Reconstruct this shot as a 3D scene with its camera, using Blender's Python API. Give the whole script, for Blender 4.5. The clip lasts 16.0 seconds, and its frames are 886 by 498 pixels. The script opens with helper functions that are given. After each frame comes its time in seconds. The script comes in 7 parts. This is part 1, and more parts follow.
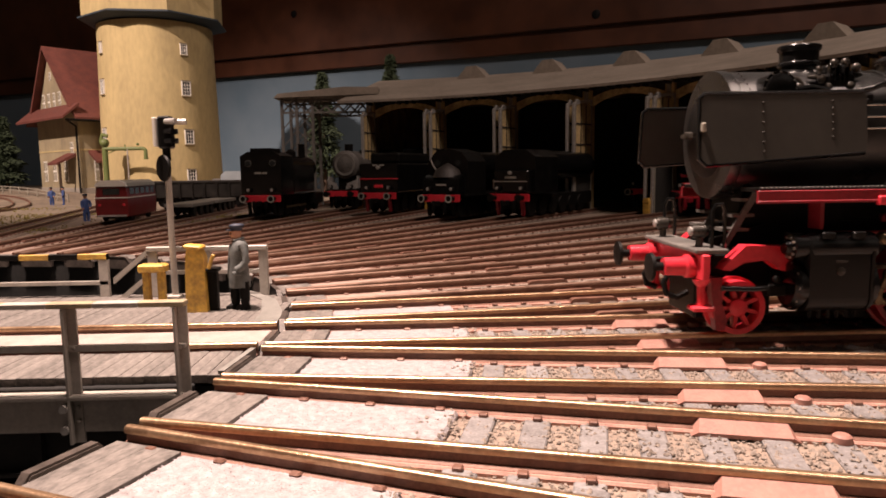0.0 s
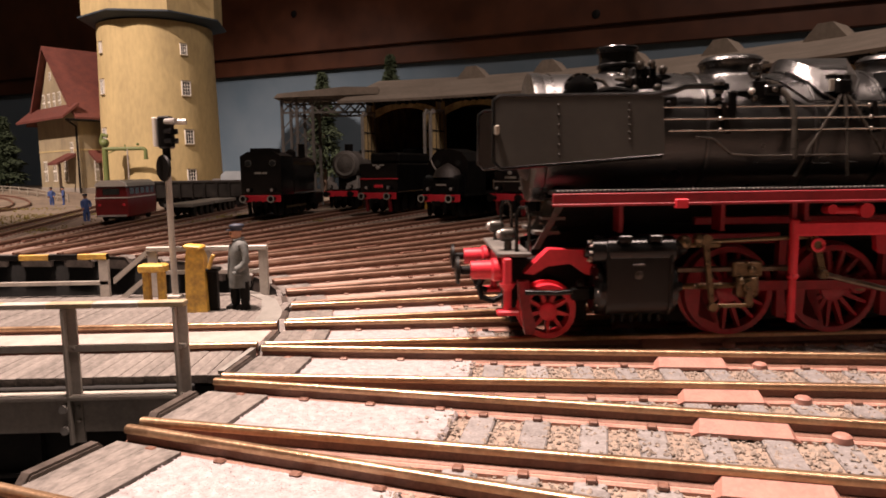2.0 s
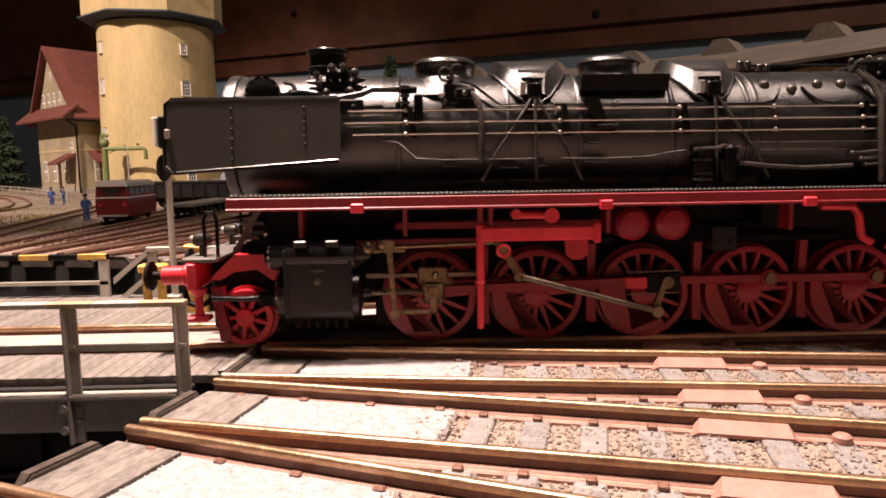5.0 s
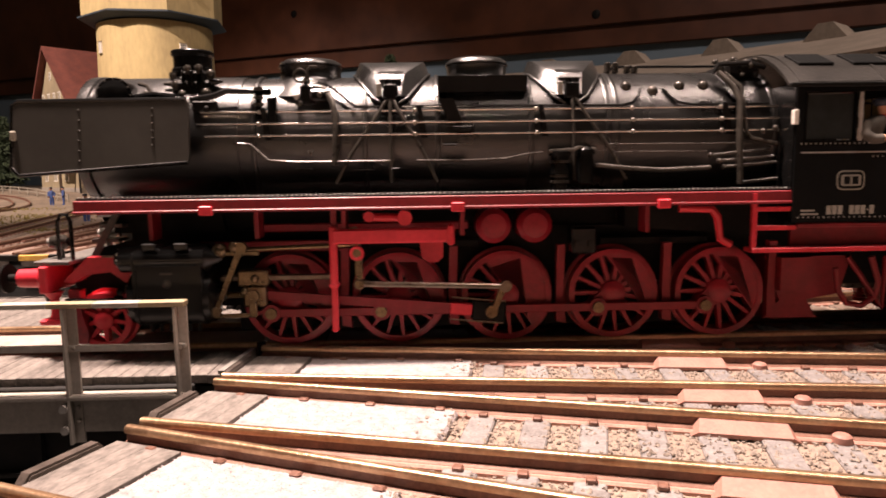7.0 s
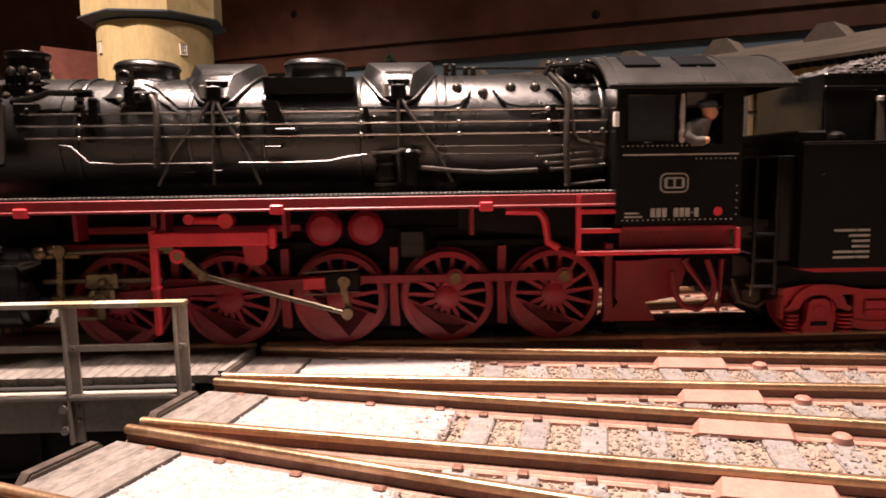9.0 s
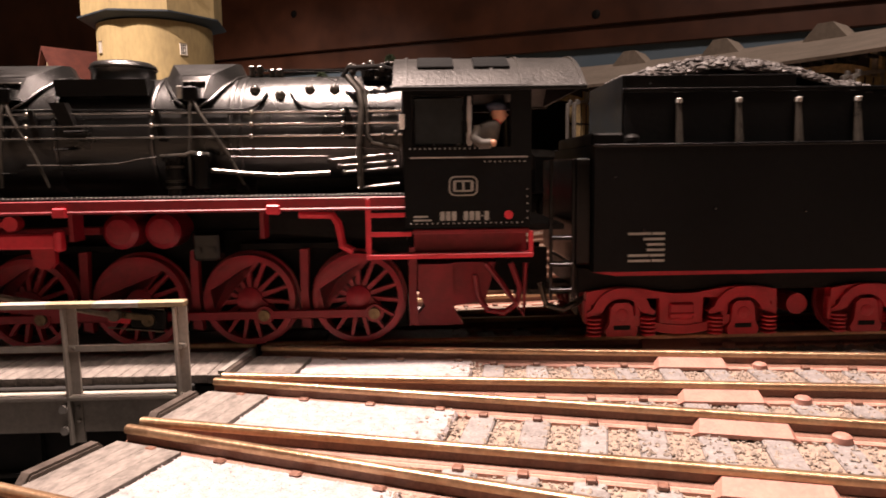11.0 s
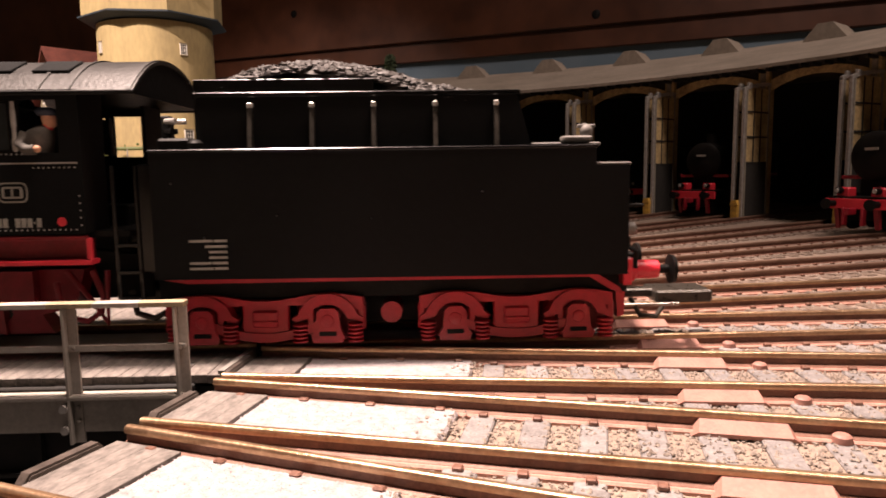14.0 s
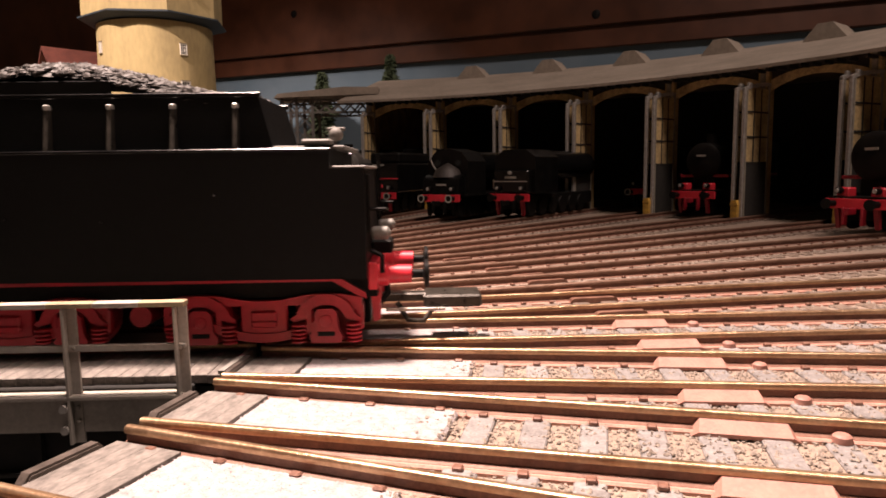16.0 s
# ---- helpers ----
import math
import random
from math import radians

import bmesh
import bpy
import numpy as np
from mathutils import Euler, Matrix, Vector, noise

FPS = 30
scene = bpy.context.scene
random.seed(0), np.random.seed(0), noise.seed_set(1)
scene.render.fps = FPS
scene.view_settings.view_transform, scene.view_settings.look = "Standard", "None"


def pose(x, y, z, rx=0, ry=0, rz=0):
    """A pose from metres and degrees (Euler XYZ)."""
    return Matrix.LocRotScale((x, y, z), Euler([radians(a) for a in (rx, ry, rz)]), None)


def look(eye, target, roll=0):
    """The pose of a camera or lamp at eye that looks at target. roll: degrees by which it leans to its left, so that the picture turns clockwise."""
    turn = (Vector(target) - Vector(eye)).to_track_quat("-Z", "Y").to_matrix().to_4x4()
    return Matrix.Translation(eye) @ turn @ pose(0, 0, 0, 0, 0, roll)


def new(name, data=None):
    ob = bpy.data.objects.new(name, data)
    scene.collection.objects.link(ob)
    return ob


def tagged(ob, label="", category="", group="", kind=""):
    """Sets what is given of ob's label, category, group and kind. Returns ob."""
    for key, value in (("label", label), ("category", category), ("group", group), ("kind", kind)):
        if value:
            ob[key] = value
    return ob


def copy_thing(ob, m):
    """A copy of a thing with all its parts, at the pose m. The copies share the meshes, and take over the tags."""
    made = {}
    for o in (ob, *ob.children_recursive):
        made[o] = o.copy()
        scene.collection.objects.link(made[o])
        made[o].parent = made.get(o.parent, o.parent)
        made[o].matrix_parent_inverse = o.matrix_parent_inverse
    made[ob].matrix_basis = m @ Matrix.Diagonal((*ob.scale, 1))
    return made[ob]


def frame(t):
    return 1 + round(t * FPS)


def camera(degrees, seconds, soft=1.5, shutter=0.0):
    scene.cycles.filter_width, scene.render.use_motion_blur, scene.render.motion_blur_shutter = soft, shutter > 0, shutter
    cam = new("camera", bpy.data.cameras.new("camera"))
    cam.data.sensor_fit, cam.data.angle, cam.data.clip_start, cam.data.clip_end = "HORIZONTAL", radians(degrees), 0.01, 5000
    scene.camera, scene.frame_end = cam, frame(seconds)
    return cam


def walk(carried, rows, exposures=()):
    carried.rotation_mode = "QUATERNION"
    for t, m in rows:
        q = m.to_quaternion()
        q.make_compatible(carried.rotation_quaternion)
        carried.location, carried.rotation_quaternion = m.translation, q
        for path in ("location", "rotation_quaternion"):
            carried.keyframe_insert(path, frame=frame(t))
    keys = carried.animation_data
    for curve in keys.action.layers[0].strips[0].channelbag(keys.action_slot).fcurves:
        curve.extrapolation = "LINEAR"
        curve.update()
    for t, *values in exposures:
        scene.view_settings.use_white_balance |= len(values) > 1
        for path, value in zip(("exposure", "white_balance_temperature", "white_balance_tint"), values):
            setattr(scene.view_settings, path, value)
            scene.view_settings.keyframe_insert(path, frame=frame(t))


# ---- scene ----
import itertools

MM = 0.001
CX, CY = -173.8, 0.0          # turntable centre, mm
R_PIT = 144.5                 # pit radius, mm
STEP = 7.5                    # degrees between tracks

# ---------------------------------------------------------------- camera
cam = camera(66.93, 16.0, soft=1.75, shutter=0.5)
EYE = Vector((0.0, -0.12831, 0.03048))
AIM = Vector((math.sin(0.02807) * math.cos(0.11698), math.cos(0.02807) * math.cos(0.11698), -math.sin(0.11698)))
STAND = look(EYE, EYE + AIM, -0.82)
walk(cam, [(0, STAND), (16, STAND)], exposures=[(0, 0.15), (2, 0.15), (6.5, 0.48), (16, 0.48)])

# ---------------------------------------------------------------- world, lamps, exposure
world = bpy.data.worlds.new("room")
scene.world = world
world.use_nodes = True
world.node_tree.nodes["Background"].inputs[0].default_value = (1.0, 0.86, 0.72, 1)
world.node_tree.nodes["Background"].inputs[1].default_value = 0.115


def spot(name, eye, aim, watts, degrees, radius, colour, blend=0.6):
    data = bpy.data.lights.new(name, "SPOT")
    data.energy, data.spot_size, data.spot_blend, data.shadow_soft_size, data.color = watts, radians(degrees), blend, radius, colour
    ob = new(name, data)
    ob.matrix_world = look(eye, aim)
    return ob


WARM = (1.0, 0.75, 0.65)
spot("ceiling_spot", (-0.13, 0.0, 0.61), (-0.105, -0.055, 0), 56, 69, 0.03, WARM, 1.0)
spot("ceiling_spot", (-0.95, -0.25, 1.15), (-0.45, 0.75, 0.09), 150, 36, 0.02, WARM, 0.8)
# unseen area lamp added as fill for the shed side
room = bpy.data.lights.new("unseen_fill", "AREA")
room.energy, room.size, room.color = 9.0, 0.3, WARM
new("unseen_fill", room).matrix_world = look((0.35, -0.2, 1.2), (0.25, 0.5, 0))


# ---------------------------------------------------------------- materials
def mat(name, c1, c2=None, rough=0.6, metal=0.0, size=4.0, bump=0.15, spread=0.5, coat=0.0, fine=None, rnd=0.0, spec=0.5, stretch=1.0, dust=0.0):
    """Two tones mixed by noise at two scales; size in mm."""
    m = bpy.data.materials.new(name)
    m.use_nodes = True
    nt = m.node_tree
    b = nt.nodes["Principled BSDF"]
    b.inputs["Roughness"].default_value, b.inputs["Metallic"].default_value = rough, metal
    b.inputs["Coat Weight"].default_value = coat
    b.inputs["Specular IOR Level"].default_value = spec
    b.inputs["Sheen Weight"].default_value, b.inputs["Sheen Roughness"].default_value = dust, 0.45
    b.inputs["Sheen Tint"].default_value = (1.0, 0.88, 0.76, 1)
    c2 = c2 or tuple(0.72 * v for v in c1)
    tc = nt.nodes.new("ShaderNodeTexCoord")
    mp = nt.nodes.new("ShaderNodeMapping")
    mp.inputs["Scale"].default_value = stretch if isinstance(stretch, tuple) else (1, 1, stretch)
    nt.links.new(tc.outputs["Object"], mp.inputs[0])
    n1, n2 = nt.nodes.new("ShaderNodeTexNoise"), nt.nodes.new("ShaderNodeTexNoise")
    for n, s in ((n1, size), (n2, fine or size * 0.16)):
        n.inputs["Scale"].default_value = 1000.0 / s
        n.inputs["Detail"].default_value = 5
        nt.links.new(mp.outputs[0], n.inputs["Vector"])
    mix = nt.nodes.new("ShaderNodeMath")
    mix.operation = "MULTIPLY_ADD"
    mix.inputs[1].default_value = 0.6
    half = nt.nodes.new("ShaderNodeMath")
    half.operation = "MULTIPLY"
    half.inputs[1].default_value = 0.4
    nt.links.new(n2.outputs["Fac"], half.inputs[0])
    nt.links.new(n1.outputs["Fac"], mix.inputs[0])
    nt.links.new(half.outputs[0], mix.inputs[2])
    last = mix.outputs[0]
    if rnd:
        info = nt.nodes.new("ShaderNodeObjectInfo")
        add = nt.nodes.new("ShaderNodeMath")
        add.operation = "MULTIPLY_ADD"
        add.inputs[1].default_value = rnd
        nt.links.new(info.outputs["Random"], add.inputs[0])
        nt.links.new(last, add.inputs[2])
        sub = nt.nodes.new("ShaderNodeMath")
        sub.operation = "SUBTRACT"
        sub.inputs[1].default_value = rnd / 2
        nt.links.new(add.outputs[0], sub.inputs[0])
        last = sub.outputs[0]
    ramp = nt.nodes.new("ShaderNodeValToRGB")
    ramp.color_ramp.elements[0].position, ramp.color_ramp.elements[1].position = 0.5 - spread * 0.3, 0.5 + spread * 0.3
    ramp.color_ramp.elements[0].color, ramp.color_ramp.elements[1].color = (*c2, 1), (*c1, 1)
    nt.links.new(last, ramp.inputs[0])
    nt.links.new(ramp.outputs[0], b.inputs["Base Color"])
    if bump:
        bp = nt.nodes.new("ShaderNodeBump")
        bp.inputs["Strength"].default_value, bp.inputs["Distance"].default_value = bump, size * 0.00006
        nt.links.new(n2.outputs["Fac"], bp.inputs["Height"])
        nt.links.new(bp.outputs[0], b.inputs["Normal"])
    rr = nt.nodes.new("ShaderNodeMapRange")
    rr.inputs[3].default_value, rr.inputs[4].default_value = max(0.03, rough - 0.12), min(1, rough + 0.12)
    nt.links.new(n1.outputs["Fac"], rr.inputs[0])
    nt.links.new(rr.outputs[0], b.inputs["Roughness"])
    return m


BLACK = mat("black_paint", (0.008, 0.008, 0.008), (0.003, 0.003, 0.003), 0.21, size=8, bump=0.05, spec=0.38)
SOOT = mat("sooty_black", (0.010, 0.009, 0.008), (0.003, 0.003, 0.003), 0.5, size=5, spec=0.12)
GREYBLACK = mat("worn_black_sheet", (0.011, 0.011, 0.010), (0.006, 0.006, 0.006), 0.5, size=14, bump=0.03, spec=0.12)
MATTBLACK = mat("matt_black_tank", (0.0062, 0.0066, 0.0068), (0.0036, 0.0039, 0.0041), 0.5, size=18, fine=1.2, bump=0.08, spec=0.12)
# black sheet with a lit look put into its lighter colour
DEFLECT = mat("lightened_deflector_black", (0.040, 0.0365, 0.031), (0.029, 0.0265, 0.023), 0.5, size=14, bump=0.03, spec=0.2)
PALEBASE = mat("pale_dusty_ballast_strip", (0.36, 0.285, 0.235), (0.16, 0.12, 0.097), 0.85, size=3, fine=0.7)
RUSTTOP = mat("dull_rail_head", (0.30, 0.19, 0.14), (0.17, 0.10, 0.07), 0.4, 0.5, size=6, fine=0.6)
ROOFBLACK = mat("dusty_black_roof", (0.018, 0.016, 0.0135), (0.006, 0.0055, 0.005), 0.42, size=5, fine=0.6, bump=0.35, spec=0.5, dust=0.02)
JACKET = mat("brown_grey_jacket", (0.11, 0.10, 0.085), (0.05, 0.045, 0.038), 0.7, size=1.5)
CREAM = mat("worn_cream_yellow", (0.42, 0.33, 0.19), (0.26, 0.215, 0.14), 0.55, size=3)
PLATEFAR = mat("dusty_brown_plate", (0.36, 0.27, 0.22), (0.22, 0.15, 0.12), 0.85, size=6)
# red darkened to hold the shade on wheels and low parts
SHADERED = mat("shaded_red_paint", (0.33, 0.011, 0.026), (0.17, 0.006, 0.014), 0.4, size=5)
BOILER = mat("dusty_boiler_black", (0.0062, 0.0062, 0.0060), (0.0025, 0.0025, 0.0025), 0.30, size=9, fine=0.3, bump=0.16, spec=0.9, dust=0.02)
RED = mat("red_paint", (0.70, 0.034, 0.056), (0.52, 0.020, 0.036), 0.4, size=6, bump=0.04)
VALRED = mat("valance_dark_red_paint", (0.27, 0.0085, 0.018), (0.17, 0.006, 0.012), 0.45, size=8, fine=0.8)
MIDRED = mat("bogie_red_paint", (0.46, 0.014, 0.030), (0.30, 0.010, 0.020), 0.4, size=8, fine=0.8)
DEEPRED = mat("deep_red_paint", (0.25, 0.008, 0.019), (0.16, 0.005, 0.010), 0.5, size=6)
STEEL = mat("bright_steel", (0.45, 0.42, 0.38), (0.3, 0.27, 0.24), 0.3, 0.9, size=3)
BRASS = mat("dull_brass", (0.27, 0.20, 0.115), (0.06, 0.044, 0.026), 0.3, 0.8, size=1.6, spread=0.7)
SILVER = mat("silver_paint", (0.5, 0.49, 0.46), (0.32, 0.3, 0.28), 0.4, 0.3, size=2)
WHITE = mat("white_paint", (0.8, 0.78, 0.72), (0.7, 0.68, 0.62), 0.5, size=3)
LETTER = mat("white_lettering", (0.36, 0.35, 0.31), (0.24, 0.235, 0.21), 0.6, size=2)
GLASS = mat("dark_glass", (0.03, 0.035, 0.035), (0.02, 0.022, 0.022), 0.08, size=8, bump=0)
COAL = mat("coal", (0.04, 0.032, 0.027), (0.011, 0.009, 0.008), 0.58, size=1.5, bump=0.5)
RUST = mat("rusty_rail", (0.25, 0.13, 0.09), (0.10, 0.046, 0.033), 0.48, 0.2, size=2.4, fine=0.45, bump=0.4, spread=0.7)
RAILTOP = mat("worn_rail_head", (0.62, 0.43, 0.27), (0.30, 0.17, 0.095), 0.33, 0.85, size=5, fine=0.6, spread=0.7, bump=0.25)
PINK = mat("rust_red_track_base", (0.52, 0.29, 0.225), (0.25, 0.125, 0.095), 0.7, size=2.5, fine=0.4, bump=0.6, spread=0.7)
SLEEPER = mat("grey_sleeper", (0.27, 0.255, 0.25), (0.10, 0.092, 0.088), 0.8, size=1.4, bump=0.9, fine=0.35, rnd=0.12, spread=0.75)
BALLAST = mat("ballast_stone", (0.38, 0.315, 0.26), (0.075, 0.064, 0.056), 0.85, size=0.8, bump=0.3, spread=0.9)
BED = mat("ballast_bed", (0.33, 0.255, 0.20), (0.15, 0.115, 0.09), 0.9, size=1.2, bump=0.9, spread=0.9)
# plate tone lowered: the weaker light on the bridge is in the colour
DIMPLATE = mat("dimmed_bridge_plate", (0.36, 0.31, 0.28), (0.24, 0.20, 0.175), 0.8, size=4, bump=0.4, fine=0.4)
PLATE = mat("pale_concrete_plate", (0.41, 0.375, 0.378), (0.16, 0.142, 0.142), 0.8, size=1.1, bump=1.0, fine=0.28, spread=0.8)
JOINT = mat("rust_joint_cover", (0.40, 0.205, 0.16), (0.24, 0.11, 0.085), 0.6, size=2.5, fine=0.5, bump=0.4, spread=0.8)
PLANK = mat("weathered_plank", (0.225, 0.20, 0.178), (0.05, 0.043, 0.038), 0.75, size=1.1, bump=1.0, fine=0.38, rnd=0.14, spread=0.8, stretch=(1, 0.5, 1))
GIRDER = mat("grey_girder", (0.23, 0.22, 0.20), (0.15, 0.145, 0.13), 0.5, size=6, bump=0.05)
RIMGREY = mat("dark_rim_metal", (0.13, 0.105, 0.09), (0.05, 0.042, 0.036), 0.4, 0.3, size=3, fine=0.5, bump=0.3)
HANDSTEEL = mat("polished_handrail_steel", (0.62, 0.58, 0.53), (0.42, 0.38, 0.34), 0.22, 1.0, size=3)
RODSTEEL = mat("dark_rod_steel", (0.22, 0.18, 0.14), (0.10, 0.08, 0.062), 0.33, 0.85, size=3, fine=0.5)
CYLBLACK = mat("satin_black_casting", (0.0085, 0.0085, 0.008), (0.005, 0.005, 0.0048), 0.32, size=6, fine=0.5, bump=0.08, spec=0.26)
BOILERKNOB = mat("worn_black_knob", (0.07, 0.062, 0.052), (0.03, 0.027, 0.023), 0.3, 0.4, size=2)
RAILGREY = mat("grey_railing", (0.47, 0.43, 0.38), (0.32, 0.295, 0.26), 0.45, size=4, bump=0.05)
YELLOW = mat("yellow_paint", (0.80, 0.49, 0.08), (0.30, 0.17, 0.05), 0.5, size=2.6, fine=0.8, spread=0.55, bump=0.4)
PITSHADE = mat("pit_shade_black", (0.022, 0.02, 0.018), (0.01, 0.01, 0.01), 0.9, size=10)
DIRT = mat("yard_dirt", (0.31, 0.245, 0.175), (0.11, 0.087, 0.066), 0.9, size=26, fine=1.6, bump=0.8, spread=0.6)
GRASS = mat("dry_grass", (0.26, 0.21, 0.055), (0.14, 0.12, 0.03), 0.9, size=5)
STUCCO = mat("yellow_stucco", (0.62, 0.495, 0.24), (0.32, 0.25, 0.125), 0.85, size=45, fine=4, bump=0.1, stretch=0.35, spread=0.9)
STUCCO2 = mat("pale_yellow_stucco", (0.44, 0.37, 0.225), (0.18, 0.15, 0.10), 0.85, size=45, fine=8, bump=0.05, stretch=0.5, spread=0.8)
ROOFRED = mat("red_roof_tiles", (0.15, 0.043, 0.030), (0.085, 0.024, 0.018), 0.75, size=10, bump=0.5)
STONE = mat("grey_stone", (0.30, 0.27, 0.23), (0.16, 0.15, 0.13), 0.85, size=5, rnd=0.3)
FELT = mat("grey_roofing_felt", (0.32, 0.275, 0.225), (0.17, 0.145, 0.115), 0.85, size=25, fine=3, spread=0.7)
SHEDWALL = mat("sooty_yellow_brick", (0.68, 0.51, 0.24), (0.24, 0.175, 0.09), 0.85, size=14, fine=1.5)
DOORGREY = mat("grey_door", (0.34, 0.31, 0.25), (0.22, 0.20, 0.16), 0.6, size=8)
DARKWOOD = mat("dark_brown_wood", (0.085, 0.030, 0.014), (0.04, 0.014, 0.007), 0.35, size=90, fine=30, bump=0)
WALLPAINT = mat("room_wall", (0.35, 0.28, 0.2), (0.3, 0.24, 0.17), 0.9, size=200, bump=0)
# dark paint of door parts; on shed walls it is painted shade
SHADEDARK = mat("shade_and_dark_paint", (0.03, 0.027, 0.022), (0.015, 0.014, 0.012), 0.9, size=20)
LEAF = mat("dark_needles", (0.035, 0.055, 0.02), (0.012, 0.022, 0.008), 0.8, size=6)
BARK = mat("bark", (0.08, 0.05, 0.03), (0.04, 0.025, 0.015), 0.9, size=4)
GREEN = mat("green_paint", (0.16, 0.20, 0.06), (0.10, 0.13, 0.04), 0.5, size=5)
MAROON = mat("maroon_paint", (0.19, 0.014, 0.017), (0.12, 0.009, 0.011), 0.35, size=8, bump=0)
FIGGREY = mat("grey_coat_paint", (0.19, 0.20, 0.19), (0.055, 0.06, 0.058), 0.7, size=1.4, fine=0.4, bump=0.4, spread=0.9)
FIGBLUE = mat("blue_overall_paint", (0.05, 0.10, 0.28), (0.03, 0.05, 0.14), 0.7, size=2)
SKIN = mat("flesh_paint", (0.60, 0.32, 0.20), (0.45, 0.22, 0.14), 0.7, size=2)
CAPBLUE = mat("dark_blue_cap_paint", (0.028, 0.036, 0.062), (0.012, 0.015, 0.027), 0.6, size=1)
NAVY = mat("navy_paint", (0.02, 0.022, 0.03), (0.012, 0.012, 0.018), 0.7, size=2)
BLUEROOF = mat("slate_blue_roof", (0.035, 0.055, 0.075), (0.018, 0.03, 0.042), 0.7, size=8)
TRUCK = mat("olive_truck", (0.10, 0.10, 0.06), (0.06, 0.06, 0.035), 0.5, size=8)


def sky_mat():
    m = mat("painted_sky", (0.15, 0.205, 0.25), (0.095, 0.15, 0.20), 0.9, size=350, fine=60, bump=0)
    return m


SKY = sky_mat()
DARKSTEEL = mat("dark_lattice_steel", (0.16, 0.15, 0.135), (0.07, 0.065, 0.06), 0.6, size=8)
FARSLEEPER = mat("brown_sleeper", (0.20, 0.15, 0.115), (0.09, 0.065, 0.05), 0.85, size=3, fine=0.8)
SKYPANE = mat("dusty_roof_glass", (0.36, 0.34, 0.30), (0.25, 0.23, 0.20), 0.35, size=8)
WARMPANE = mat("pale_window_glass", (0.40, 0.37, 0.29), (0.25, 0.23, 0.18), 0.15, size=10, bump=0)
BLUEPALE = mat("pale_grey_tarpaulin", (0.30, 0.34, 0.36), (0.22, 0.25, 0.27), 0.8, size=10)


# ---------------------------------------------------------------- mesh builder (millimetres)
class B:
    """Gathers rigid shapes, in mm, into one mesh."""

    def __init__(self):
        self.v, self.f, self.mi, self.m = [], [], [], 0

    def add(self, vs, fs):
        n = len(self.v)
        self.v += [tuple(v) for v in vs]
        self.f += [tuple(i + n for i in f) for f in fs]
        self.mi += [self.m] * len(fs)
        return self

    def box(self, x0, x1, y0, y1, z0, z1, c=0.0, turn=None):
        """A box with edges chamfered by c; turn: a Matrix about its middle."""
        if c <= 0:
            vs = [(x, y, z) for x in (x0, x1) for y in (y0, y1) for z in (z0, z1)]
            fs = [(0, 1, 3, 2), (4, 6, 7, 5), (0, 4, 5, 1), (2, 3, 7, 6), (0, 2, 6, 4), (1, 5, 7, 3)]
        else:
            vs, idx = [], {}
            for sx, sy, sz in itertools.product((0, 1), repeat=3):
                for ax in range(3):
                    p = [(x0, x1)[sx], (y0, y1)[sy], (z0, z1)[sz]]
                    for a in range(3):
                        if a != ax:
                            p[a] += c if (sx, sy, sz)[a] == 0 else -c
                    idx[sx, sy, sz, ax] = len(vs)
                    vs.append(tuple(p))
            fs = []
            for ax in range(3):
                o = [a for a in range(3) if a != ax]
                for s in (0, 1):
                    q = []
                    for a, b in ((0, 0), (1, 0), (1, 1), (0, 1)):
                        k = [0, 0, 0]
                        k[ax], k[o[0]], k[o[1]] = s, a, b
                        q.append(idx[(*k, ax)])
                    fs.append(tuple(q))
                for a, b in itertools.product((0, 1), repeat=2):
                    k0, k1 = [0, 0, 0], [0, 0, 0]
                    k0[ax], k1[ax] = 0, 1
                    for k in (k0, k1):
                        k[o[0]], k[o[1]] = a, b
                    fs.append((idx[(*k0, o[0])], idx[(*k1, o[0])], idx[(*k1, o[1])], idx[(*k0, o[1])]))
            for k in itertools.product((0, 1), repeat=3):
                fs.append(tuple(idx[(*k, a)] for a in range(3)))
        if turn is not None:
            mid = Vector(((x0 + x1) / 2, (y0 + y1) / 2, (z0 + z1) / 2))
            vs = [turn @ (Vector(v) - mid) + mid for v in vs]
        return self.add(vs, fs)

    def cyl(self, a, b, r, n=12, r2=None, caps=True):
        a, b = Vector(a), Vector(b)
        r2 = r if r2 is None else r2
        d = (b - a).normalized()
        u = d.orthogonal().normalized()
        w = d.cross(u)
        vs = []
        for p, rr in ((a, r), (b, r2)):
            vs += [p + rr * (math.cos(t) * u + math.sin(t) * w) for t in (2 * math.pi * i / n for i in range(n))]
        fs = [(i, (i + 1) % n, n + (i + 1) % n, n + i) for i in range(n)]
        if caps:
            fs += [tuple(reversed(range(n))), tuple(range(n, 2 * n))]
        return self.add(vs, fs)

    def tube(self, pts, r, n=6):
        """One swept pipe through the points, mitred at its bends."""
        pts = [Vector(p) for p in pts]
        d = [(b - a).normalized() for a, b in zip(pts, pts[1:])]
        u = d[0].orthogonal().normalized()
        vs, m = [], len(pts)
        for k, p in enumerate(pts):
            t = d[0] if k == 0 else d[-1] if k == m - 1 else (d[k - 1] + d[k]).normalized()
            u = (u - t * u.dot(t)).normalized()
            w = t.cross(u)
            vs += [p + r * (math.cos(a) * u + math.sin(a) * w) for a in (2 * math.pi * i / n for i in range(n))]
        fs = [(k * n + i, k * n + (i + 1) % n, (k + 1) * n + (i + 1) % n, (k + 1) * n + i) for k in range(m - 1) for i in range(n)]
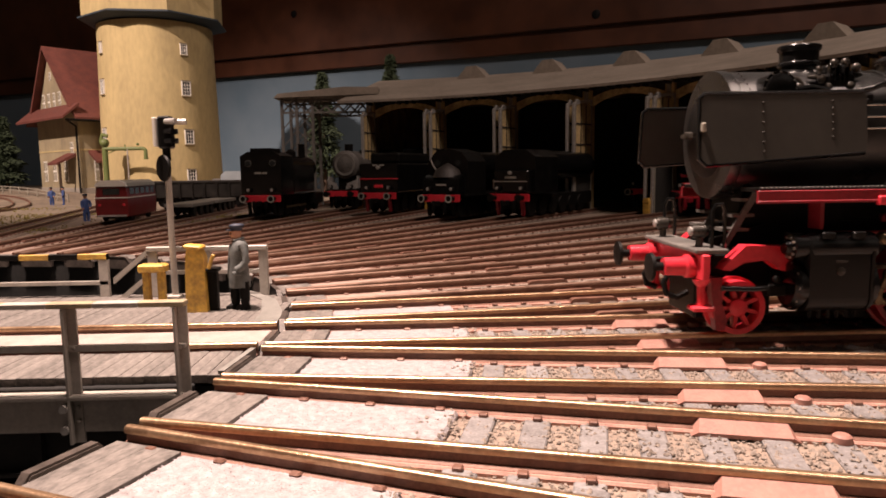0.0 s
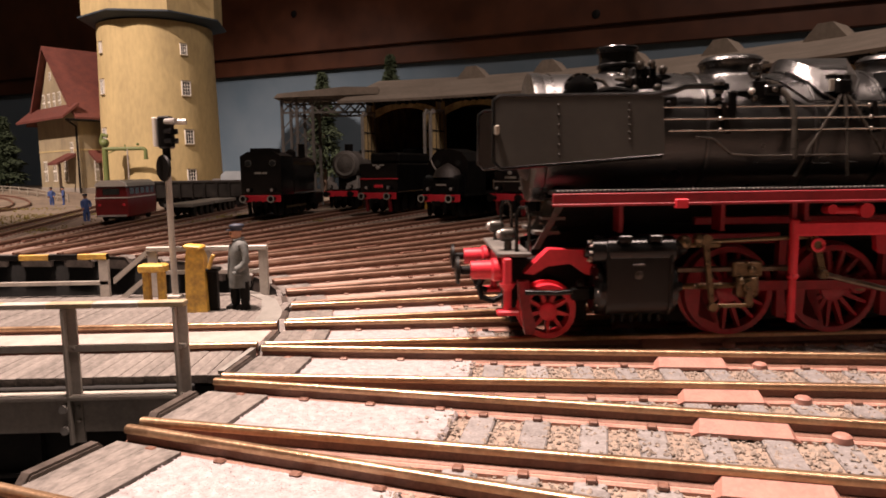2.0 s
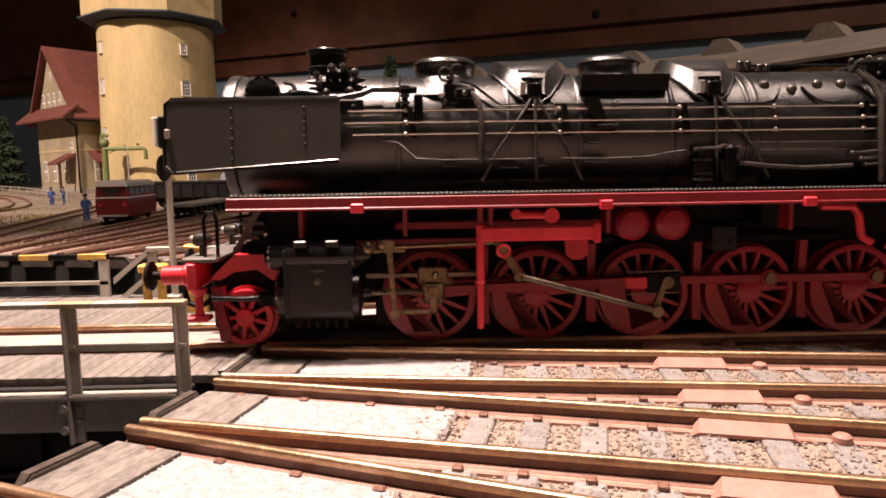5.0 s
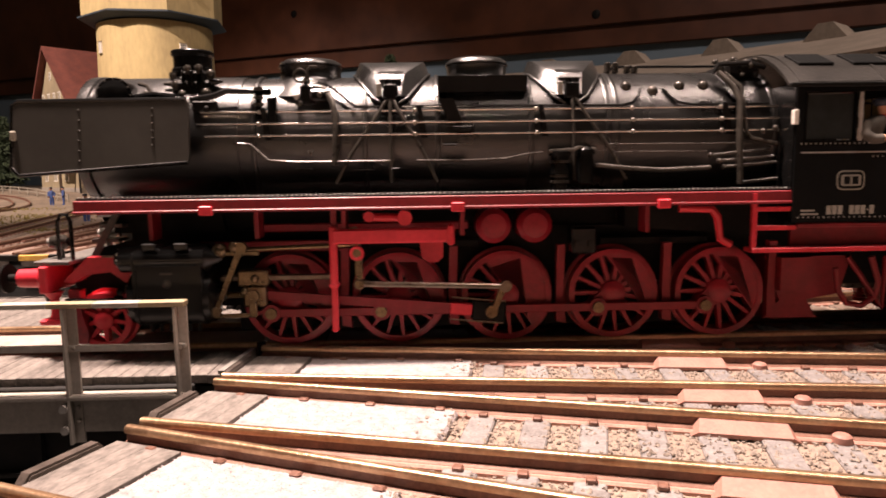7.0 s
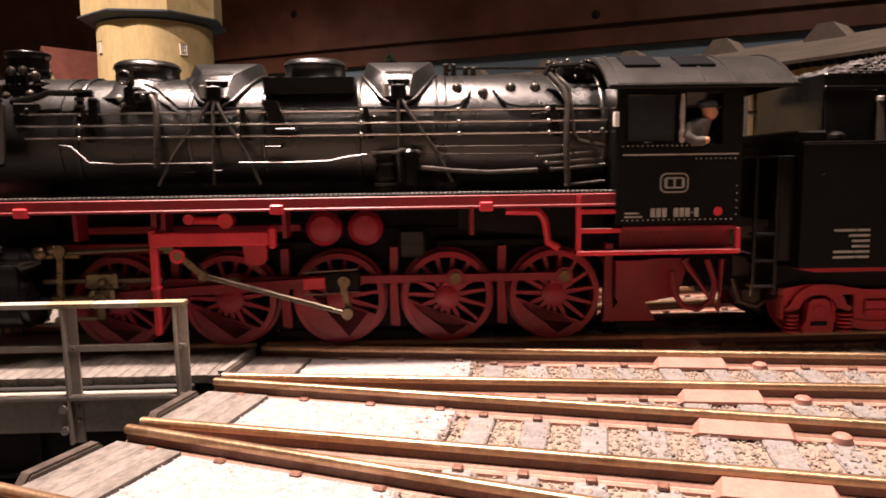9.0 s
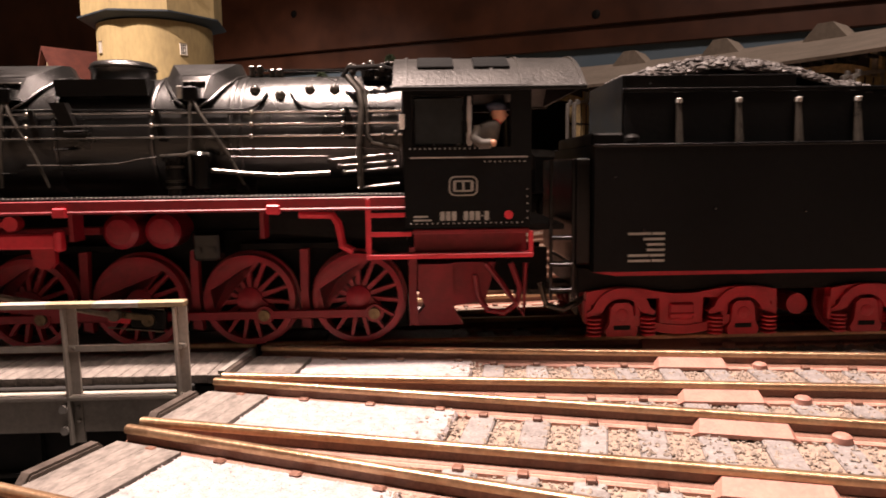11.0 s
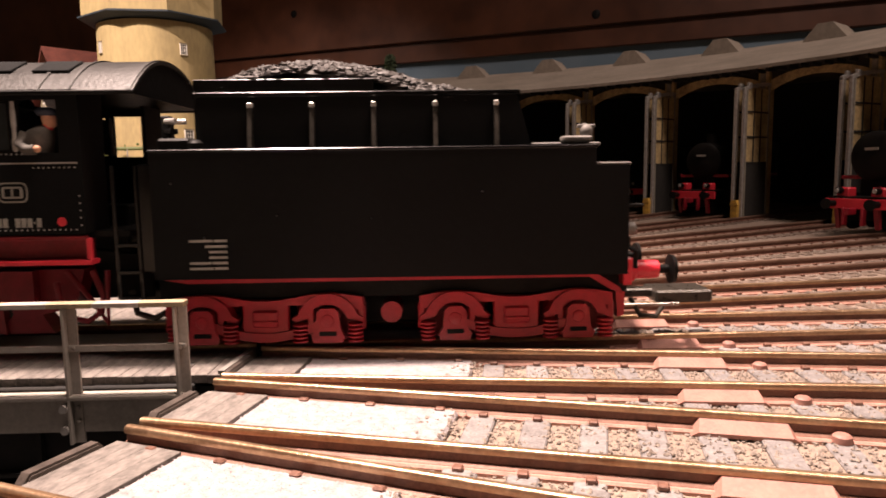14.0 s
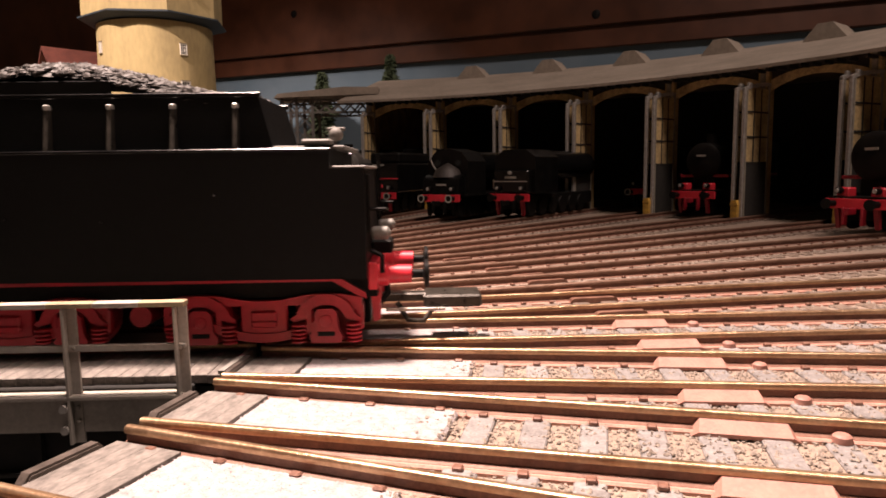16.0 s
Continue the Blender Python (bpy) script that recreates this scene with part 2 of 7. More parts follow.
        fs += [tuple(reversed(range(n))), tuple(range((m - 1) * n, m * n))]
        return self.add(vs, fs)

    def lathe(self, prof, at, axis="z", n=24, turn=0.0):
        """prof: (radius, height) pairs turned about an axis through the point at."""
        vs, fs = [], []
        for r, h in prof:
            for i in range(n):
                t = 2 * math.pi * i / n + turn
                c, s = r * math.cos(t), r * math.sin(t)
                o = {"z": (c, s, h), "x": (h, c, s), "y": (c, h, s)}[axis]
                vs.append((at[0] + o[0], at[1] + o[1], at[2] + o[2]))
        for j in range(len(prof) - 1):
            for i in range(n):
                k = (i + 1) % n
                fs.append((j * n + i, j * n + k, (j + 1) * n + k, (j + 1) * n + i))
        fs += [tuple(reversed(range(n))), tuple(range((len(prof) - 1) * n, len(prof) * n))]
        return self.add(vs, fs)

    def ball(self, at, r, n=10, m=6, sz=1.0):
        return self.lathe([(r * math.sin(math.pi * max(0.02, min(0.98, j / m))), -r * sz * math.cos(math.pi * j / m)) for j in range(m + 1)], at, "z", n)

    def ovals(self, rows, n=18):
        """Stacked rings: (z, middle x, middle y, half length, half width)."""
        vs = [(cx + a * math.cos(2 * math.pi * i / n), cy + w * math.sin(2 * math.pi * i / n), z) for z, cx, cy, a, w in rows for i in range(n)]
        m = len(rows)
        fs = [(k * n + i, k * n + (i + 1) % n, (k + 1) * n + (i + 1) % n, (k + 1) * n + i) for k in range(m - 1) for i in range(n)]
        return self.add(vs, fs + [tuple(reversed(range(n))), tuple(range((m - 1) * n, m * n))])

    def prism(self, poly, axis, h0, h1):
        """A polygon in the plane across the axis, drawn out from h0 to h1."""
        n = len(poly)
        put = {"z": lambda a, b, h: (a, b, h), "y": lambda a, b, h: (a, h, b), "x": lambda a, b, h: (h, a, b)}[axis]
        vs = [put(a, b, h0) for a, b in poly] + [put(a, b, h1) for a, b in poly]
        fs = [(i, (i + 1) % n, n + (i + 1) % n, n + i) for i in range(n)] + [tuple(reversed(range(n))), tuple(range(n, 2 * n))]
        return self.add(vs, fs)

    def frame_y(self, x0, x1, z0, z1, w, y0, y1):
        """A rectangular frame in the xz plane."""
        self.box(x0, x1, y0, y1, z1 - w, z1).box(x0, x1, y0, y1, z0, z0 + w)
        return self.box(x0, x0 + w, y0, y1, z0 + w, z1 - w).box(x1 - w, x1, y0, y1, z0 + w, z1 - w)

    def turned(self, m):
        self.v = [tuple(m @ Vector(v)) for v in self.v]
        return self

    def stones(self, spots, size, flat=0.7):
        for x, y, z in spots:
            r = size * random.uniform(0.55, 1.35)
            t = random.uniform(0, 6.28)
            c, s = math.cos(t), math.sin(t)
            q = []
            for a, b, h in ((1, 0, 0), (0, 1, 0), (-1, 0, 0), (0, -1, 0), (0, 0, 1), (0, 0, -1)):
                k = r * random.uniform(0.65, 1.2)
                a, b, h = a + random.uniform(-.35, .35), b + random.uniform(-.35, .35), h + random.uniform(-.3, .3)
                q.append((x + k * (a * c - b * s), y + k * (a * s + b * c), z + k * h * flat))
            self.add(q, [(0, 1, 4), (1, 2, 4), (2, 3, 4), (3, 0, 4), (1, 0, 5), (2, 1, 5), (3, 2, 5), (0, 3, 5)])
        return self

    def mesh(self, name, mats, smooth=35):
        me = bpy.data.meshes.new(name)
        me.from_pydata([(x * MM, y * MM, z * MM) for x, y, z in self.v], [], self.f)
        for m in mats if isinstance(mats, (list, tuple)) else (mats,):
            me.materials.append(m)
        me.polygons.foreach_set("material_index", self.mi)
        if smooth:
            me.polygons.foreach_set("use_smooth", [True] * len(me.polygons))
            me.set_sharp_from_angle(angle=radians(smooth))
        bm = bmesh.new()
        bm.from_mesh(me)
        bmesh.ops.recalc_face_normals(bm, faces=bm.faces)
        bm.to_mesh(me)
        bm.free()
        me.update()
        return me


def part(name, b, mats, parent=None, label="", at=None, smooth=35):
    ob = new(name, b.mesh(name, mats, smooth) if isinstance(b, B) else b)
    if parent is not None:
        ob.parent = parent
    if at is not None:
        ob.matrix_basis = at
    return tagged(ob, label=label)


def thing(name, label, category, at=None, group="", kind="", b=None, mats=None, smooth=35):
    ob = new(name, b.mesh(name, mats, smooth) if b is not None else None)
    if at is not None:
        ob.matrix_basis = at
    return tagged(ob, label, category, group, kind)


def mm(x, y, z, rx=0, ry=0, rz=0):
    return pose(x * MM, y * MM, z * MM, rx, ry, rz)


def polar(radius, degrees):
    return CX + radius * math.cos(radians(degrees)), CY + radius * math.sin(radians(degrees))


def smoothstep(a, b, x):
    t = max(0.0, min(1.0, (x - a) / (b - a)))
    return t * t * (3 - 2 * t)


def rise(x, y):
    """Height of the ground, mm."""
    return -3.2 + 11 * smoothstep(560, 860, y) * smoothstep(-370, -500, x)


# ---------------------------------------------------------------- room and ground
def build_ground():
    b = B()
    radii = [R_PIT + 1.2] + [R_PIT + 8 * i for i in range(1, 20)] + [300 + 50 * i for i in range(1, 15)] + [1100, 1400, 1800, 2100]
    n = 144
    vs = []
    for r in radii:
        for i in range(n):
            t = 2 * math.pi * i / n
            x, y = CX + r * math.cos(t), CY + r * math.sin(t)
            vs.append((x, y, rise(x, y)))
    fs = [(j * n + i, j * n + (i + 1) % n, (j + 1) * n + (i + 1) % n, (j + 1) * n + i) for j in range(len(radii) - 1) for i in range(n)]
    b.add(vs, fs)
    thing("ground", "brown gravelly model yard ground", "ground", kind="structure", b=b, mats=DIRT, smooth=180)
    # the pit's shade is painted into its near-black colour
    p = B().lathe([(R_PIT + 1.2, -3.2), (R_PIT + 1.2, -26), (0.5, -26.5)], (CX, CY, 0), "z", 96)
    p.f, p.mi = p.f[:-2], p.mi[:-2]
    thing("turntable_pit", "round turntable pit below the bridge, shade painted near-black", "pit", kind="structure", b=p, mats=PITSHADE)
    rim = thing("pit_rim", "dark metal brackets round the pit edge", "rim", kind="structure", at=mm(CX, 0, 0))
    seg = B().prism([(-6.2, -5.6), (-6.2, -3.4), (-4.3, -1.15), (4.3, -1.15), (6.2, -3.4), (6.2, -5.6)], "x", R_PIT - 1.3, R_PIT - 0.1)
    seg.prism([(-6.5, -5.4), (-6.5, -3.2), (-4.4, -0.85), (4.4, -0.85), (6.5, -3.2), (6.5, -5.4), (6.2, -5.4), (6.2, -3.3), (4.2, -1.15), (-4.2, -1.15), (-6.2, -3.3), (-6.2, -5.4)], "x", R_PIT - 1.5, R_PIT - 0.3)
    seg = seg.mesh("rim_segment", RIMGREY, 30)
    for i in range(48):
        part("rim_segment", seg, None, rim, at=mm(0, 0, 0, 0, 0, i * STEP))


def build_room():
    d = Vector((1.09, -0.48, 0)).normalized()
    n = Vector((-d.y, d.x, 0))
    o = Vector((-410, 1300, 0))

    def slab(name, label, s0, s1, t0, t1, z0, z1, m, category):
        b = B().box(s0, s1, t0, t1, z0, z1, 1.5)
        b.turned(Matrix(((d.x, n.x, 0, o.x), (d.y, n.y, 0, o.y), (0, 0, 1, 0), (0, 0, 0, 1))))
        return thing(name, label, category, kind="structure", b=b, mats=m)
    slab("backdrop", "blue-grey painted sky backdrop panel", -1900, 2300, 4, 10, -30, 420, SKY, "backdrop")
    slab("beam_1", "dark brown stained wooden board above the backdrop", -1900, 2300, -8, 2, 225, 262, DARKWOOD, "beam")
    slab("beam_2", "dark brown stained wooden panel with knots", -1900, 2300, -16, -9, 259, 560, DARKWOOD, "beam")
    slab("ceiling", "dark brown wooden sloping ceiling", -1900, 2300, -2800, -16, 1250, 1290, DARKWOOD, "ceiling")
    knots = B()
    for s, z in ((191, 332), (764, 276), (-300, 301), (1034, 284), (-700, 330), (900, 380), (560, 350)):
        knots.lathe([(7, -17.2), (5, -17.6), (0.5, -17.8)], (s, 0, z), "y", 12)
    knots.turned(Matrix(((d.x, n.x, 0, o.x), (d.y, n.y, 0, o.y), (0, 0, 1, 0), (0, 0, 0, 1))))
    part("knot", knots, SOOT, bpy.data.objects["beam_2"])
    thing("floor", "plain wooden room floor", "floor", kind="structure", b=B().box(-2600, 2600, -2250, 2350, -930, -900), mats=DARKWOOD)
    for nm, x0, x1, y0, y1 in (("wall_south", -2600, 2600, -2300, -2250), ("wall_west", -2650, -2600, -2300, 2400), ("wall_east", 2600, 2650, -2300, 2400), ("wall_north", -2600, 2600, 2350, 2400)):
        thing(nm, "plain painted room wall", "wall", kind="structure", b=B().box(x0, x1, y0, y1, -900, 1290), mats=WALLPAINT)


RAIL_HALF = [(1.15, -2.5), (1.15, -2.25), (0.3, -1.95), (0.26, -1.1), (0.58, -0.92), (0.62, -0.5), (0.55, -0.24), (0.4, -0.08), (0.2, 0.0)]
RAIL_PROFILE = RAIL_HALF + [(-a, z) for a, z in reversed(RAIL_HALF)]


def rail_mesh(b, x0, x1, y, lower=0.0):
    """A rail along x; its running surface takes the second material."""
    n = len(b.f)
    b.prism([(y + a, z - lower) for a, z in RAIL_PROFILE], "x", x0, x1)
    for i, f in enumerate(b.f[n:]):
        if all(b.v[k][2] > -0.95 - lower for k in f):
            b.mi[n + i] = 1


def sleeper_mesh():
    b = B().box(-1.75, 1.75, -15, 15, -3.4, -2.5, 0.2)
    return b.mesh("sleeper", SLEEPER, 30)


def build_tracks():
    sl = sleeper_mesh()
    for k in range(-5, 15):
        a = 95.4 if k == 13 else k * STEP
        end = {11: 900, 12: 1000, 13: 560, 14: 620}.get(k, 700)
        near = -4 <= k <= 0
        t = thing("railway_track", "rust-brown rails on grey sleepers running out from the turntable", "track", at=mm(CX, 0, 0, 0, 0, a), group="tracks round the turntable")
        for side in (-1, 1):
            r = B()
            rail_mesh(r, R_PIT + 0.3, end, side * 8.25)
            part("rail", r, [RUST, RAILTOP if k <= 1 else RUSTTOP], t, smooth=50)
        # planked edge and pale plate between the rails
        for i in range(4):
            x = R_PIT - 0.1 + i * 2.45
            part("edge_plank", B().box(x, x + 2.44, -6.9, 6.9, -3.4, -1.6 - random.uniform(0, .05), 0.05), PLANK, t, "weathered grey plank at the pit edge")
        p = B().box(R_PIT + 9.8, 182.5, -7.0, 7.0, -3.4, -1.9, 0.4)
        part("plate", p, PLATE if k <= 1 else PLATEFAR, t, "pale speckled concrete plate")
        if -4 <= k <= 0:
            grit = [(random.uniform(R_PIT + 10.0, 182.2), random.uniform(-6.8, 6.8), -1.93) for _ in range(2600)]
            tagged(part("plate_grit", B().stones(grit, 0.16, 0.5), PLATE, t), kind="stuff")
        # rust-coloured base strips under the rails
        p = B()
        for side in (-1, 1):
            p.box(R_PIT + 0.4, 330 if k <= 1 else 430, side * 8.25 - 1.75, side * 8.25 + (1.75 if k <= 1 else 2.6), -3.4, -2.3, 0.25)
        part("rail_base", p, PINK if k <= 1 else PALEBASE, t, "rust-pink base under the rails")
        p, q = B(), B()
        x, i = 186.0, 0
        while x < min(end, 660) - 4:
            for side in (-1, 1):
                for o in (-1, 1):
                    y = side * 8.25 + o * 1.75
                    p.box(x - 0.6, x + 0.6, y - 0.55, y + 0.55, -2.5, -1.85, 0.15)
            if near and x < 300:
                part("sleeper", sl, None, t, at=mm(x, random.uniform(-.3, .3), random.uniform(-.1, .1), 0, 0, random.uniform(-1, 1)))
            else:
                q.box(x - 2.0, x + 2.0, -15, 15, -3.4, -2.5, 0.25)
            x += 7.2
            i += 1
        for x in (150, 160, 170, 180):
            for side in (-1, 1):
                p.box(x - 0.7, x + 0.7, side * 6.5 - 0.5, side * 6.5 + 0.5, -2.0, -1.5, 0.2)
        tagged(part("fastening_strip", p, RUST, t, "small rust-pink rail chairs"), kind="stuff")
        tagged(part("sleeper_strip", q, SLEEPER if k <= 0 else FARSLEEPER, t), kind="stuff")
        for side in (-1, 1):
            for o in (-1, 1):
                yj = side * 8.25 + o * 1.45
                yi, yo = side * 8.25 + o * 0.5, side * 8.25 + o * 2.7
                if k <= 0:
                    j = B().add([(212.2, yi, -2.6), (224.8, yi, -2.6), (224.8, yo, -2.6), (212.2, yo, -2.6), (213.4, yi, -0.95), (223.6, yi, -0.95), (223.9, yo, -2.1), (213.1, yo, -2.1)], [(0, 1, 2, 3), (4, 5, 6, 7), (0, 4, 5, 1), (3, 2, 6, 7), (0, 3, 7, 4), (1, 5, 6, 2)])
                else:
                    j = B().prism([(212.3, -2.5), (212.7, -1.75), (213.4, -1.5), (223.6, -1.5), (224.3, -1.75), (224.7, -2.5)], "y", yj - 1.0, yj + 1.0)
                if k <= 0:
                    j.lathe([(1.15, -2.5), (1.1, -1.75), (0.8, -1.5), (0.1, -1.45)], (229.4, yj, 0), "z", 14)
                part("rail_joint_cover", j, JOINT if k <= 0 else RUST, t)
    # loose ballast
    near, far = [], []
    for k in range(-5, 12):
        n = 26000 if -3 <= k <= 0 else 1500 if k <= 4 else 350
        for _ in range(n):
            r = random.uniform(173, 320 if k <= 0 else 420)
            y = random.uniform(-16, 16)
            if abs(y) > r * math.tan(radians(3.75)) or abs(abs(y) - 8.25) < 1.5:
                continue
            if r < 184 and abs(y) < 7.5:
                if k <= 0 and random.random() < ((r - 173) / 11) ** 6 * 0.5:
                    near.append((CX + r * math.cos(radians(k * STEP)) - y * math.sin(radians(k * STEP)), r * math.sin(radians(k * STEP)) + y * math.cos(radians(k * STEP)), -1.85))
                continue
            c, s = math.cos(radians(k * STEP)), math.sin(radians(k * STEP))
            on = abs((r - 186 + 3.6) % 7.2 - 3.6) < 1.9 and abs(y) < 15
            if on and random.random() < 0.85:
                continue
            (near if k <= 0 else far).append((CX + r * c - y * s, r * s + y * c, -2.45 if on else random.uniform(-3.3, -2.7)))
    thing("ballast", "loose tan and grey ballast stones between sleepers", "ballast", kind="stuff", b=B().stones(near, 0.3), mats=BALLAST, smooth=0)
    thing("ballast", "loose tan ballast stones on the farther tracks", "ballast", kind="stuff", b=B().stones(far, 0.8), mats=BALLAST, smooth=0)
    bed = B()
    n = 120
    vs = []
    for r in (182, 330, 470):
        for i in range(n + 1):
            t = radians(-45 + i * 150 / n)
            vs.append((CX + r * math.cos(t), r * math.sin(t), -2.95))
    bed.add(vs, [(j * (n + 1) + i, j * (n + 1) + i + 1, (j + 1) * (n + 1) + i + 1, (j + 1) * (n + 1) + i) for j in range(2) for i in range(n)])
    thing("ballast_bed", "fine brown ballast bed under the tracks", "ballast", kind="structure", b=bed, mats=BED)


# ---------------------------------------------------------------- turntable bridge and what stands on it
def striped_bar(t, x0, x1, y, z, w, first, name="handrail"):
    """A handrail in alternating yellow and grey lengths."""
    x, i = x0, first
    while x < x1 - 0.1:
        e = min(x1, x + 6.9)
        part(name, B().box(x, e, y - w, y + w, z - 0.42, z + 0.42, 0.12), CREAM if i % 2 else RAILGREY, t)
        x, i = e, i + 1


def build_bridge():
    t = thing("turntable_bridge", "grey planked turntable bridge with railings", "turntable", at=mm(CX, 0, 0))
    L = 141.5
    for side in (-1, 1):
        r = B()
        rail_mesh(r, -143, 143.2, side * 8.25)
        part("rail", r, [RUST, RAILTOP], t, smooth=50)
    part("plate", B().box(-142.5, 142.5, -7.1, 7.1, -2.6, -1.5, 0.3), DIMPLATE, t, "pale plate between the rails")
    # planks of the walkways
    near = [B().box(-0.98, 0.98, -24 + 0.2, -9.7, -2.6, -1.2, 0.07).mesh("plank", PLANK, 30), B().box(-0.98, 0.98, 9.7, 50, -2.6, -1.2, 0.07).mesh("plank", PLANK, 30)]
    x = -138
    while x < 140.5:
        part("plank", near[0], None, t, at=mm(x, random.uniform(-.1, .1), random.uniform(-.07, .04)))
        if x > 40:
            far_end = 50 if x < 128 else 50 - (x - 128) * 0.8
            if far_end > 48:
                part("plank", near[1], None, t, at=mm(x, 0, random.uniform(-.1, .05)))
            else:
                part("plank", B().box(-0.98, 0.98, 9.7, far_end, -2.6, -1.2, 0.07).mesh("plank", PLANK, 30), None, t, at=mm(x, 0, 0))
        x += 2.0
    part("far_walkway", B().box(-140, 38, 9.7, 24, -2.6, -1.2, 0.3), PLANK, t)
    # rounded grey kerb at the deck's end
    kerb = B().prism([(137.2, 9.7), (142.6, 9.7), (141.5, 22), (136.5, 38), (127, 51), (125, 49.5), (133, 38), (136.6, 22)], "z", -3.0, -0.9)
    part("deck_end", kerb, GIRDER, t)
    kerb = B().prism([(140.6, -23.6), (141.6, -23.6), (143.2, -9.7), (142.2, -9.7)], "z", -3.4, -0.7)
    part("deck_end", kerb, GIRDER, t)
    # main girders, near-black: the shade below the deck is in their colour
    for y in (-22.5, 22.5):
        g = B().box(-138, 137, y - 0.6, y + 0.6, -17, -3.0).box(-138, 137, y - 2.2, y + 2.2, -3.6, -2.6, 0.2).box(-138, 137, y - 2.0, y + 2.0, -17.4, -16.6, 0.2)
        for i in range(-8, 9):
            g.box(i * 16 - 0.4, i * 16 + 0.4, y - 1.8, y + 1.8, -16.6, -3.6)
        part("girder", g, PITSHADE, t)
    g = B().box(-138, 136.4, -26.0, -24.6, -9.4, -3.8, 0.2).box(-138, 136.4, -27.2, -24.4, -4.0, -3.2, 0.2)
    part("side_beam", g, RAILGREY, t, "grey edge beam below the walkway")
    part("cross_braces", B().box(-120, 120, -20, 20, -9, -7, 0.3), GIRDER, t)
    # near railing
    y = -26.0
    for x in (-105, -70, -35, 0, 35, 70, 119.6, 136.4):
        p = B()
        z0 = -11.0 if x != 136.4 else -3.6
        p.box(x - 1.1, x - 0.65, y - 1.2, y + 0.2, z0, 10.4, 0.08).box(x - 0.65, x + 0.75, y - 0.15, y + 0.3, z0, 10.4, 0.05)
        for z in (4.3, -5.2, -7.4):
            if z > z0:
                p.ball((x + 0.2, y - 0.4, z), 0.38, 8, 5)
        part("railing_post", p, RAILGREY, t)
    striped_bar(t, -138.8, 137.2, y - 0.3, 10.9, 1.0, 0)
    part("mid_rail", B().box(-138, 136.4, y - 0.5, y + 0.3, 3.6, 4.6, 0.1), RAILGREY, t)
    for z in (-5.2, -8.6):
        part("bolt", B().cyl((118, y, z), (118, y - 1.6, z), 0.65, 10), SILVER, t)
    # railing behind the attendant
    y = 46.0
    for x in (103.5, 117.5, 132):
        part("railing_post", B().box(x - 1.3, x + 1.1, y - 0.5, y + 0.5, -1.2, 11.4, 0.15), RAILGREY, t)
    part("handrail", B().box(102, 133, y - 0.7, y + 0.7, 10.6, 11.9, 0.2), RAILGREY, t)
    part("mid_rail", B().box(102, 132, y - 0.4, y + 0.4, 4.6, 5.7, 0.1), RAILGREY, t)
    for z in (11.2, 5.0):
        part("stair_rail", B().prism([(103, z - 0.7), (103, z + 0.7), (93.2, z - 7.2), (93.2, z - 8.8)], "y", y - 0.5, y + 0.5), RAILGREY, t)
    # far railing in yellow and black lengths
    y = 48.0
    x, i = -60.0, 0
    while x < 91:
        part("handrail", B().box(x, min(91, x + 7.55), y - 0.6, y + 0.6, 8.6, 10.1, 0.15), (SOOT, YELLOW)[i % 2], t)
        x, i = x + 7.55, i + 1
    for x in (90, 50, 10):
        part("railing_post", B().box(x - 1.4, x + 1.2, y - 0.5, y + 0.5, -2, 8.6, 0.15), RAILGREY, t)
    part("mid_rail", B().box(-60, 91, y - 0.5, y + 0.5, 1.9, 3.0, 0.1), RAILGREY, t)


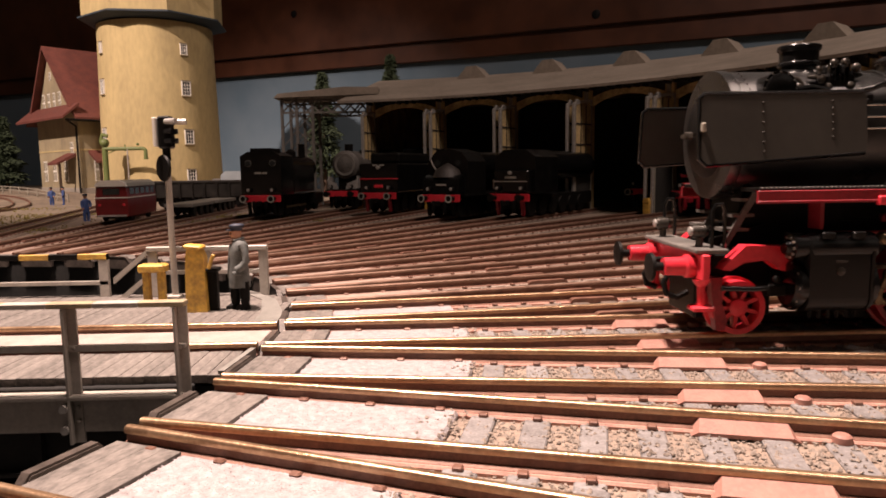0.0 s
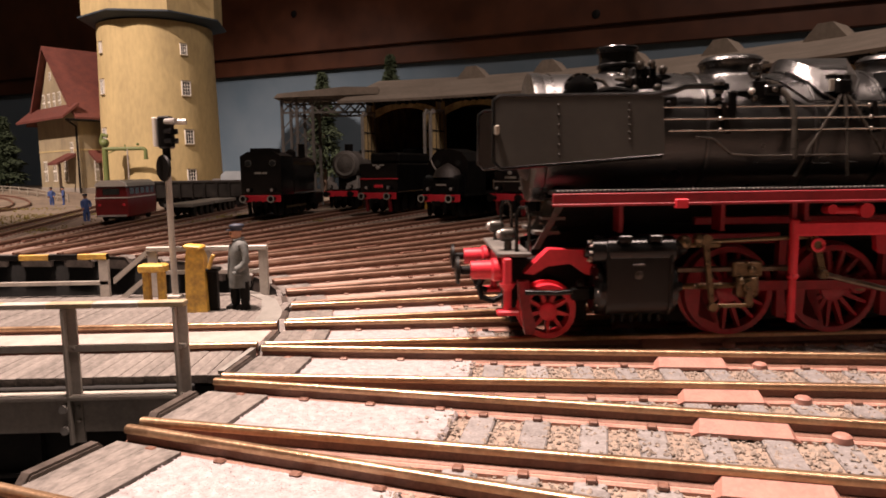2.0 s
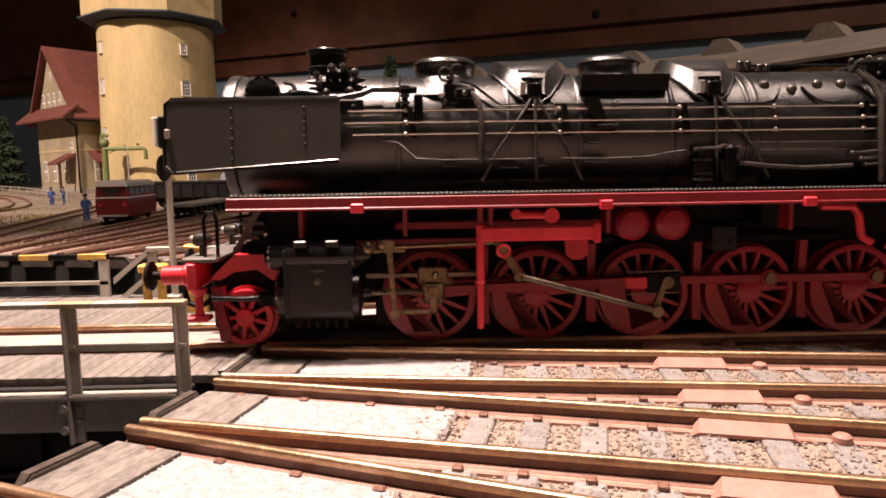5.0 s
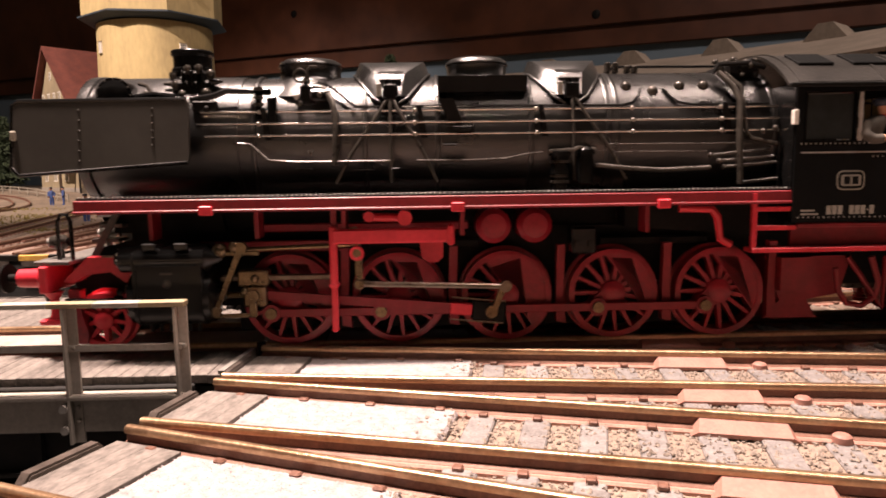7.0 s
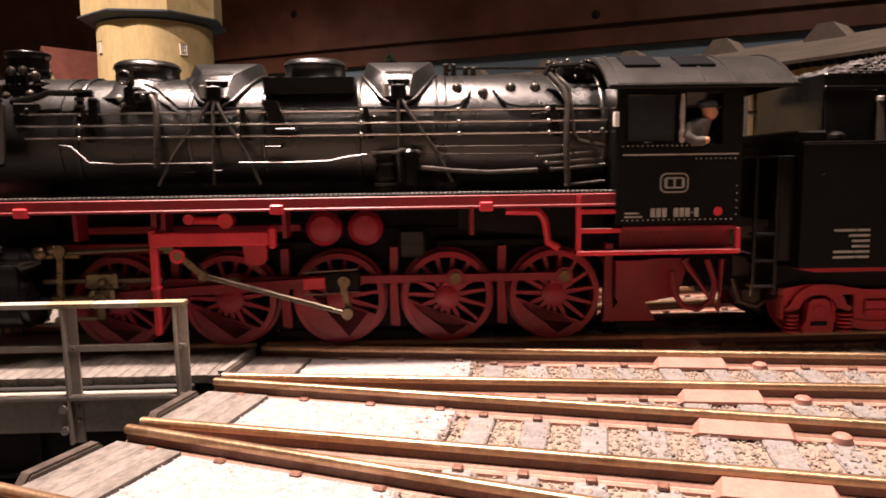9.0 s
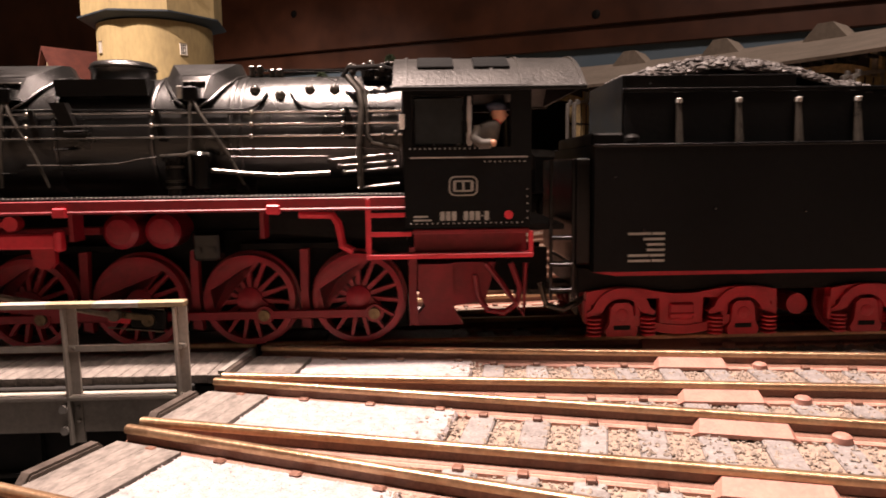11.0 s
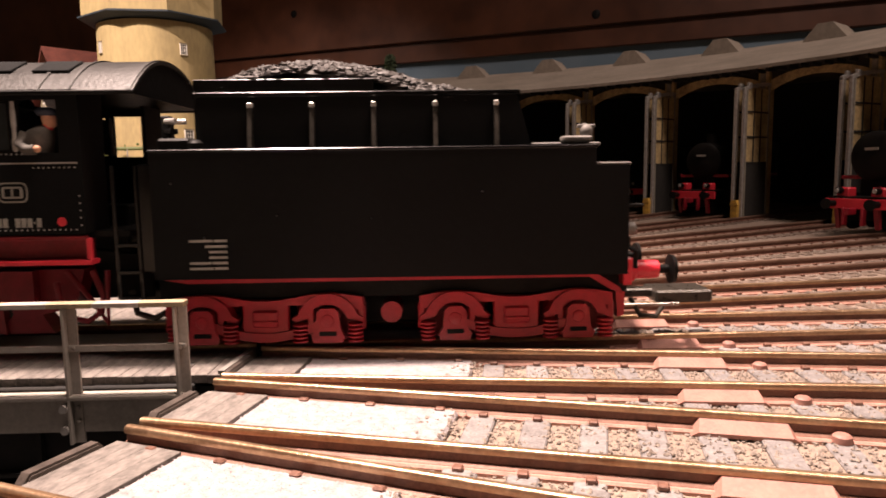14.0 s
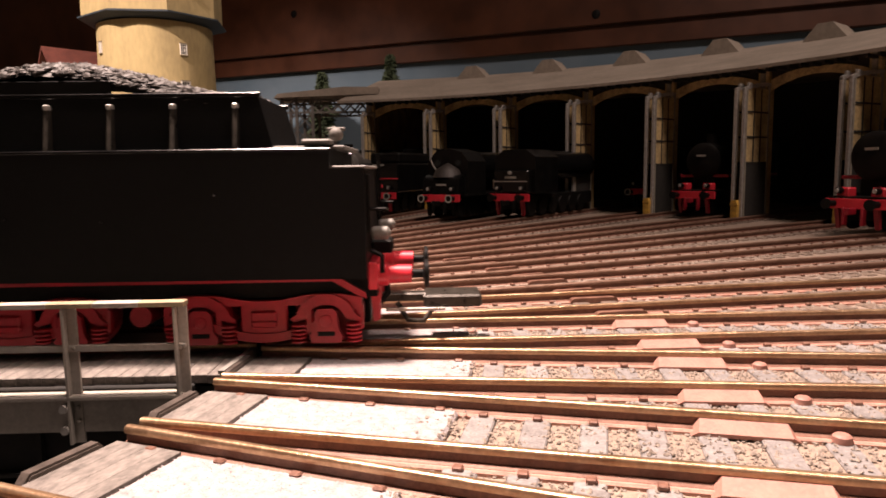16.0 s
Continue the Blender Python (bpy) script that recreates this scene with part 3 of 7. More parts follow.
def build_on_bridge():
    # signal
    s = thing("track_signal", "grey signal post with black lamp head and disc", "signal", at=mm(-64, 43, -1.2))
    part("post", B().cyl((0, 0, 0), (0, 0, 36), 0.8, 10).box(-1.6, 1.6, -1.6, 1.6, 0, 1, 0.2), RAILGREY, s)
    part("disc", B().lathe([(3.2, -0.4), (3.4, 0), (3.2, 0.4)], (0, -1.0, 33.2), "y", 20).turned(mm(0, 0, 0) @ Matrix.Rotation(radians(-43), 4, "Z")), SOOT, s)
    part("lamp_head", B().box(-1.4, 1.8, -1.6, 1.6, 38, 46, 0.4).cyl((0, 0, 35), (0, 0, 38), 1.0, 10), BLACK, s)
    part("back_plate", B().box(-2.4, -1.6, -2.2, 1.2, 38.5, 45.6, 0.15), WHITE, s)
    for z in (44.6, 42.2, 39.9):
        h = B().cyl((0.6, -1.2, z), (2.6 if z < 44 else 3.4, -2.2, z), 0.75, 10).cyl((1.8, 0, z), (3.0 if z < 44 else 5.2, 0.2, z), 0.7, 10)
        part("hood", h, SILVER if z == 44.6 else BLACK, s)
    # control cabinet
    c = thing("control_cabinet", "chipped yellow control cabinet with pointed top", "control box", at=mm(-52.4, 26.4, -1.2))
    part("body", B().prism([(-2.7, 0), (2.2, 0), (1.9, 12.6), (1.0, 14.8), (-1.7, 15.2), (-2.1, 13)], "y", -1.6, 1.6), YELLOW, c)
    part("top", B().box(-2.5, 1.6, -2.0, 2.0, 14.6, 15.5, 0.3, Matrix.Rotation(radians(6), 3, "Y")), YELLOW, c)
    part("side_shelf", B().box(2.0, 4.8, -1.0, 2.2, 9.2, 10.0, 0.2).box(2.1, 4.2, 0.2, 2.0, 0, 9.2, 0.2), SOOT, c)
    part("lever", B().box(3.0, 3.8, -1.2, -0.4, 9.8, 13.4, 0.2, Matrix.Rotation(radians(20), 3, "Y")), YELLOW, c)
    # low yellow stand
    c = thing("yellow_stand", "low yellow two-legged stand", "stand", at=mm(-67.2, 38.5, -1.2))
    part("top", B().box(-3.4, 3.2, -2, 2, 7.6, 9.6, 0.4), YELLOW, c)
    for x in (-1.9, 1.7):
        part("leg", B().box(x - 0.8, x + 0.8, -1.0, 1.0, 0, 7.6, 0.2), YELLOW, c)
    attendant()


def attendant():
    """A painted figurine, its face towards local -x, one mesh."""
    b = B()
    b.m = 1
    for x, y in ((-0.9, 1.0), (1.0, -1.0)):
        b.ovals([(0.9, x, y, 0.95, 0.85), (3, x, y, 1.15, 1.0), (6.6, x * 0.8, y, 1.3, 1.1)])
        b.ovals([(0, x - 0.6, y, 1.7, 0.85), (0.7, x - 0.6, y, 1.6, 0.8), (1.3, x - 0.1, y, 0.95, 0.7)])
    b.m = 0
    b.ovals([(5.2, 0.1, 0, 2.45, 2.2), (6.4, 0.1, 0, 2.5, 2.25), (9.2, 0, 0, 2.25, 2.1), (11.2, 0.1, 0, 2.05, 2.0), (13.4, 0.2, 0, 2.25, 2.4), (15.0, 0.4, 0, 2.0, 2.6), (15.9, 0.4, 0, 1.5, 2.1), (16.6, 0.2, 0, 0.95, 1.1)])
    for side in (-1, 1):
        b.tube([(0.5, 2.3 * side, 15.3), (1.1, 2.9 * side, 13.4), (1.3, 3.0 * side, 11.6), (0.2, 2.8 * side, 10.2), (-0.8, 2.4 * side, 9.6)], 0.85, 10)
        b.box(-1.8, 0.2, 2.1 * side - 0.25, 2.1 * side + 0.25, 8.2, 9.2, 0.15)
    b.tube([(-1.5, 0, 5.3), (-2.35, 0, 8), (-2.1, 0, 12), (-1.6, 0, 15.4)], 0.28, 6)
    b.tube([(-0.9, -0.9, 16.2), (0.4, -1.3, 16.5), (1.3, 0, 16.6), (0.4, 1.3, 16.5), (-0.9, 0.9, 16.2)], 0.38, 8)
    b.m = 2
    b.ovals([(16.4, -0.1, 0, 0.75, 0.75), (17.0, -0.35, 0, 1.15, 0.95), (17.8, -0.3, 0, 1.3, 1.1), (18.6, -0.2, 0, 1.25, 1.1), (19.0, -0.1, 0, 1.1, 1.0)])
    b.ball((-1.65, 0, 17.7), 0.3, 8, 5)
    b.m = 3
    b.ovals([(18.5, -0.1, 0, 1.35, 1.2), (19.0, -0.1, 0, 1.4, 1.25), (19.5, 0.0, 0, 1.75, 1.55), (19.8, 0.0, 0, 1.7, 1.5), (20.1, 0.1, 0, 0.9, 0.8)])
    b.prism([(-2.3, -0.7), (-2.3, 0.7), (-1.2, 1.0), (-1.2, -1.0)], "z", 18.5, 18.75)
    return thing("attendant_figure", "painted figurine in a long grey coat and cap", "figurine", at=mm(-43.4, 28, -1.2, 0, 0, 24), b=b, mats=[FIGGREY, SOOT, SKIN, CAPBLUE], smooth=60)


def driver():
    """A painted figurine leaning out of the cab window, its face towards +x, one mesh; local z 0 at the cab floor."""
    b = B()
    b.m = 1
    for y in (-0.9, 0.9):
        b.ovals([(0, -0.6, y, 1.2, 0.8), (6, -0.6, y, 1.3, 0.9), (11, -0.6, y, 1.5, 1.1)])
    b.m = 0
    b.ovals([(10, -0.7, 0, 2.3, 2.0), (13, -0.6, -0.2, 2.4, 2.1), (15.2, -0.1, -0.5, 2.4, 2.2), (16.6, 0.6, -0.8, 2.0, 1.9), (17.4, 1.2, -0.9, 1.1, 1.0)])
    b.tube([(-1.4, -1.8, 16.2), (-2.0, -2.5, 14.4), (-0.8, -3.0, 13.4), (0.6, -3.0, 13.5)], 0.85, 10)
    b.m = 4
    b.ovals([(16.6, 1.7, -0.9, 0.9, 0.9), (17.5, 1.9, -1.0, 0.85, 0.9)])
    b.m = 2
    b.ovals([(17.0, 2.1, -1.0, 0.7, 0.7), (17.6, 2.3, -1.1, 1.15, 0.95), (18.4, 2.2, -1.1, 1.25, 1.1), (19.2, 2.1, -1.1, 1.15, 1.05)])
    b.ball((3.45, -1.1, 18.2), 0.3, 8, 5).ball((1.0, -3.1, 13.6), 0.6, 8, 5)
    b.m = 3
    b.ovals([(18.9, 1.9, -1.1, 1.35, 1.2), (19.5, 1.8, -1.1, 1.75, 1.5), (20.0, 1.7, -1.1, 1.6, 1.4), (20.3, 1.6, -1.1, 0.8, 0.7)])
    b.prism([(2.9, -2.0), (4.1, -1.7), (4.1, -0.5), (2.9, -0.2)], "z", 18.95, 19.15)
    return thing("driver_figure", "painted figurine in grey jacket and red scarf leaning from the cab", "figurine", b=b, mats=[JACKET, SOOT, SKIN, CAPBLUE, RED], smooth=60)


def figurine(name, label, at, height, turn):
    """A small painted model figure, one mesh."""
    k = height / 20.6
    b = B()
    b.m = 1
    for x in (-1.25, 1.25):
        b.lathe([(0.9, 0.9), (1.1, 2), (1.25, 6.6)], (x, 0, 0), "z", 10)
        b.box(x - 0.9, x + 0.9, -2.0, 1.0, 0, 1.1, 0.35)
    b.m = 0
    prof = [(2.0, 6.5), (2.2, 8), (2.1, 11.2), (2.6, 14.6), (2.2, 16.0), (1.0, 16.8)]
    n0 = len(b.v)
    b.lathe(prof, (0, 0, 0), "z", 14)
    b.v[n0:] = [(x, y * 0.72, z) for x, y, z in b.v[n0:]]
    b.tube([(2.5, 0, 15.4), (3.4, 0.2, 12.4), (2.5, -1.3, 10.2)], 0.85, 8)
    b.tube([(-2.5, 0, 15.4), (-3.0, -0.4, 12.0), (-2.4, -1.6, 9.9)], 0.85, 8)
    b.m = 2
    b.ball((-0.3, -0.3, 18.3), 1.45, 12, 8, 1.1)
    b.ball((2.3, -1.6, 10.0), 0.6, 8, 5).ball((-2.3, -1.8, 9.7), 0.6, 8, 5)
    b.m = 3
    b.lathe([(1.55, 18.9), (1.75, 19.6), (1.3, 20.4), (0.3, 20.6)], (-0.25, -0.2, 0), "z", 12)
    b.box(-1.7, 0.6, -2.2, -1.2, 18.9, 19.25, 0.1)
    b.v = [(x * k, y * k, z * k) for x, y, z in b.v]
    mats = [FIGBLUE, FIGBLUE, SKIN, NAVY]
    return thing(name, label, "figurine", at=mm(*at, 0, 0, turn), b=b, mats=mats, smooth=60)


# ---------------------------------------------------------------- the moving locomotive (x in mm along the engine, 0 at the third driving axle)
X0 = 128.6
WHEEL_R = 8.05
AXLES = [-38.6, -19.3, 0.0, 19.3, 38.6]
PATH = [(0, 0.3), (0.5, 7.6), (1, 15.4), (1.5, 24.9), (2, 35.0), (2.5, 46.4), (3, 59.4), (3.5, 68.9), (4, 77.3), (4.2, 80.9), (6.3, 100.8), (6.5, 103.2), (7, 114.0), (7.5, 124.2), (8, 132.6), (8.5, 137.8), (9, 143.9), (9.2, 148.0), (11.3, 185.2), (11.5, 190.7), (12, 203.7), (12.5, 216.4), (13, 230.7), (13.5, 242.2), (14, 252.2), (14.5, 262.0), (15, 272.8), (15.5, 285.0), (16, 296.3)]


def loco_parts():
    t = thing("steam_locomotive", "black and red steam locomotive with smoke deflectors rolling onto turntable", "locomotive")
    P = lambda name, b, m, label="", parent=None: part(name, b.turned(Matrix.Translation((-X0, 0, 0))), m, parent or t, label)
    AX = 36.3
    # boiler
    def skin(z, gap=0.0):
        """y of the near boiler side at height z."""
        return -math.sqrt(max(4.0, (11.7 + gap) ** 2 - (z - AX) ** 2))
    b = B().lathe([(0.5, 82), (11.45, 82), (11.45, 146), (11.7, 147), (11.7, 176), (0.5, 176)], (0, 0, AX), "x", 72)
    boiler = P("boiler", b, BOILER)
    for x in (84.5, 103.6, 116.2, 132.4, 145.8, 147.4, 175):
        P("boiler_band", B().lathe([(11.0, x), (11.72, x + 0.1), (11.82, x + 0.3), (11.82, x + 0.7), (11.72, x + 0.9), (11.0, x + 1.0)], (0, 0, AX), "x", 72), BOILER, parent=boiler)
    sm = P("smokebox", B().lathe([(0.5, 55), (10.6, 55), (11.5, 55.4), (11.7, 55.9), (11.7, 82.4), (0.5, 82.4)], (0, 0, AX), "x", 72), BOILER, "dusty black smokebox")
    P("smokebox_ring", B().lathe([(10.8, 54.6), (11.9, 54.8), (12.0, 55.3), (12.0, 56.6), (11.7, 56.9)], (0, 0, AX), "x", 72), BOILER, parent=sm)
    for i in range(22):
        a = radians(20 + i * 7)
        P("rivet", B().ball((58.4, -11.75 * math.cos(a), AX + 11.75 * math.sin(a)), 0.2, 6, 4), BOILERKNOB, parent=sm)
    d = B().lathe([(0.3, 51.6), (3.5, 52.1), (7.2, 53.6), (8.6, 55.2)], (0, 0, AX), "x", 32)
    door = P("smokebox_door", d, SOOT)
    P("door_handle", B().lathe([(0.4, 50.3), (0.8, 50.4), (0.8, 52)], (0, 0, AX), "x", 10).box(50.8, 51.4, -3, 3, AX - 0.35, AX + 0.35), BOILERKNOB, parent=door)
    P("saddle", B().prism([(58, 20), (78, 20), (76, 30), (60, 30)], "y", -6, 6), SOOT)
    P("firebox", B().prism([(150, 20), (176, 18), (176, 34), (150, 34)], "y", -9.5, 9.5), SOOT)
    # chimney
    c = B().lathe([(5.2, 46.0), (4.0, 47.4), (3.5, 48.2), (3.45, 48.9), (3.75, 49.1), (3.75, 49.5), (3.4, 49.8), (3.4, 51.6), (3.8, 52.1), (3.8, 52.6), (3.65, 52.8), (3.2, 52.7), (3.0, 49)], (71.9, 0, 0), "z", 40)
    ch = P("chimney", c, BLACK)
    for i in range(14):
        a = i * math.pi / 7
        P("bolt", B().ball((71.9 + 4.1 * math.cos(a), 4.1 * math.sin(a), 47.6), 0.22, 6, 4), SILVER, parent=ch)
    # feedwater heater across the smokebox
    b = B().lathe([(0.4, -12.6), (1.4, -12.6), (2.5, -12.2), (2.6, -11.8), (3.0, -11.8), (3.0, -11.2), (2.7, -11.0), (2.7, 11.0), (3.0, 11.2), (3.0, 11.8), (2.5, 12.2), (0.4, 12.6)], (62.3, 0, 43.7), "y", 30)
    fh = P("feedwater_heater", b, BLACK)
    for i in range(12):
        a = i * math.pi / 6
        P("bolt", B().ball((62.3 + 2.75 * math.cos(a), -11.85, 43.7 + 2.75 * math.sin(a)), 0.2, 6, 4), BOILERKNOB, parent=fh)
    P("heater_pipe", B().tube([(64.6, -10.8, 43.4), (66.4, -10.6, 43.7), (68.4, -10.4, 44.0), (72.0, -9.8, 43.6)], 0.5, 8), BLACK, parent=fh)
    P("heater_pipe", B().tube([(65.4, -9.0, 46.0), (66.8, -9.2, 45.6), (67.6, -9.6, 44.4)], 0.35, 8).ball((66.8, -9.4, 44.2), 0.7, 8, 6), BOILERKNOB, parent=fh)
    # feed pump fittings beside the chimney
    fp = P("feed_pump", B().box(71.0, 77.6, -8.6, -4.4, 43.4, 46.6, 0.5).box(72.4, 76.6, -8.2, -4.6, 46.4, 48.2, 0.4), SOOT)
    for x, z, r in ((71.4, 45.8, 0.75), (71.0, 47.4, 0.6), (73.6, 48.5, 0.7), (75.6, 48.6, 0.7), (77.6, 47.6, 0.8), (72.6, 44.2, 0.8), (76.6, 44.4, 0.9)):
        P("valve_knob", B().ball((x, -8.4, z), r, 10, 7).cyl((x, -8.6, z - 0.9), (x, -8.6, z + 0.5), r * 0.6, 8), BOILERKNOB, parent=fp)
    for i in range(5):
        P("fin", B().box(72.6 + i * 0.85, 72.9 + i * 0.85, -8.9, -8.1, 45.2, 48.2, 0.05), BLACK, parent=fp)
    P("spindle", B().cyl((77.4, -7.6, 46.4), (79.4, -7.6, 46.4), 0.9, 10, 0.15), BLACK, parent=fp)
    P("spindle", B().cyl((71.2, -7.8, 46.0), (69.2, -7.8, 46.1), 0.55, 10, 0.25), BOILERKNOB, parent=fp)
    P("blower_pipe", B().tube([(74.6, -10.8, 42.9), (78.9, -10.9, 43.6), (80.8, -10.8, 44.4), (85.8, -10.6, 44.3)], 0.55, 10), BLACK)
    P("feed_bracket", B().box(75.0, 79.2, -11.6, -10.2, 40.9, 42.8, 0.3).ball((77.6, -11.8, 41.4), 0.5, 8, 5), SOOT)
    # check valve column
    cv = P("check_valve", B().cyl((86.3, -11.6, 39.6), (86.3, -11.2, 44.4), 0.55, 10).box(87.8, 89.4, -12.3, -10.6, 38.7, 43.4, 0.3).box(85.4, 88.4, -11.6, -10.2, 43.6, 44.8, 0.3), BLACK)
    for z in (44.6, 43.2, 42.0):
        P("valve_flange", B().lathe([(0.3, -0.25), (0.85, -0.25), (0.85, 0.25), (0.3, 0.25)], (86.3, -11.5, z), "z", 12), BOILERKNOB, parent=cv)
    # domes
    for x, name in ((93.5, "feed_dome"), (124.3, "steam_dome")):
        dm = P(name, B().lathe([(10.0, 43.6), (8.4, 44.9), (7.0, 46.2), (6.0, 46.9), (5.55, 47.5), (5.5, 49.0), (5.65, 49.5), (5.75, 49.9), (5.5, 50.4), (4.8, 50.8), (3.0, 51.1), (0.4, 51.2)], (x, 0, 0), "z", 56), BOILER)
        P("dome_ring", B().lathe([(5.4, 49.35), (5.8, 49.5), (5.85, 49.75), (5.5, 49.9)], (x, 0, 0), "z", 48), BLACK, parent=dm)
    # hopper-shaped sandboxes astride the boiler
    for x in (108.6, 139.9):
        b = B()
        n0 = len(b.v)
        half = [(6.0, 0, 50.4), (5.7, -2.2, 50.2), (2.6, -7.7, 47.5), (2.3, -8.3, 46.7), (1.8, -10.6, 43.3), (3.4, -9.6, 43.1), (5.4, -7.0, 45.7), (6.7, -2.6, 47.8), (6.9, 0, 48.0)]
        vs, fs = [], []
        for o in (1, -1):
            vs += [(x + o * a, yv, z) for a, yv, z in half]
        n = len(half)
        fs += [(i, i + 1, n + i + 1, n + i) for i in range(4)]
        for o in (0, n):
            fs += [(o, o + 1, o + 7, o + 8), (o + 1, o + 2, o + 6, o + 7), (o + 2, o + 3, o + 5, o + 6), (o + 3, o + 4, o + 5)]
        b.add(vs, fs)
        b.add([(a, -c, z) for a, c, z in vs], fs)
        sb = P("sandbox", b, BOILER)
        for o in (-1, 1):
            P("saddle_flange", B().tube([(x + o * 6.9, -1, AX + 11.7), (x + o * 6.4, -4.6, AX + math.sqrt(11.9 ** 2 - 4.6 ** 2)), (x + o * 4.6, -8.0, AX + math.sqrt(11.9 ** 2 - 64)), (x + o * 3.0, -9.8, AX + math.sqrt(11.9 ** 2 - 9.8 ** 2)), (x + o * 1.0, -10.6, AX + 5.5)], 0.3, 8), BOILER, parent=sb)
        P("box_lid", B().box(x - 2.5, x + 2.5, -7.9, -5.4, 47.5, 48.0, 0.15, Matrix.Rotation(radians(24), 3, "X")), BOILER, parent=sb)
        P("valve_bar", B().box(x - 1.9, x + 1.9, -9.4, -8.4, 46.0, 46.4, 0.12), BOILERKNOB, parent=sb)
        P("sand_valve", B().box(x - 1.3, x + 1.3, -11.6, -8.8, 42.6, 45.3, 0.3).cyl((x - 0.7, -11.0, 45.2), (x - 0.7, -11.0, 45.9), 0.5, 8).cyl((x + 0.6, -11.0, 45.2), (x + 0.6, -11.0, 45.9), 0.5, 8), BLACK, parent=sb)
        P("name_tab", B().box(x - 2.4, x - 1.5, -10.9, -10.5, 43.2, 45.4, 0.1), LETTER, parent=sb)
        for dx in ((-9.3, 0, 7.8) if x < 120 else (0, 9.0)):
            P("sand_pipe", B().tube([(x + dx * 0.06, -11.2, 42.7), (x + dx * 0.16, -12.0, 41.0), (x + dx * 0.72, -13.0, 33.5), (x + dx, -13.4, 28.5)], 0.3, 8), BOILERKNOB, parent=sb)
    # cover plate, step plates and fittings on the flank
    P("lid_panel", B().prism([(-10.6, 46.6), (-6.5, 46.8), (-6.5, 43.9), (-10.0, 43.9)], "x", 116.8, 132.3), MATTBLACK)
    P("step_plate", B().prism([(116.8, 42.6), (119.4, 42.6), (120.8, 38.8), (118.4, 38.8)], "y", -12.6, -10.9), SOOT)
    P("step_plate", B().box(119.2, 122.6, -13.2, -11.4, 37.6, 37.9, 0.1), CYLBLACK)
    for x0, x1, z in ((117.4, 120.0, 34.8), (117.0, 121.2, 31.4), (102.4, 105.6, 30.7), (92.6, 95.0, 31.0), (108.6, 110.2, 30.9)):
        P("step_plate", B().box(x0, x1, -13.5, -11.6, z - 0.13, z + 0.13, 0.06), CYLBLACK)
    sv = P("safety_valve", B().box(93.0, 95.6, -10.4, -8.0, 41.8, 45.4, 0.4).box(94.8, 98.4, -10.9, -8.6, 42.6, 44.6, 0.4).cyl((94.0, -9.6, 45.2), (94.0, -9.6, 46.6), 0.5, 8), BLACK)
    ring = B().tube([(93.3 + 1.1 * math.cos(i * math.pi / 6), -10.2, 46.9 + 1.1 * math.sin(i * math.pi / 6)) for i in range(13)], 0.22, 6)
    P("hand_wheel", ring.box(92.3, 94.3, -10.35, -10.1, 46.75, 47.05), BOILERKNOB, parent=sv)
    P("lever_loop", B().tube([(94.6, -9.4, 45.6), (94.4, -9.4, 48.0), (95.0, -9.4, 48.5), (96.0, -9.4, 48.5)], 0.25, 6), BOILERKNOB, parent=sv)
    for x, z in ((92.6, 43.4), (93.0, 42.2), (96.6, 43.6)):
        P("valve_knob", B().ball((x, -10.6, z), 0.6, 10, 6), SILVER if x < 92.8 else BOILERKNOB, parent=sv)
    P("injector_pipe", B().tube([(95.6, -9.6, 45.0), (97.2, -10.0, 44.6), (98.6, -11.0, 42.6), (99.3, -12.2, 40), (99.3, -12.9, 36), (99.1, -13.2, 31.5)], 0.55, 10), BOILERKNOB)
    P("ejector_pipe", B().tube([(96.0, -8.2, 46.0), (98.4, -9.4, 45.0), (102.6, skin(41.4, 0.4), 41.5), (126, skin(41.3, 0.4), 41.35), (148.8, skin(41.2, 0.4), 41.2), (150.6, skin(41.7, 0.4), 41.7), (151.8, skin(42.9, 0.3), 42.9), (152.4, skin(44.2, 0.3), 44.2)], 0.24, 8), BLACK)
    P("ejector_pipe", B().tube([(156.4, skin(44.2, 0.3), 44.2), (157.4, skin(42.6, 0.3), 42.6), (158.6, skin(41.6, 0.4), 41.6), (160.6, skin(41.2, 0.4), 41.2), (174.5, skin(41.2, 0.4), 41.2)], 0.24, 8), BLACK)
    P("crest_pipe", B().tube([(148.6, -2.2, 48.6), (150.4, -2.2, 49.0), (168.6, -2.2, 48.9)], 0.25, 8), BLACK)
    for x in (148.4, 149.8, 152.0, 153.4):
        P("crest_fitting", B().box(x - 0.5, x + 0.5, -3.0, -1.6, 47.8, 49.2 + (x < 150) * 0.6, 0.2), BOILERKNOB)
    # washout plugs along the firebox
    for x, z in ((150.1, 44.7), (154.6, 43.8), (159.6, 44.7), (163.9, 44.7)):
        P("washout_plug", B().ball((x, skin(z), z), 0.95, 16, 12), BOILERKNOB)
    # handrails along the side
    for z, x0 in ((40.7, 76.6), (38.65, 76.0), (36.65, 77.4)):
        P("handrail", B().cyl((x0, skin(z, 1.0), z), (175.6, skin(z, 1.0), z), 0.18, 8), HANDSTEEL)
        for x in (86.4, 112.8, 133.6, 150.2, 165.6):
            P("handrail_knob", B().ball((x, skin(z, 1.0), z), 0.42, 8, 5).cyl((x, skin(z, 1.0), z), (x, skin(z, -0.3), z), 0.2, 6), STEEL)
    for x in (86.9, 113.4, 134.2, 166.2):
        P("rail_bracket", B().prism([(x - 0.3, 41.4), (x + 0.5, 41.4), (x + 1.5, 36.0), (x + 0.4, 36.0)], "y", -12.3, -11.5), SOOT)
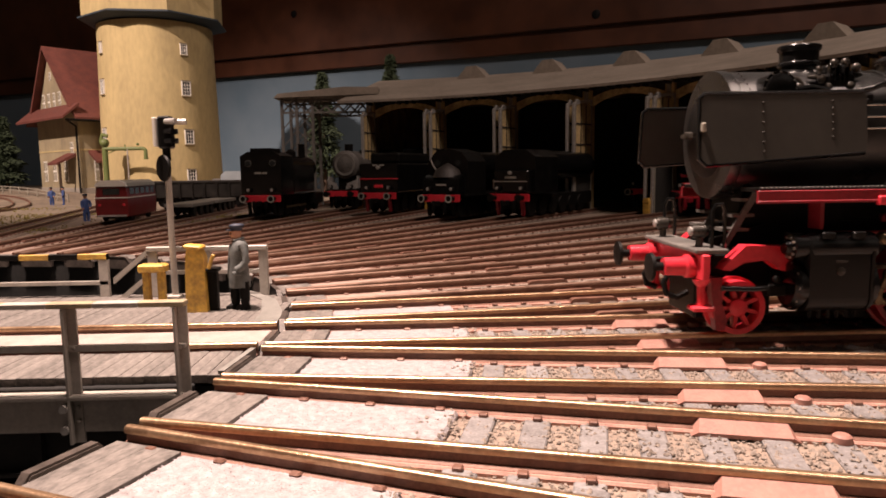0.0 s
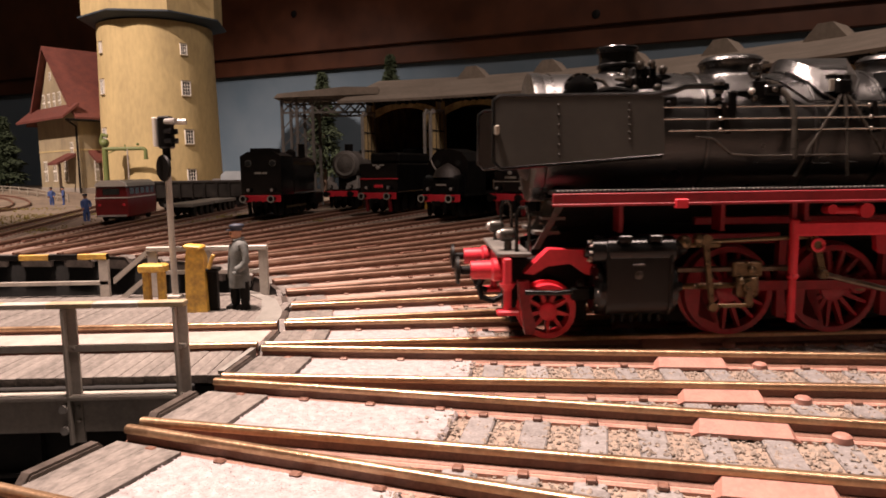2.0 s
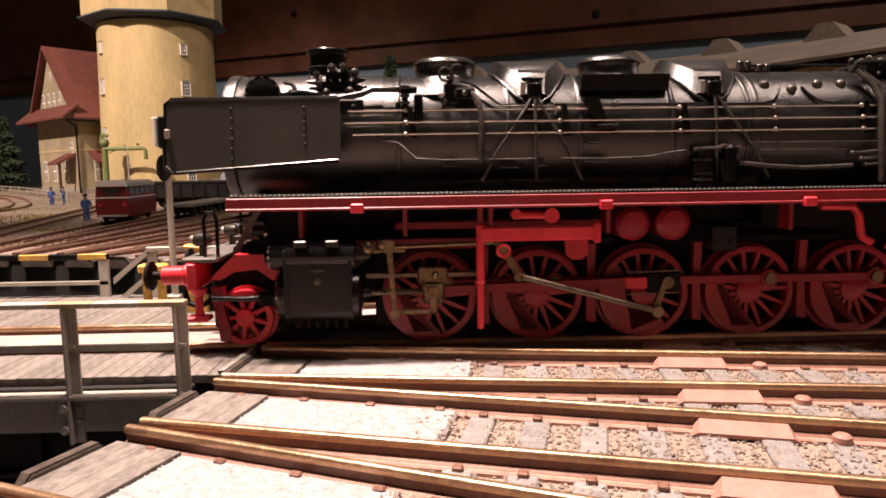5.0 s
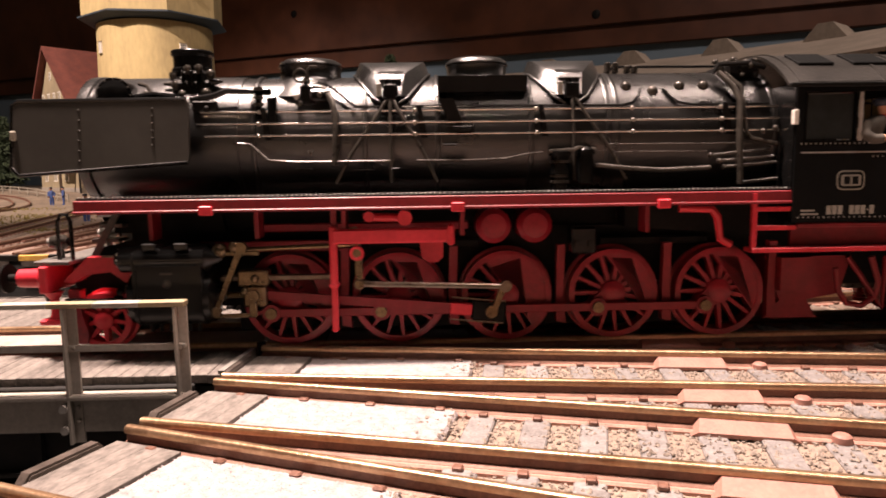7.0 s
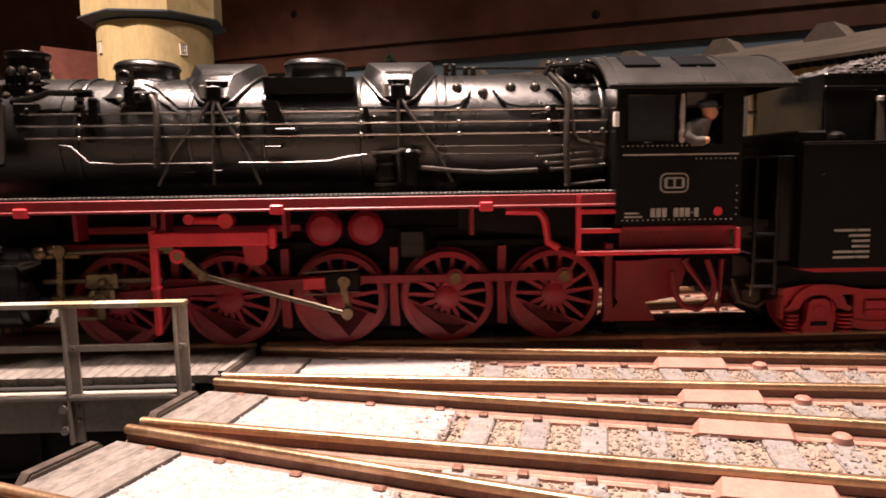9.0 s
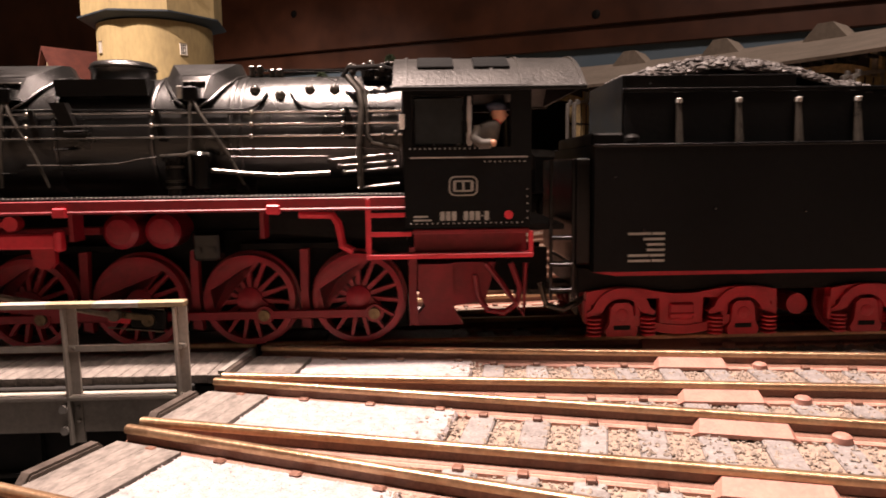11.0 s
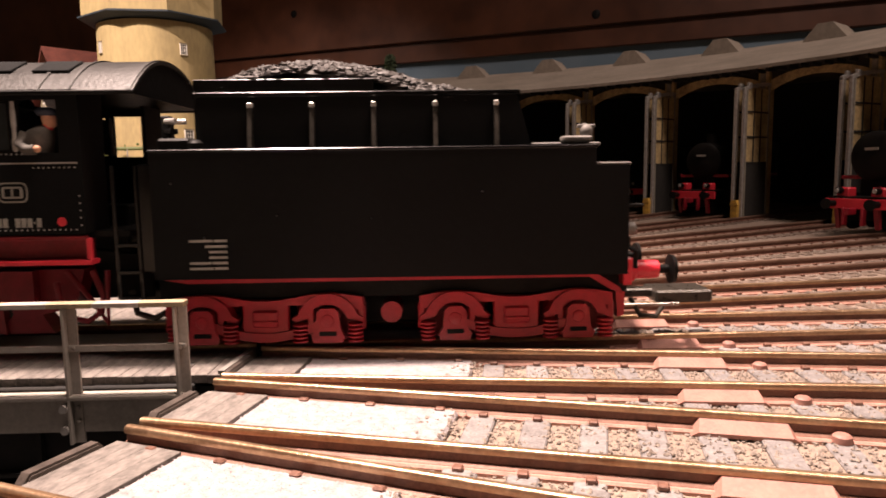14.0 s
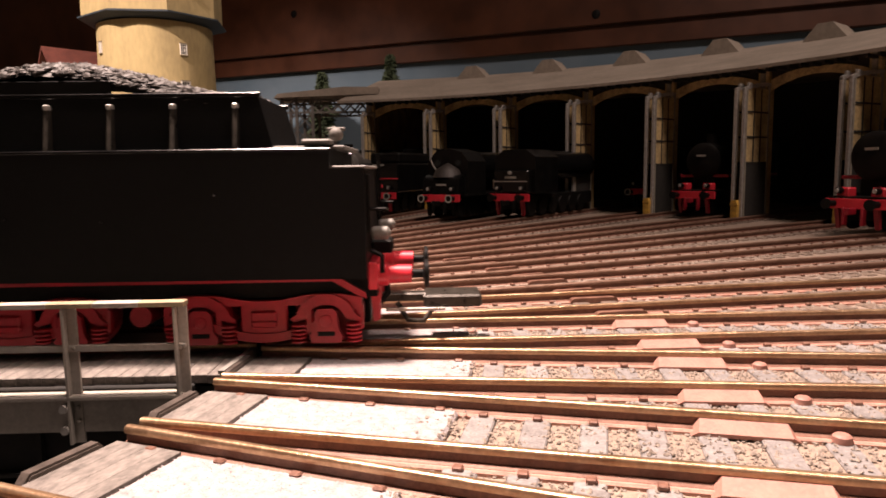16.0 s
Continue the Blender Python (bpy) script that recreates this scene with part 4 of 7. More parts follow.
    # low pipes above the running board
    for pts, r in (([(82, -12.6, 35.6), (85, -13, 35.2), (88, -13.3, 32.5), (92, -13.4, 32.2)], 0.22), ([(92, -13.4, 32.2), (108.4, -13.4, 32.2)], 0.15), ([(113, -13.4, 32.2), (121, -13.4, 32.1), (128, -13.4, 32.3), (131.6, -13.4, 33.0), (134.4, -13.3, 33.3)], 0.16),
                   ([(143.5, -13.6, 31.0), (149, -13.6, 30.4), (155, -13.6, 30.0), (163.4, -13.6, 30.3)], 0.42), ([(163.7, -13.3, 32.4), (173.9, -13.2, 33.3)], 0.3), ([(165.2, -13.4, 31.4), (174.5, -13.3, 32.1)], 0.3), ([(166, -13.5, 30.4), (175, -13.4, 31.1)], 0.3),
                   ([(146, -12.9, 34.5), (174, -12.9, 34.4)], 0.14), ([(146, -13.0, 33.2), (163, -13.0, 33.1)], 0.12), ([(168, -13.8, 27.6), (175, -13.8, 28.3)], 0.3),
                   ([(166.2, -9, 46.9), (168.3, -10.6, 44.3), (168.9, -12.0, 41.8), (168.4, -13.5, 35), (168.6, -13.8, 27.4)], 0.55), ([(167.4, -8.6, 46.9), (169.4, -11, 44.2), (169.8, -12.8, 36.6), (170.6, -13, 35.2), (175.2, -13, 34.2)], 0.4)):
        P("side_pipe", B().tube(pts, r, 10), BOILERKNOB)
    for x, z in ((163.5, 32.4), (165.0, 31.4), (165.8, 30.4), (172.5, 36.4), (174.6, 36.9)):
        P("pipe_union", B().ball((x, -13.4, z), 0.5, 8, 6), BOILERKNOB)
    tr = P("steam_turret", B().box(168.5, 174.6, -7.4, 3, 46.4, 48.8, 0.6).tube([(165.4, -8.6, 46.8), (166.4, -8.8, 48.3), (172, -8.4, 48.6), (175, -8, 47.8)], 0.45, 8), SOOT)
    for i in range(30):
        x, yv = 166.4 + random.uniform(0, 8.4), random.uniform(-8.6, -5)
        P("turret_valve", B().ball((x, yv, 48.2 + random.uniform(-2.2, 1.2)), random.uniform(0.3, 0.7), 8, 5), BOILERKNOB if i % 3 else SOOT, parent=tr)
    ap = P("air_pump", B().cyl((137.4, -13.4, 26.8), (137.4, -13.4, 32.6), 1.5, 16).lathe([(0.4, 32.6), (1.9, 32.6), (1.9, 33.3), (0.4, 33.5)], (137.4, -13.4, 0), "z", 16).lathe([(0.4, 29.6), (1.8, 29.6), (1.8, 30.1), (0.4, 30.1)], (137.4, -13.4, 0), "z", 16), BLACK)
    P("pump_cylinder", B().cyl((141.8, -13.2, 28), (141.8, -13.2, 32.8), 1.4, 16).lathe([(0.4, 32.8), (1.7, 32.8), (1.7, 33.6), (1.2, 34.1), (0.4, 34.1)], (141.8, -13.2, 0), "z", 16), BLACK, parent=ap)
    P("pump_pipe", B().tube([(135.4, -14.2, 33.4), (139.6, -14.4, 33.6), (140.4, -14.2, 34.0), (143.4, -14, 33.6)], 0.35, 8), BOILERKNOB, parent=ap)
    for z in (28.0, 29.0, 31.4):
        P("pump_band", B().lathe([(1.4, z), (1.65, z + 0.1), (1.65, z + 0.4), (1.4, z + 0.5)], (137.4, -13.4, 0), "z", 16), BOILERKNOB, parent=ap)
    # smoke deflectors, leaned in at the top to catch the lamp
    def lean(b, s):
        b.v = [(x, yv - s * (z - 33) * 0.11, z) for x, yv, z in b.v]
        return b
    for s in (-1, 1):
        y = 15.6 * s
        poly = [(46.9, 31.8), (47.5, 30.8), (48.8, 30.5), (75.2, 32.4), (75.6, 33.0), (75.6, 42.1), (75.2, 42.6), (48.0, 42.5), (47.2, 41.9)]
        df = P("smoke_deflector", lean(B().prism(poly, "y", y - 0.28, y + 0.28), s), DEFLECT)
        for x in (57.8, 69.7):
            for i in range(6):
                P("rivet", lean(B().ball((x, y + 0.3 * s, 32.8 + i * 1.65 if x < 60 else 35.2 + i * 1.2), 0.2, 8, 5), s), DEFLECT, parent=df)
        P("deflector_edge", lean(B().tube([(75.2, y, 42.7), (48.0, y, 42.6), (47.0, y, 41.8), (46.8, y, 31.8), (48, y, 30.6), (75.2, y, 32.4)], 0.4, 8), s), BLACK, parent=df)
        for x, z in ((60, 36), (71, 40)):
            P("stay", B().cyl((x, 14.4 * s, z), (x, 10.4 * s, z), 0.5, 8), SOOT, parent=df)
    P("marker_plate", B().box(47.0, 47.8, -16.2, -15.4, 36.2, 37.8, 0.2), DOORGREY)
    # running board
    for s in (-1, 1):
        y0, y1 = (-16.6, -9.5) if s < 0 else (9.5, 16.6)
        rb = P("running_board", B().box(57, 176.2, y0, y1, 26.0, 26.7, 0.1), SOOT)
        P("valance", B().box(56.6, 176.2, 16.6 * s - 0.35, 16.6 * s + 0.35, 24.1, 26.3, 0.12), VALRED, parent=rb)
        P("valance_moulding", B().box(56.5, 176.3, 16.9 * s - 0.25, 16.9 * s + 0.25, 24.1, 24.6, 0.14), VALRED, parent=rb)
        b = B()
        for i in range(150):
            b.ball((57.5 + i * 0.79, 16.5 * s, 26.75), 0.17, 5, 3)
        P("edge_beading", b, SILVER, parent=rb)
        for x in (78.2, 119.7, 154.3):
            P("bracket", B().box(x - 1.1, x + 1.1, 17.0 * s - 0.6, 17.0 * s + 0.6, 23.6, 25.2, 0.2), RED, parent=rb)
        for x in (68.5, 86, 100.5, 120.5, 152):
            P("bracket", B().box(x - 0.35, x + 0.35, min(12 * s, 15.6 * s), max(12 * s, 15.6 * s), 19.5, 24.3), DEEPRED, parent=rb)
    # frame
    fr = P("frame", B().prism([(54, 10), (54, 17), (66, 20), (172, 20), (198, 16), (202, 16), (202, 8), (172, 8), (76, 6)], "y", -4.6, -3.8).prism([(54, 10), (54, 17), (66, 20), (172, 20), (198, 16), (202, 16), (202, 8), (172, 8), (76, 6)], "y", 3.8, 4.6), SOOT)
    # two black blocks added behind the wheels so spoke gaps stay dark
    P("dark_wheel_block", B().box(80, 176, -6.4, 6.4, 1.6, 9.4, 0.3), SOOT, parent=fr)
    P("dark_pilot_block", B().box(50.5, 65, -6.6, 6.6, 2.2, 14.4, 0.4), SOOT, parent=fr)
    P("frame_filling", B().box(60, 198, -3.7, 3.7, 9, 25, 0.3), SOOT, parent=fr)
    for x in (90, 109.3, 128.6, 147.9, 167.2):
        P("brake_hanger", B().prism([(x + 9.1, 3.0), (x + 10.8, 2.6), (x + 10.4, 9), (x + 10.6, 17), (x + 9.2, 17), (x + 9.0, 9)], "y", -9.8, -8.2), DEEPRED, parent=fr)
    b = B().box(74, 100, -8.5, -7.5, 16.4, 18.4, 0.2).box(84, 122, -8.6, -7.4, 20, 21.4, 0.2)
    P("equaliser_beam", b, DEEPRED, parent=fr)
    for x0, x1 in ((104, 124), (146, 166)):
        P("spring_hanger", B().box(x0, x1, -7.6, -6.8, 16.6, 18.0, 0.2), SOOT, parent=fr)
    for x in (126.3, 133.6):
        P("air_reservoir", B().lathe([(0.4, -11.4), (2.2, -11.2), (3.1, -10.4), (3.1, 10.4), (2.2, 11.2), (0.4, 11.4)], (x, 0, 20.6), "y", 20), SHADERED)
    P("lubricator", B().box(139.6, 144, -13.5, -9.5, 15.6, 20.4, 0.4).box(140, 141, -14, -13.4, 17, 18).box(142.4, 143.4, -14, -13.4, 17, 18), BLACK)
    # cylinders
    for s in (-1, 1):
        y = 13.2 * s
        arc = [(s * (15.5 + 1.9 * math.cos(radians(a))), 16.3 + 1.9 * math.sin(radians(a))) for a in range(0, 91, 10)]
        low = [(s * (14.6 + 2.8 * math.cos(radians(a))), 7.9 + 2.8 * math.sin(radians(a))) for a in range(-90, 1, 15)]
        cyl = P("cylinder_block", B().prism([(9 * s, 5.1), *low, *arc, (9 * s, 18.2)], "x", 65.9, 76.8), CYLBLACK)
        for x in (65.7, 76.4):
            P("end_flange", B().prism([(9 * s, 4.9), *[(a * 1.012, z - 0.1) for a, z in low], *[(a * 1.012, z + 0.12) for a, z in arc], (9 * s, 18.4)], "x", x, x + 0.6), CYLBLACK, parent=cyl)
        P("name_plate", B().box(70.2, 72.2, 17.4 * s - 0.15, 17.4 * s + 0.15, 13.9, 14.3, 0.05), BOILERKNOB, parent=cyl)
        for i in range(6):
            P("drain_cock", B().cyl((67.5 + i * 1.6, 15 * s, 5.2), (67.5 + i * 1.6, 15 * s, 3.9), 0.35, 8), SOOT, parent=cyl)
        b = B().lathe([(0.4, 62.2), (1.1, 62.3), (1.3, 63.2), (2.3, 63.4), (2.3, 65.8), (2.5, 66), (2.5, 77.4), (2.2, 77.6), (1.2, 79), (0.6, 80)], (0, y - 2.0 * s * -1, 16.4), "x", 20)
        P("valve_chest", b, BLACK, parent=cyl)
        b = B()
        for i in range(10):
            a = i * math.pi / 5
            b.cyl((63.0, y + 2 * s + 1.7 * math.cos(a), 16.4 + 1.7 * math.sin(a)), (63.5, y + 2 * s + 1.7 * math.cos(a), 16.4 + 1.7 * math.sin(a)), 0.26, 6)
            b.cyl((64.2, y + 4.0 * math.cos(a), 9.6 + 4.0 * math.sin(a)), (65.0, y + 4.0 * math.cos(a), 9.6 + 4.0 * math.sin(a)), 0.3, 6)
        P("cover_bolts", b, STEEL, parent=cyl)
        P("cylinder_cover", B().lathe([(0.5, 63.6), (3.6, 63.8), (4.6, 64.6), (4.6, 65.7)], (0, y, 9.6), "x", 24).lathe([(4.6, 76.9), (4.4, 78), (1.2, 78.6), (0.9, 80)], (0, y, 9.6), "x", 24), BLACK, parent=cyl)
        P("cover_plate", B().box(67.6, 69.8, 17.4 * s - 0.5, 17.4 * s + 0.5, 18, 19.2, 0.2).box(72.8, 75, 17.4 * s - 0.5, 17.4 * s + 0.5, 18, 19.2, 0.2), BLACK, parent=cyl)
        P("plug", B().lathe([(0.2, 17.2), (0.8, 17.2), (0.7, 17.6), (0.2, 17.8)], (71.2, 0, 12.4), "y", 14) if s > 0 else B().lathe([(0.2, -17.8), (0.7, -17.6), (0.8, -17.2), (0.2, -17.2)], (71.2, 0, 12.4), "y", 14), BOILERKNOB, parent=cyl)
        # slide bar and its bracket
        P("slide_bar", B().box(79, 99, 13.2 * s - 0.7, 13.2 * s + 0.7, 12.1, 13.0, 0.15), RODSTEEL)
        mb = P("slide_bar_bracket", B().box(98.4, 118.8, 15.6 * s - 0.7, 15.6 * s + 0.7, 18.4, 20.9, 0.35), RED)
        P("bracket_post", B().box(98.0, 99.3, 15.4 * s - 0.75, 15.4 * s + 0.75, 11.4, 21.4, 0.3), RED, parent=mb)
        P("bracket_foot", B().box(98.1, 99.2, 15.4 * s - 0.6, 15.4 * s + 0.6, 3.3, 11.6, 0.25).box(97.8, 99.5, 15.4 * s - 0.9, 15.4 * s + 0.9, 10.9, 11.9, 0.35), RED, parent=mb)
        P("bracket_end", B().box(117.9, 119.1, 15.6 * s - 1.1, 15.6 * s + 1.1, 17.9, 21.5, 0.35), RED, parent=mb)
        P("hanger", B().box(98.3, 99.2, 14.6 * s - 0.5, 14.6 * s + 0.5, 21.2, 24.2), DEEPRED, parent=mb)
        P("gusset", B().prism([(113.6, 15.6), (114.6, 14.9), (116.2, 14.9), (117.2, 15.8), (117.2, 18.6), (113.2, 18.6)], "y", 14.4 * s - 0.6, 14.4 * s + 0.6), MIDRED, parent=mb)
        P("pivot_ring", B().tube([(102.6 + 1.0 * math.cos(i * math.pi / 8), 15.9 * s, 16.8 + 1.0 * math.sin(i * math.pi / 8)) for i in range(17)], 0.3, 8), RED, parent=mb)
        P("reach_link", B().cyl((104.6, 15 * s, 22.8), (111, 15 * s, 22.6), 0.75, 10).cyl((110.8, 14 * s, 22.6), (110.8, 16 * s, 22.6), 1.3, 14).cyl((104.8, 14 * s, 22.9), (104.8, 16 * s, 22.9), 0.9, 12), RED)
    # front end
    bb = P("buffer_beam", B().box(48.6, 50.0, -14.4, 14.4, 10.6, 15.2, 0.2), RED)
    P("front_platform", B().box(47.6, 53.6, -13.6, 13.6, 15.3, 16.1, 0.2), DARKSTEEL)
    for s in (-1, 1):
        y = 10.0 * s
        bf = P("buffer", B().lathe([(1.6, 43.2), (1.7, 46.8), (2.1, 47.2), (2.1, 48.6)], (0, y, 12.7), "x", 18), RED)
        P("buffer_head", B().lathe([(0.8, 43.4), (0.8, 41.4), (2.6, 41.2), (2.5, 40.6), (0.4, 40.3)], (0, y, 12.7), "x", 20), SOOT, parent=bf)
        P("guard_iron", B().prism([(51.6, 10.6), (53.6, 10.6), (53.8, 6.0), (54.8, 2.6), (54.4, 0.9), (52.8, 0.9), (52.4, 4.6), (51.8, 7.4)], "y", y - 1.0, y + 1.0), SHADERED)
        P("step_bracket", B().lathe([(0.3, 10.6), (1.6, 10.5), (1.3, 9.9), (0.75, 9.2), (0.7, 6.6), (0.9, 5.9), (0.3, 5.8)], (49.6, 11.6 * s, 0), "z", 14), RED)
        P("front_step_plate", B().box(47.6, 51.6, 11.8 * s - 1.6, 11.8 * s + 1.6, 4.9, 5.8, 0.25), RED)
        lamp = P("headlamp", B().lathe([(0.3, 48.5), (1.1, 48.6), (1.25, 49.0), (1.25, 50.8), (0.8, 51.4)], (0, 9.2 * s, 18.9), "x", 16).cyl((50, 9.2 * s, 16), (50, 9.2 * s, 18), 0.7, 8), BOILERKNOB)
        P("lamp_lens", B().lathe([(0.85, 48.5), (0.8, 48.1), (0.3, 47.9)], (0, 9.2 * s, 18.9), "x", 14), SILVER, parent=lamp)
        P("grab_rail", B().tube([(51.2, 11.8 * s, 16.1), (51.2, 11.8 * s, 22.6), (51.8, 11.8 * s, 23.8), (52.9, 11.8 * s, 23.8), (53.4, 11.8 * s, 22.6), (53.4, 11.8 * s, 16.1)], 0.36), BLACK)
        P("front_step", B().prism([(52.4, 12.4), (53.2, 13.4), (56.6, 16.6), (64.8, 16.4), (64.8, 11.6), (62.8, 12.2), (60.4, 14.0), (56.4, 13.6), (54, 12.2)], "y", min(10.5 * s, 13.5 * s), max(10.5 * s, 13.5 * s)), RED)
        # steps in a lighter grey that holds the lamp's light on them
        P("inclined_steps", B().box(55, 59.6, 6 * s - 2, 6 * s + 2, 18.6, 19.2).box(56.4, 60.6, 6 * s - 2, 6 * s + 2, 21.2, 21.8).box(58, 62, 6 * s - 2, 6 * s + 2, 24, 24.6).prism([(54.6, 16), (55.8, 16), (61.6, 26), (60.2, 26)], "y", 6 * s - 2.2, 6 * s - 1.7), DARKSTEEL)
        P("brake_pipe", B().tube([(52.5, 13.4 * s, 9.1), (58, 13.6 * s, 8.9), (63, 13.4 * s, 9.2)], 0.5, 10), BLACK)
    P("pipe_bracket", B().box(60.5, 64.6, -14, -12.4, 7.6, 9.8, 0.3).ball((62, -13.8, 10.6), 0.7), SOOT)
    P("brake_hose", B().tube([(48.6, -5, 12), (46.2, -5.2, 11), (45, -5.4, 9), (45.6, -5.6, 6.9), (47.6, -5.6, 6.2), (49.6, -5.4, 7.2)], 0.6, 8), SOOT)
    P("brake_hose", B().tube([(48.6, 5, 12), (46.2, 5.2, 11), (45, 5.4, 9), (45.6, 5.6, 6.9), (47.6, 5.6, 6.2)], 0.6, 8), SOOT)
    P("coupling_hook", B().box(44.6, 48.6, -0.6, 0.6, 11.6, 13.2, 0.3), SOOT)
    # cab
    y = 17.0
    cab = P("cab", B().box(176, 176.8, -y, y, 21, 44, 0), BLACK)
    for s in (-1, 1):
        for nm, x0, x1, z0, z1 in (("cab_side", 176, 197, 21, 34.2), ("eave_panel", 176, 197, 42.6, 44.2), ("window_pillar", 176, 177.4, 34.2, 42.6), ("window_pillar", 186.2, 187.4, 34.2, 42.6), ("window_pillar", 193.6, 197, 34.2, 42.6)):
            P(nm, B().box(x0, x1, y * s - 0.35, y * s + 0.35, z0, z1), MATTBLACK, parent=cab)
        P("window_frame", B().frame_y(177.4, 186.2, 34.2, 42.6, 0.3, y * s - 0.5, y * s + 0.5), BLACK, parent=cab)
        P("window_frame", B().box(186.5, 187.1, y * s - 0.55, y * s + 0.55, 34.4, 42.4, 0.1).box(186.3, 187.3, y * s - 0.6, y * s + 0.6, 34.6, 36.6, 0.2).box(186.35, 187.2, y * s - 0.6, y * s + 0.6, 38.2, 41.2, 0.2), SILVER, parent=cab)
        P("window_pane", B().box(177.9, 185.7, y * s - 0.05, y * s + 0.05, 34.7, 42.1), GLASS, parent=cab)
        b = B()
        for i in range(24):
            b.ball((177 + i * 0.82, (y + 0.35) * s, 34.0 if i < 15 else 31.8 + 0.0 * i), 0.16, 5, 3)
        for i in range(22):
            b.ball((177 + i * 0.88, (y + 0.35) * s, 21.7), 0.15, 5, 3)
        for i in range(5):
            b.ball((196.3, (y + 0.35) * s, 22.4 + i * 1.2), 0.15, 5, 3)
        b.box(177, 196.4, (y + 0.35) * s - 0.12, (y + 0.35) * s + 0.12, 32.4, 32.65)
        P("rivet_line", b, SILVER, parent=cab)
        if s < 0:
            def plate(x0, x1, z0, z1, r):
                return [(x + r * math.cos(radians(a)), z + r * math.sin(radians(a))) for x, z, a0 in ((x1 - r, z1 - r, 0), (x0 + r, z1 - r, 90), (x0 + r, z0 + r, 180), (x1 - r, z0 + r, 270)) for a in range(a0, a0 + 91, 30)]
            em = P("emblem", B().prism(plate(183.3, 188.1, 26.2, 29.5, 1.0), "y", -y - 0.40, -y - 0.3), LETTER, "rounded pale-edged emblem", parent=cab)
            P("emblem_field", B().prism(plate(183.55, 187.85, 26.45, 29.25, 0.8), "y", -y - 0.46, -y - 0.38), MATTBLACK, parent=cab)
            P("emblem_frame", B().prism(plate(184.0, 187.4, 26.9, 28.8, 0.4), "y", -y - 0.52, -y - 0.44), LETTER, parent=cab)
            P("emblem_shape", B().box(184.5, 185.5, -y - 0.58, -y - 0.50, 27.2, 28.5), MATTBLACK, parent=cab)
            P("emblem_shape", B().box(185.9, 186.9, -y - 0.58, -y - 0.50, 27.2, 28.5), MATTBLACK, parent=cab)
            for i in range(7):
                if i != 3:
                    P("number_bar", B().box(181.8 + i * 0.98, 182.55 + i * 0.98, -y - 0.44, -y - 0.3, 22.15, 23.65), LETTER, parent=cab)
            P("number_bar", B().box(189.2, 189.9, -y - 0.44, -y - 0.3, 22.15, 23.65), LETTER, parent=cab)
            P("number_bar", B().box(188.65, 189.0, -y - 0.44, -y - 0.3, 22.8, 23.0), LETTER, parent=cab)
            for x1, z in ((179.8, 22.7), (180.4, 22.1)):
                P("text_bar", B().box(177.4, x1, -y - 0.44, -y - 0.3, z, z + 0.3), LETTER, parent=cab)
            P("red_disc", B().lathe([(0.75, -0.46), (0.75, -0.3)], (193.2, -y, 23.0), "y", 14), RED, parent=cab)
            P("side_plate", B().box(175.4, 176.2, -y - 0.8, -y + 0.2, 37.2, 39.6, 0.1), WHITE, parent=cab)
    P("cab_back_wall", B().box(196.2, 197, -y, -9, 21, 44).box(196.2, 197, 9, y, 21, 44), SOOT, parent=cab)
    P("cab_floor", B().box(176, 203, -15, 15, 20.2, 21.2), SOOT, parent=cab)
    P("backhead", B().lathe([(0.5, 176.6), (10.5, 176.8), (9.5, 181), (0.5, 181.5)], (0, 0, 33), "x", 24), SOOT, parent=cab)
    # roof: curved sheet with an overhang
    def roof_arc(x0, x1, lift, thick, bb):
        pts = []
        for i in range(17):
            u = -1 + i / 8
            yy = u * 17.6
            zz = 43.9 + 6.8 * (1 - abs(u) ** 2.3) + lift
            pts.append((yy, zz))
        poly = pts + [(a, c - thick) for a, c in reversed(pts)]
        return bb.prism(poly, "x", x0, x1)
    rf = P("roof", roof_arc(174.4, 206, 0, 0.6, B()), ROOFBLACK, "dusty black curved cab roof")
    rear = [(u / 8 * 17.2, 43.6 + 6.8 * (1 - abs(u / 8) ** 2.3)) for u in range(-8, 9)]
    P("roof_end", B().prism(rear, "x", 205.0, 205.5), MATTBLACK, parent=rf)
    P("roof_gutter", B().box(174.6, 206, -18.0, -17.2, 43.3, 44.0, 0.15), GREYBLACK, parent=rf)
    P("roof_gutter", B().box(174.6, 206, 17.2, 18.0, 43.3, 44.0, 0.15), GREYBLACK, parent=rf)
    rb_ = B()
    for x in (176.2, 190.6, 195.5, 205.2):
        roof_arc(x, x + 0.5, 0.25, 0.4, rb_)
    P("roof_seam", rb_, ROOFBLACK, parent=rf)
    # open hatches: the darkness inside is drawn as black plates
    for x in (178.4, 187.9):
        P("hatch_shade_plate", B().box(x, x + 6.1, -13.3, -7.7, 48.45, 48.95, 0.1, Matrix.Rotation(radians(24), 3, "X")), MATTBLACK, parent=rf)
    # steps and pipes below the cab
    P("cab_steps", B().box(169.4, 170.3, -17.0, -16.2, 16, 26, .1).box(169.4, 177, -17.0, -16.2, 22.8, 23.6, .1).box(169.4, 177, -17.0, -16.2, 19.6, 20.4, .1).box(169.4, 197.4, -17.2, -14.2, 15.8, 16.6, .15).box(196.6, 197.4, -17, -16.2, 16.6, 20.2, .1), RED)
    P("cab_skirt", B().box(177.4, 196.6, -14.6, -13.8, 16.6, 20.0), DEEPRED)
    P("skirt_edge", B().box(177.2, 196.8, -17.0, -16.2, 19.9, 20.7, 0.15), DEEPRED)
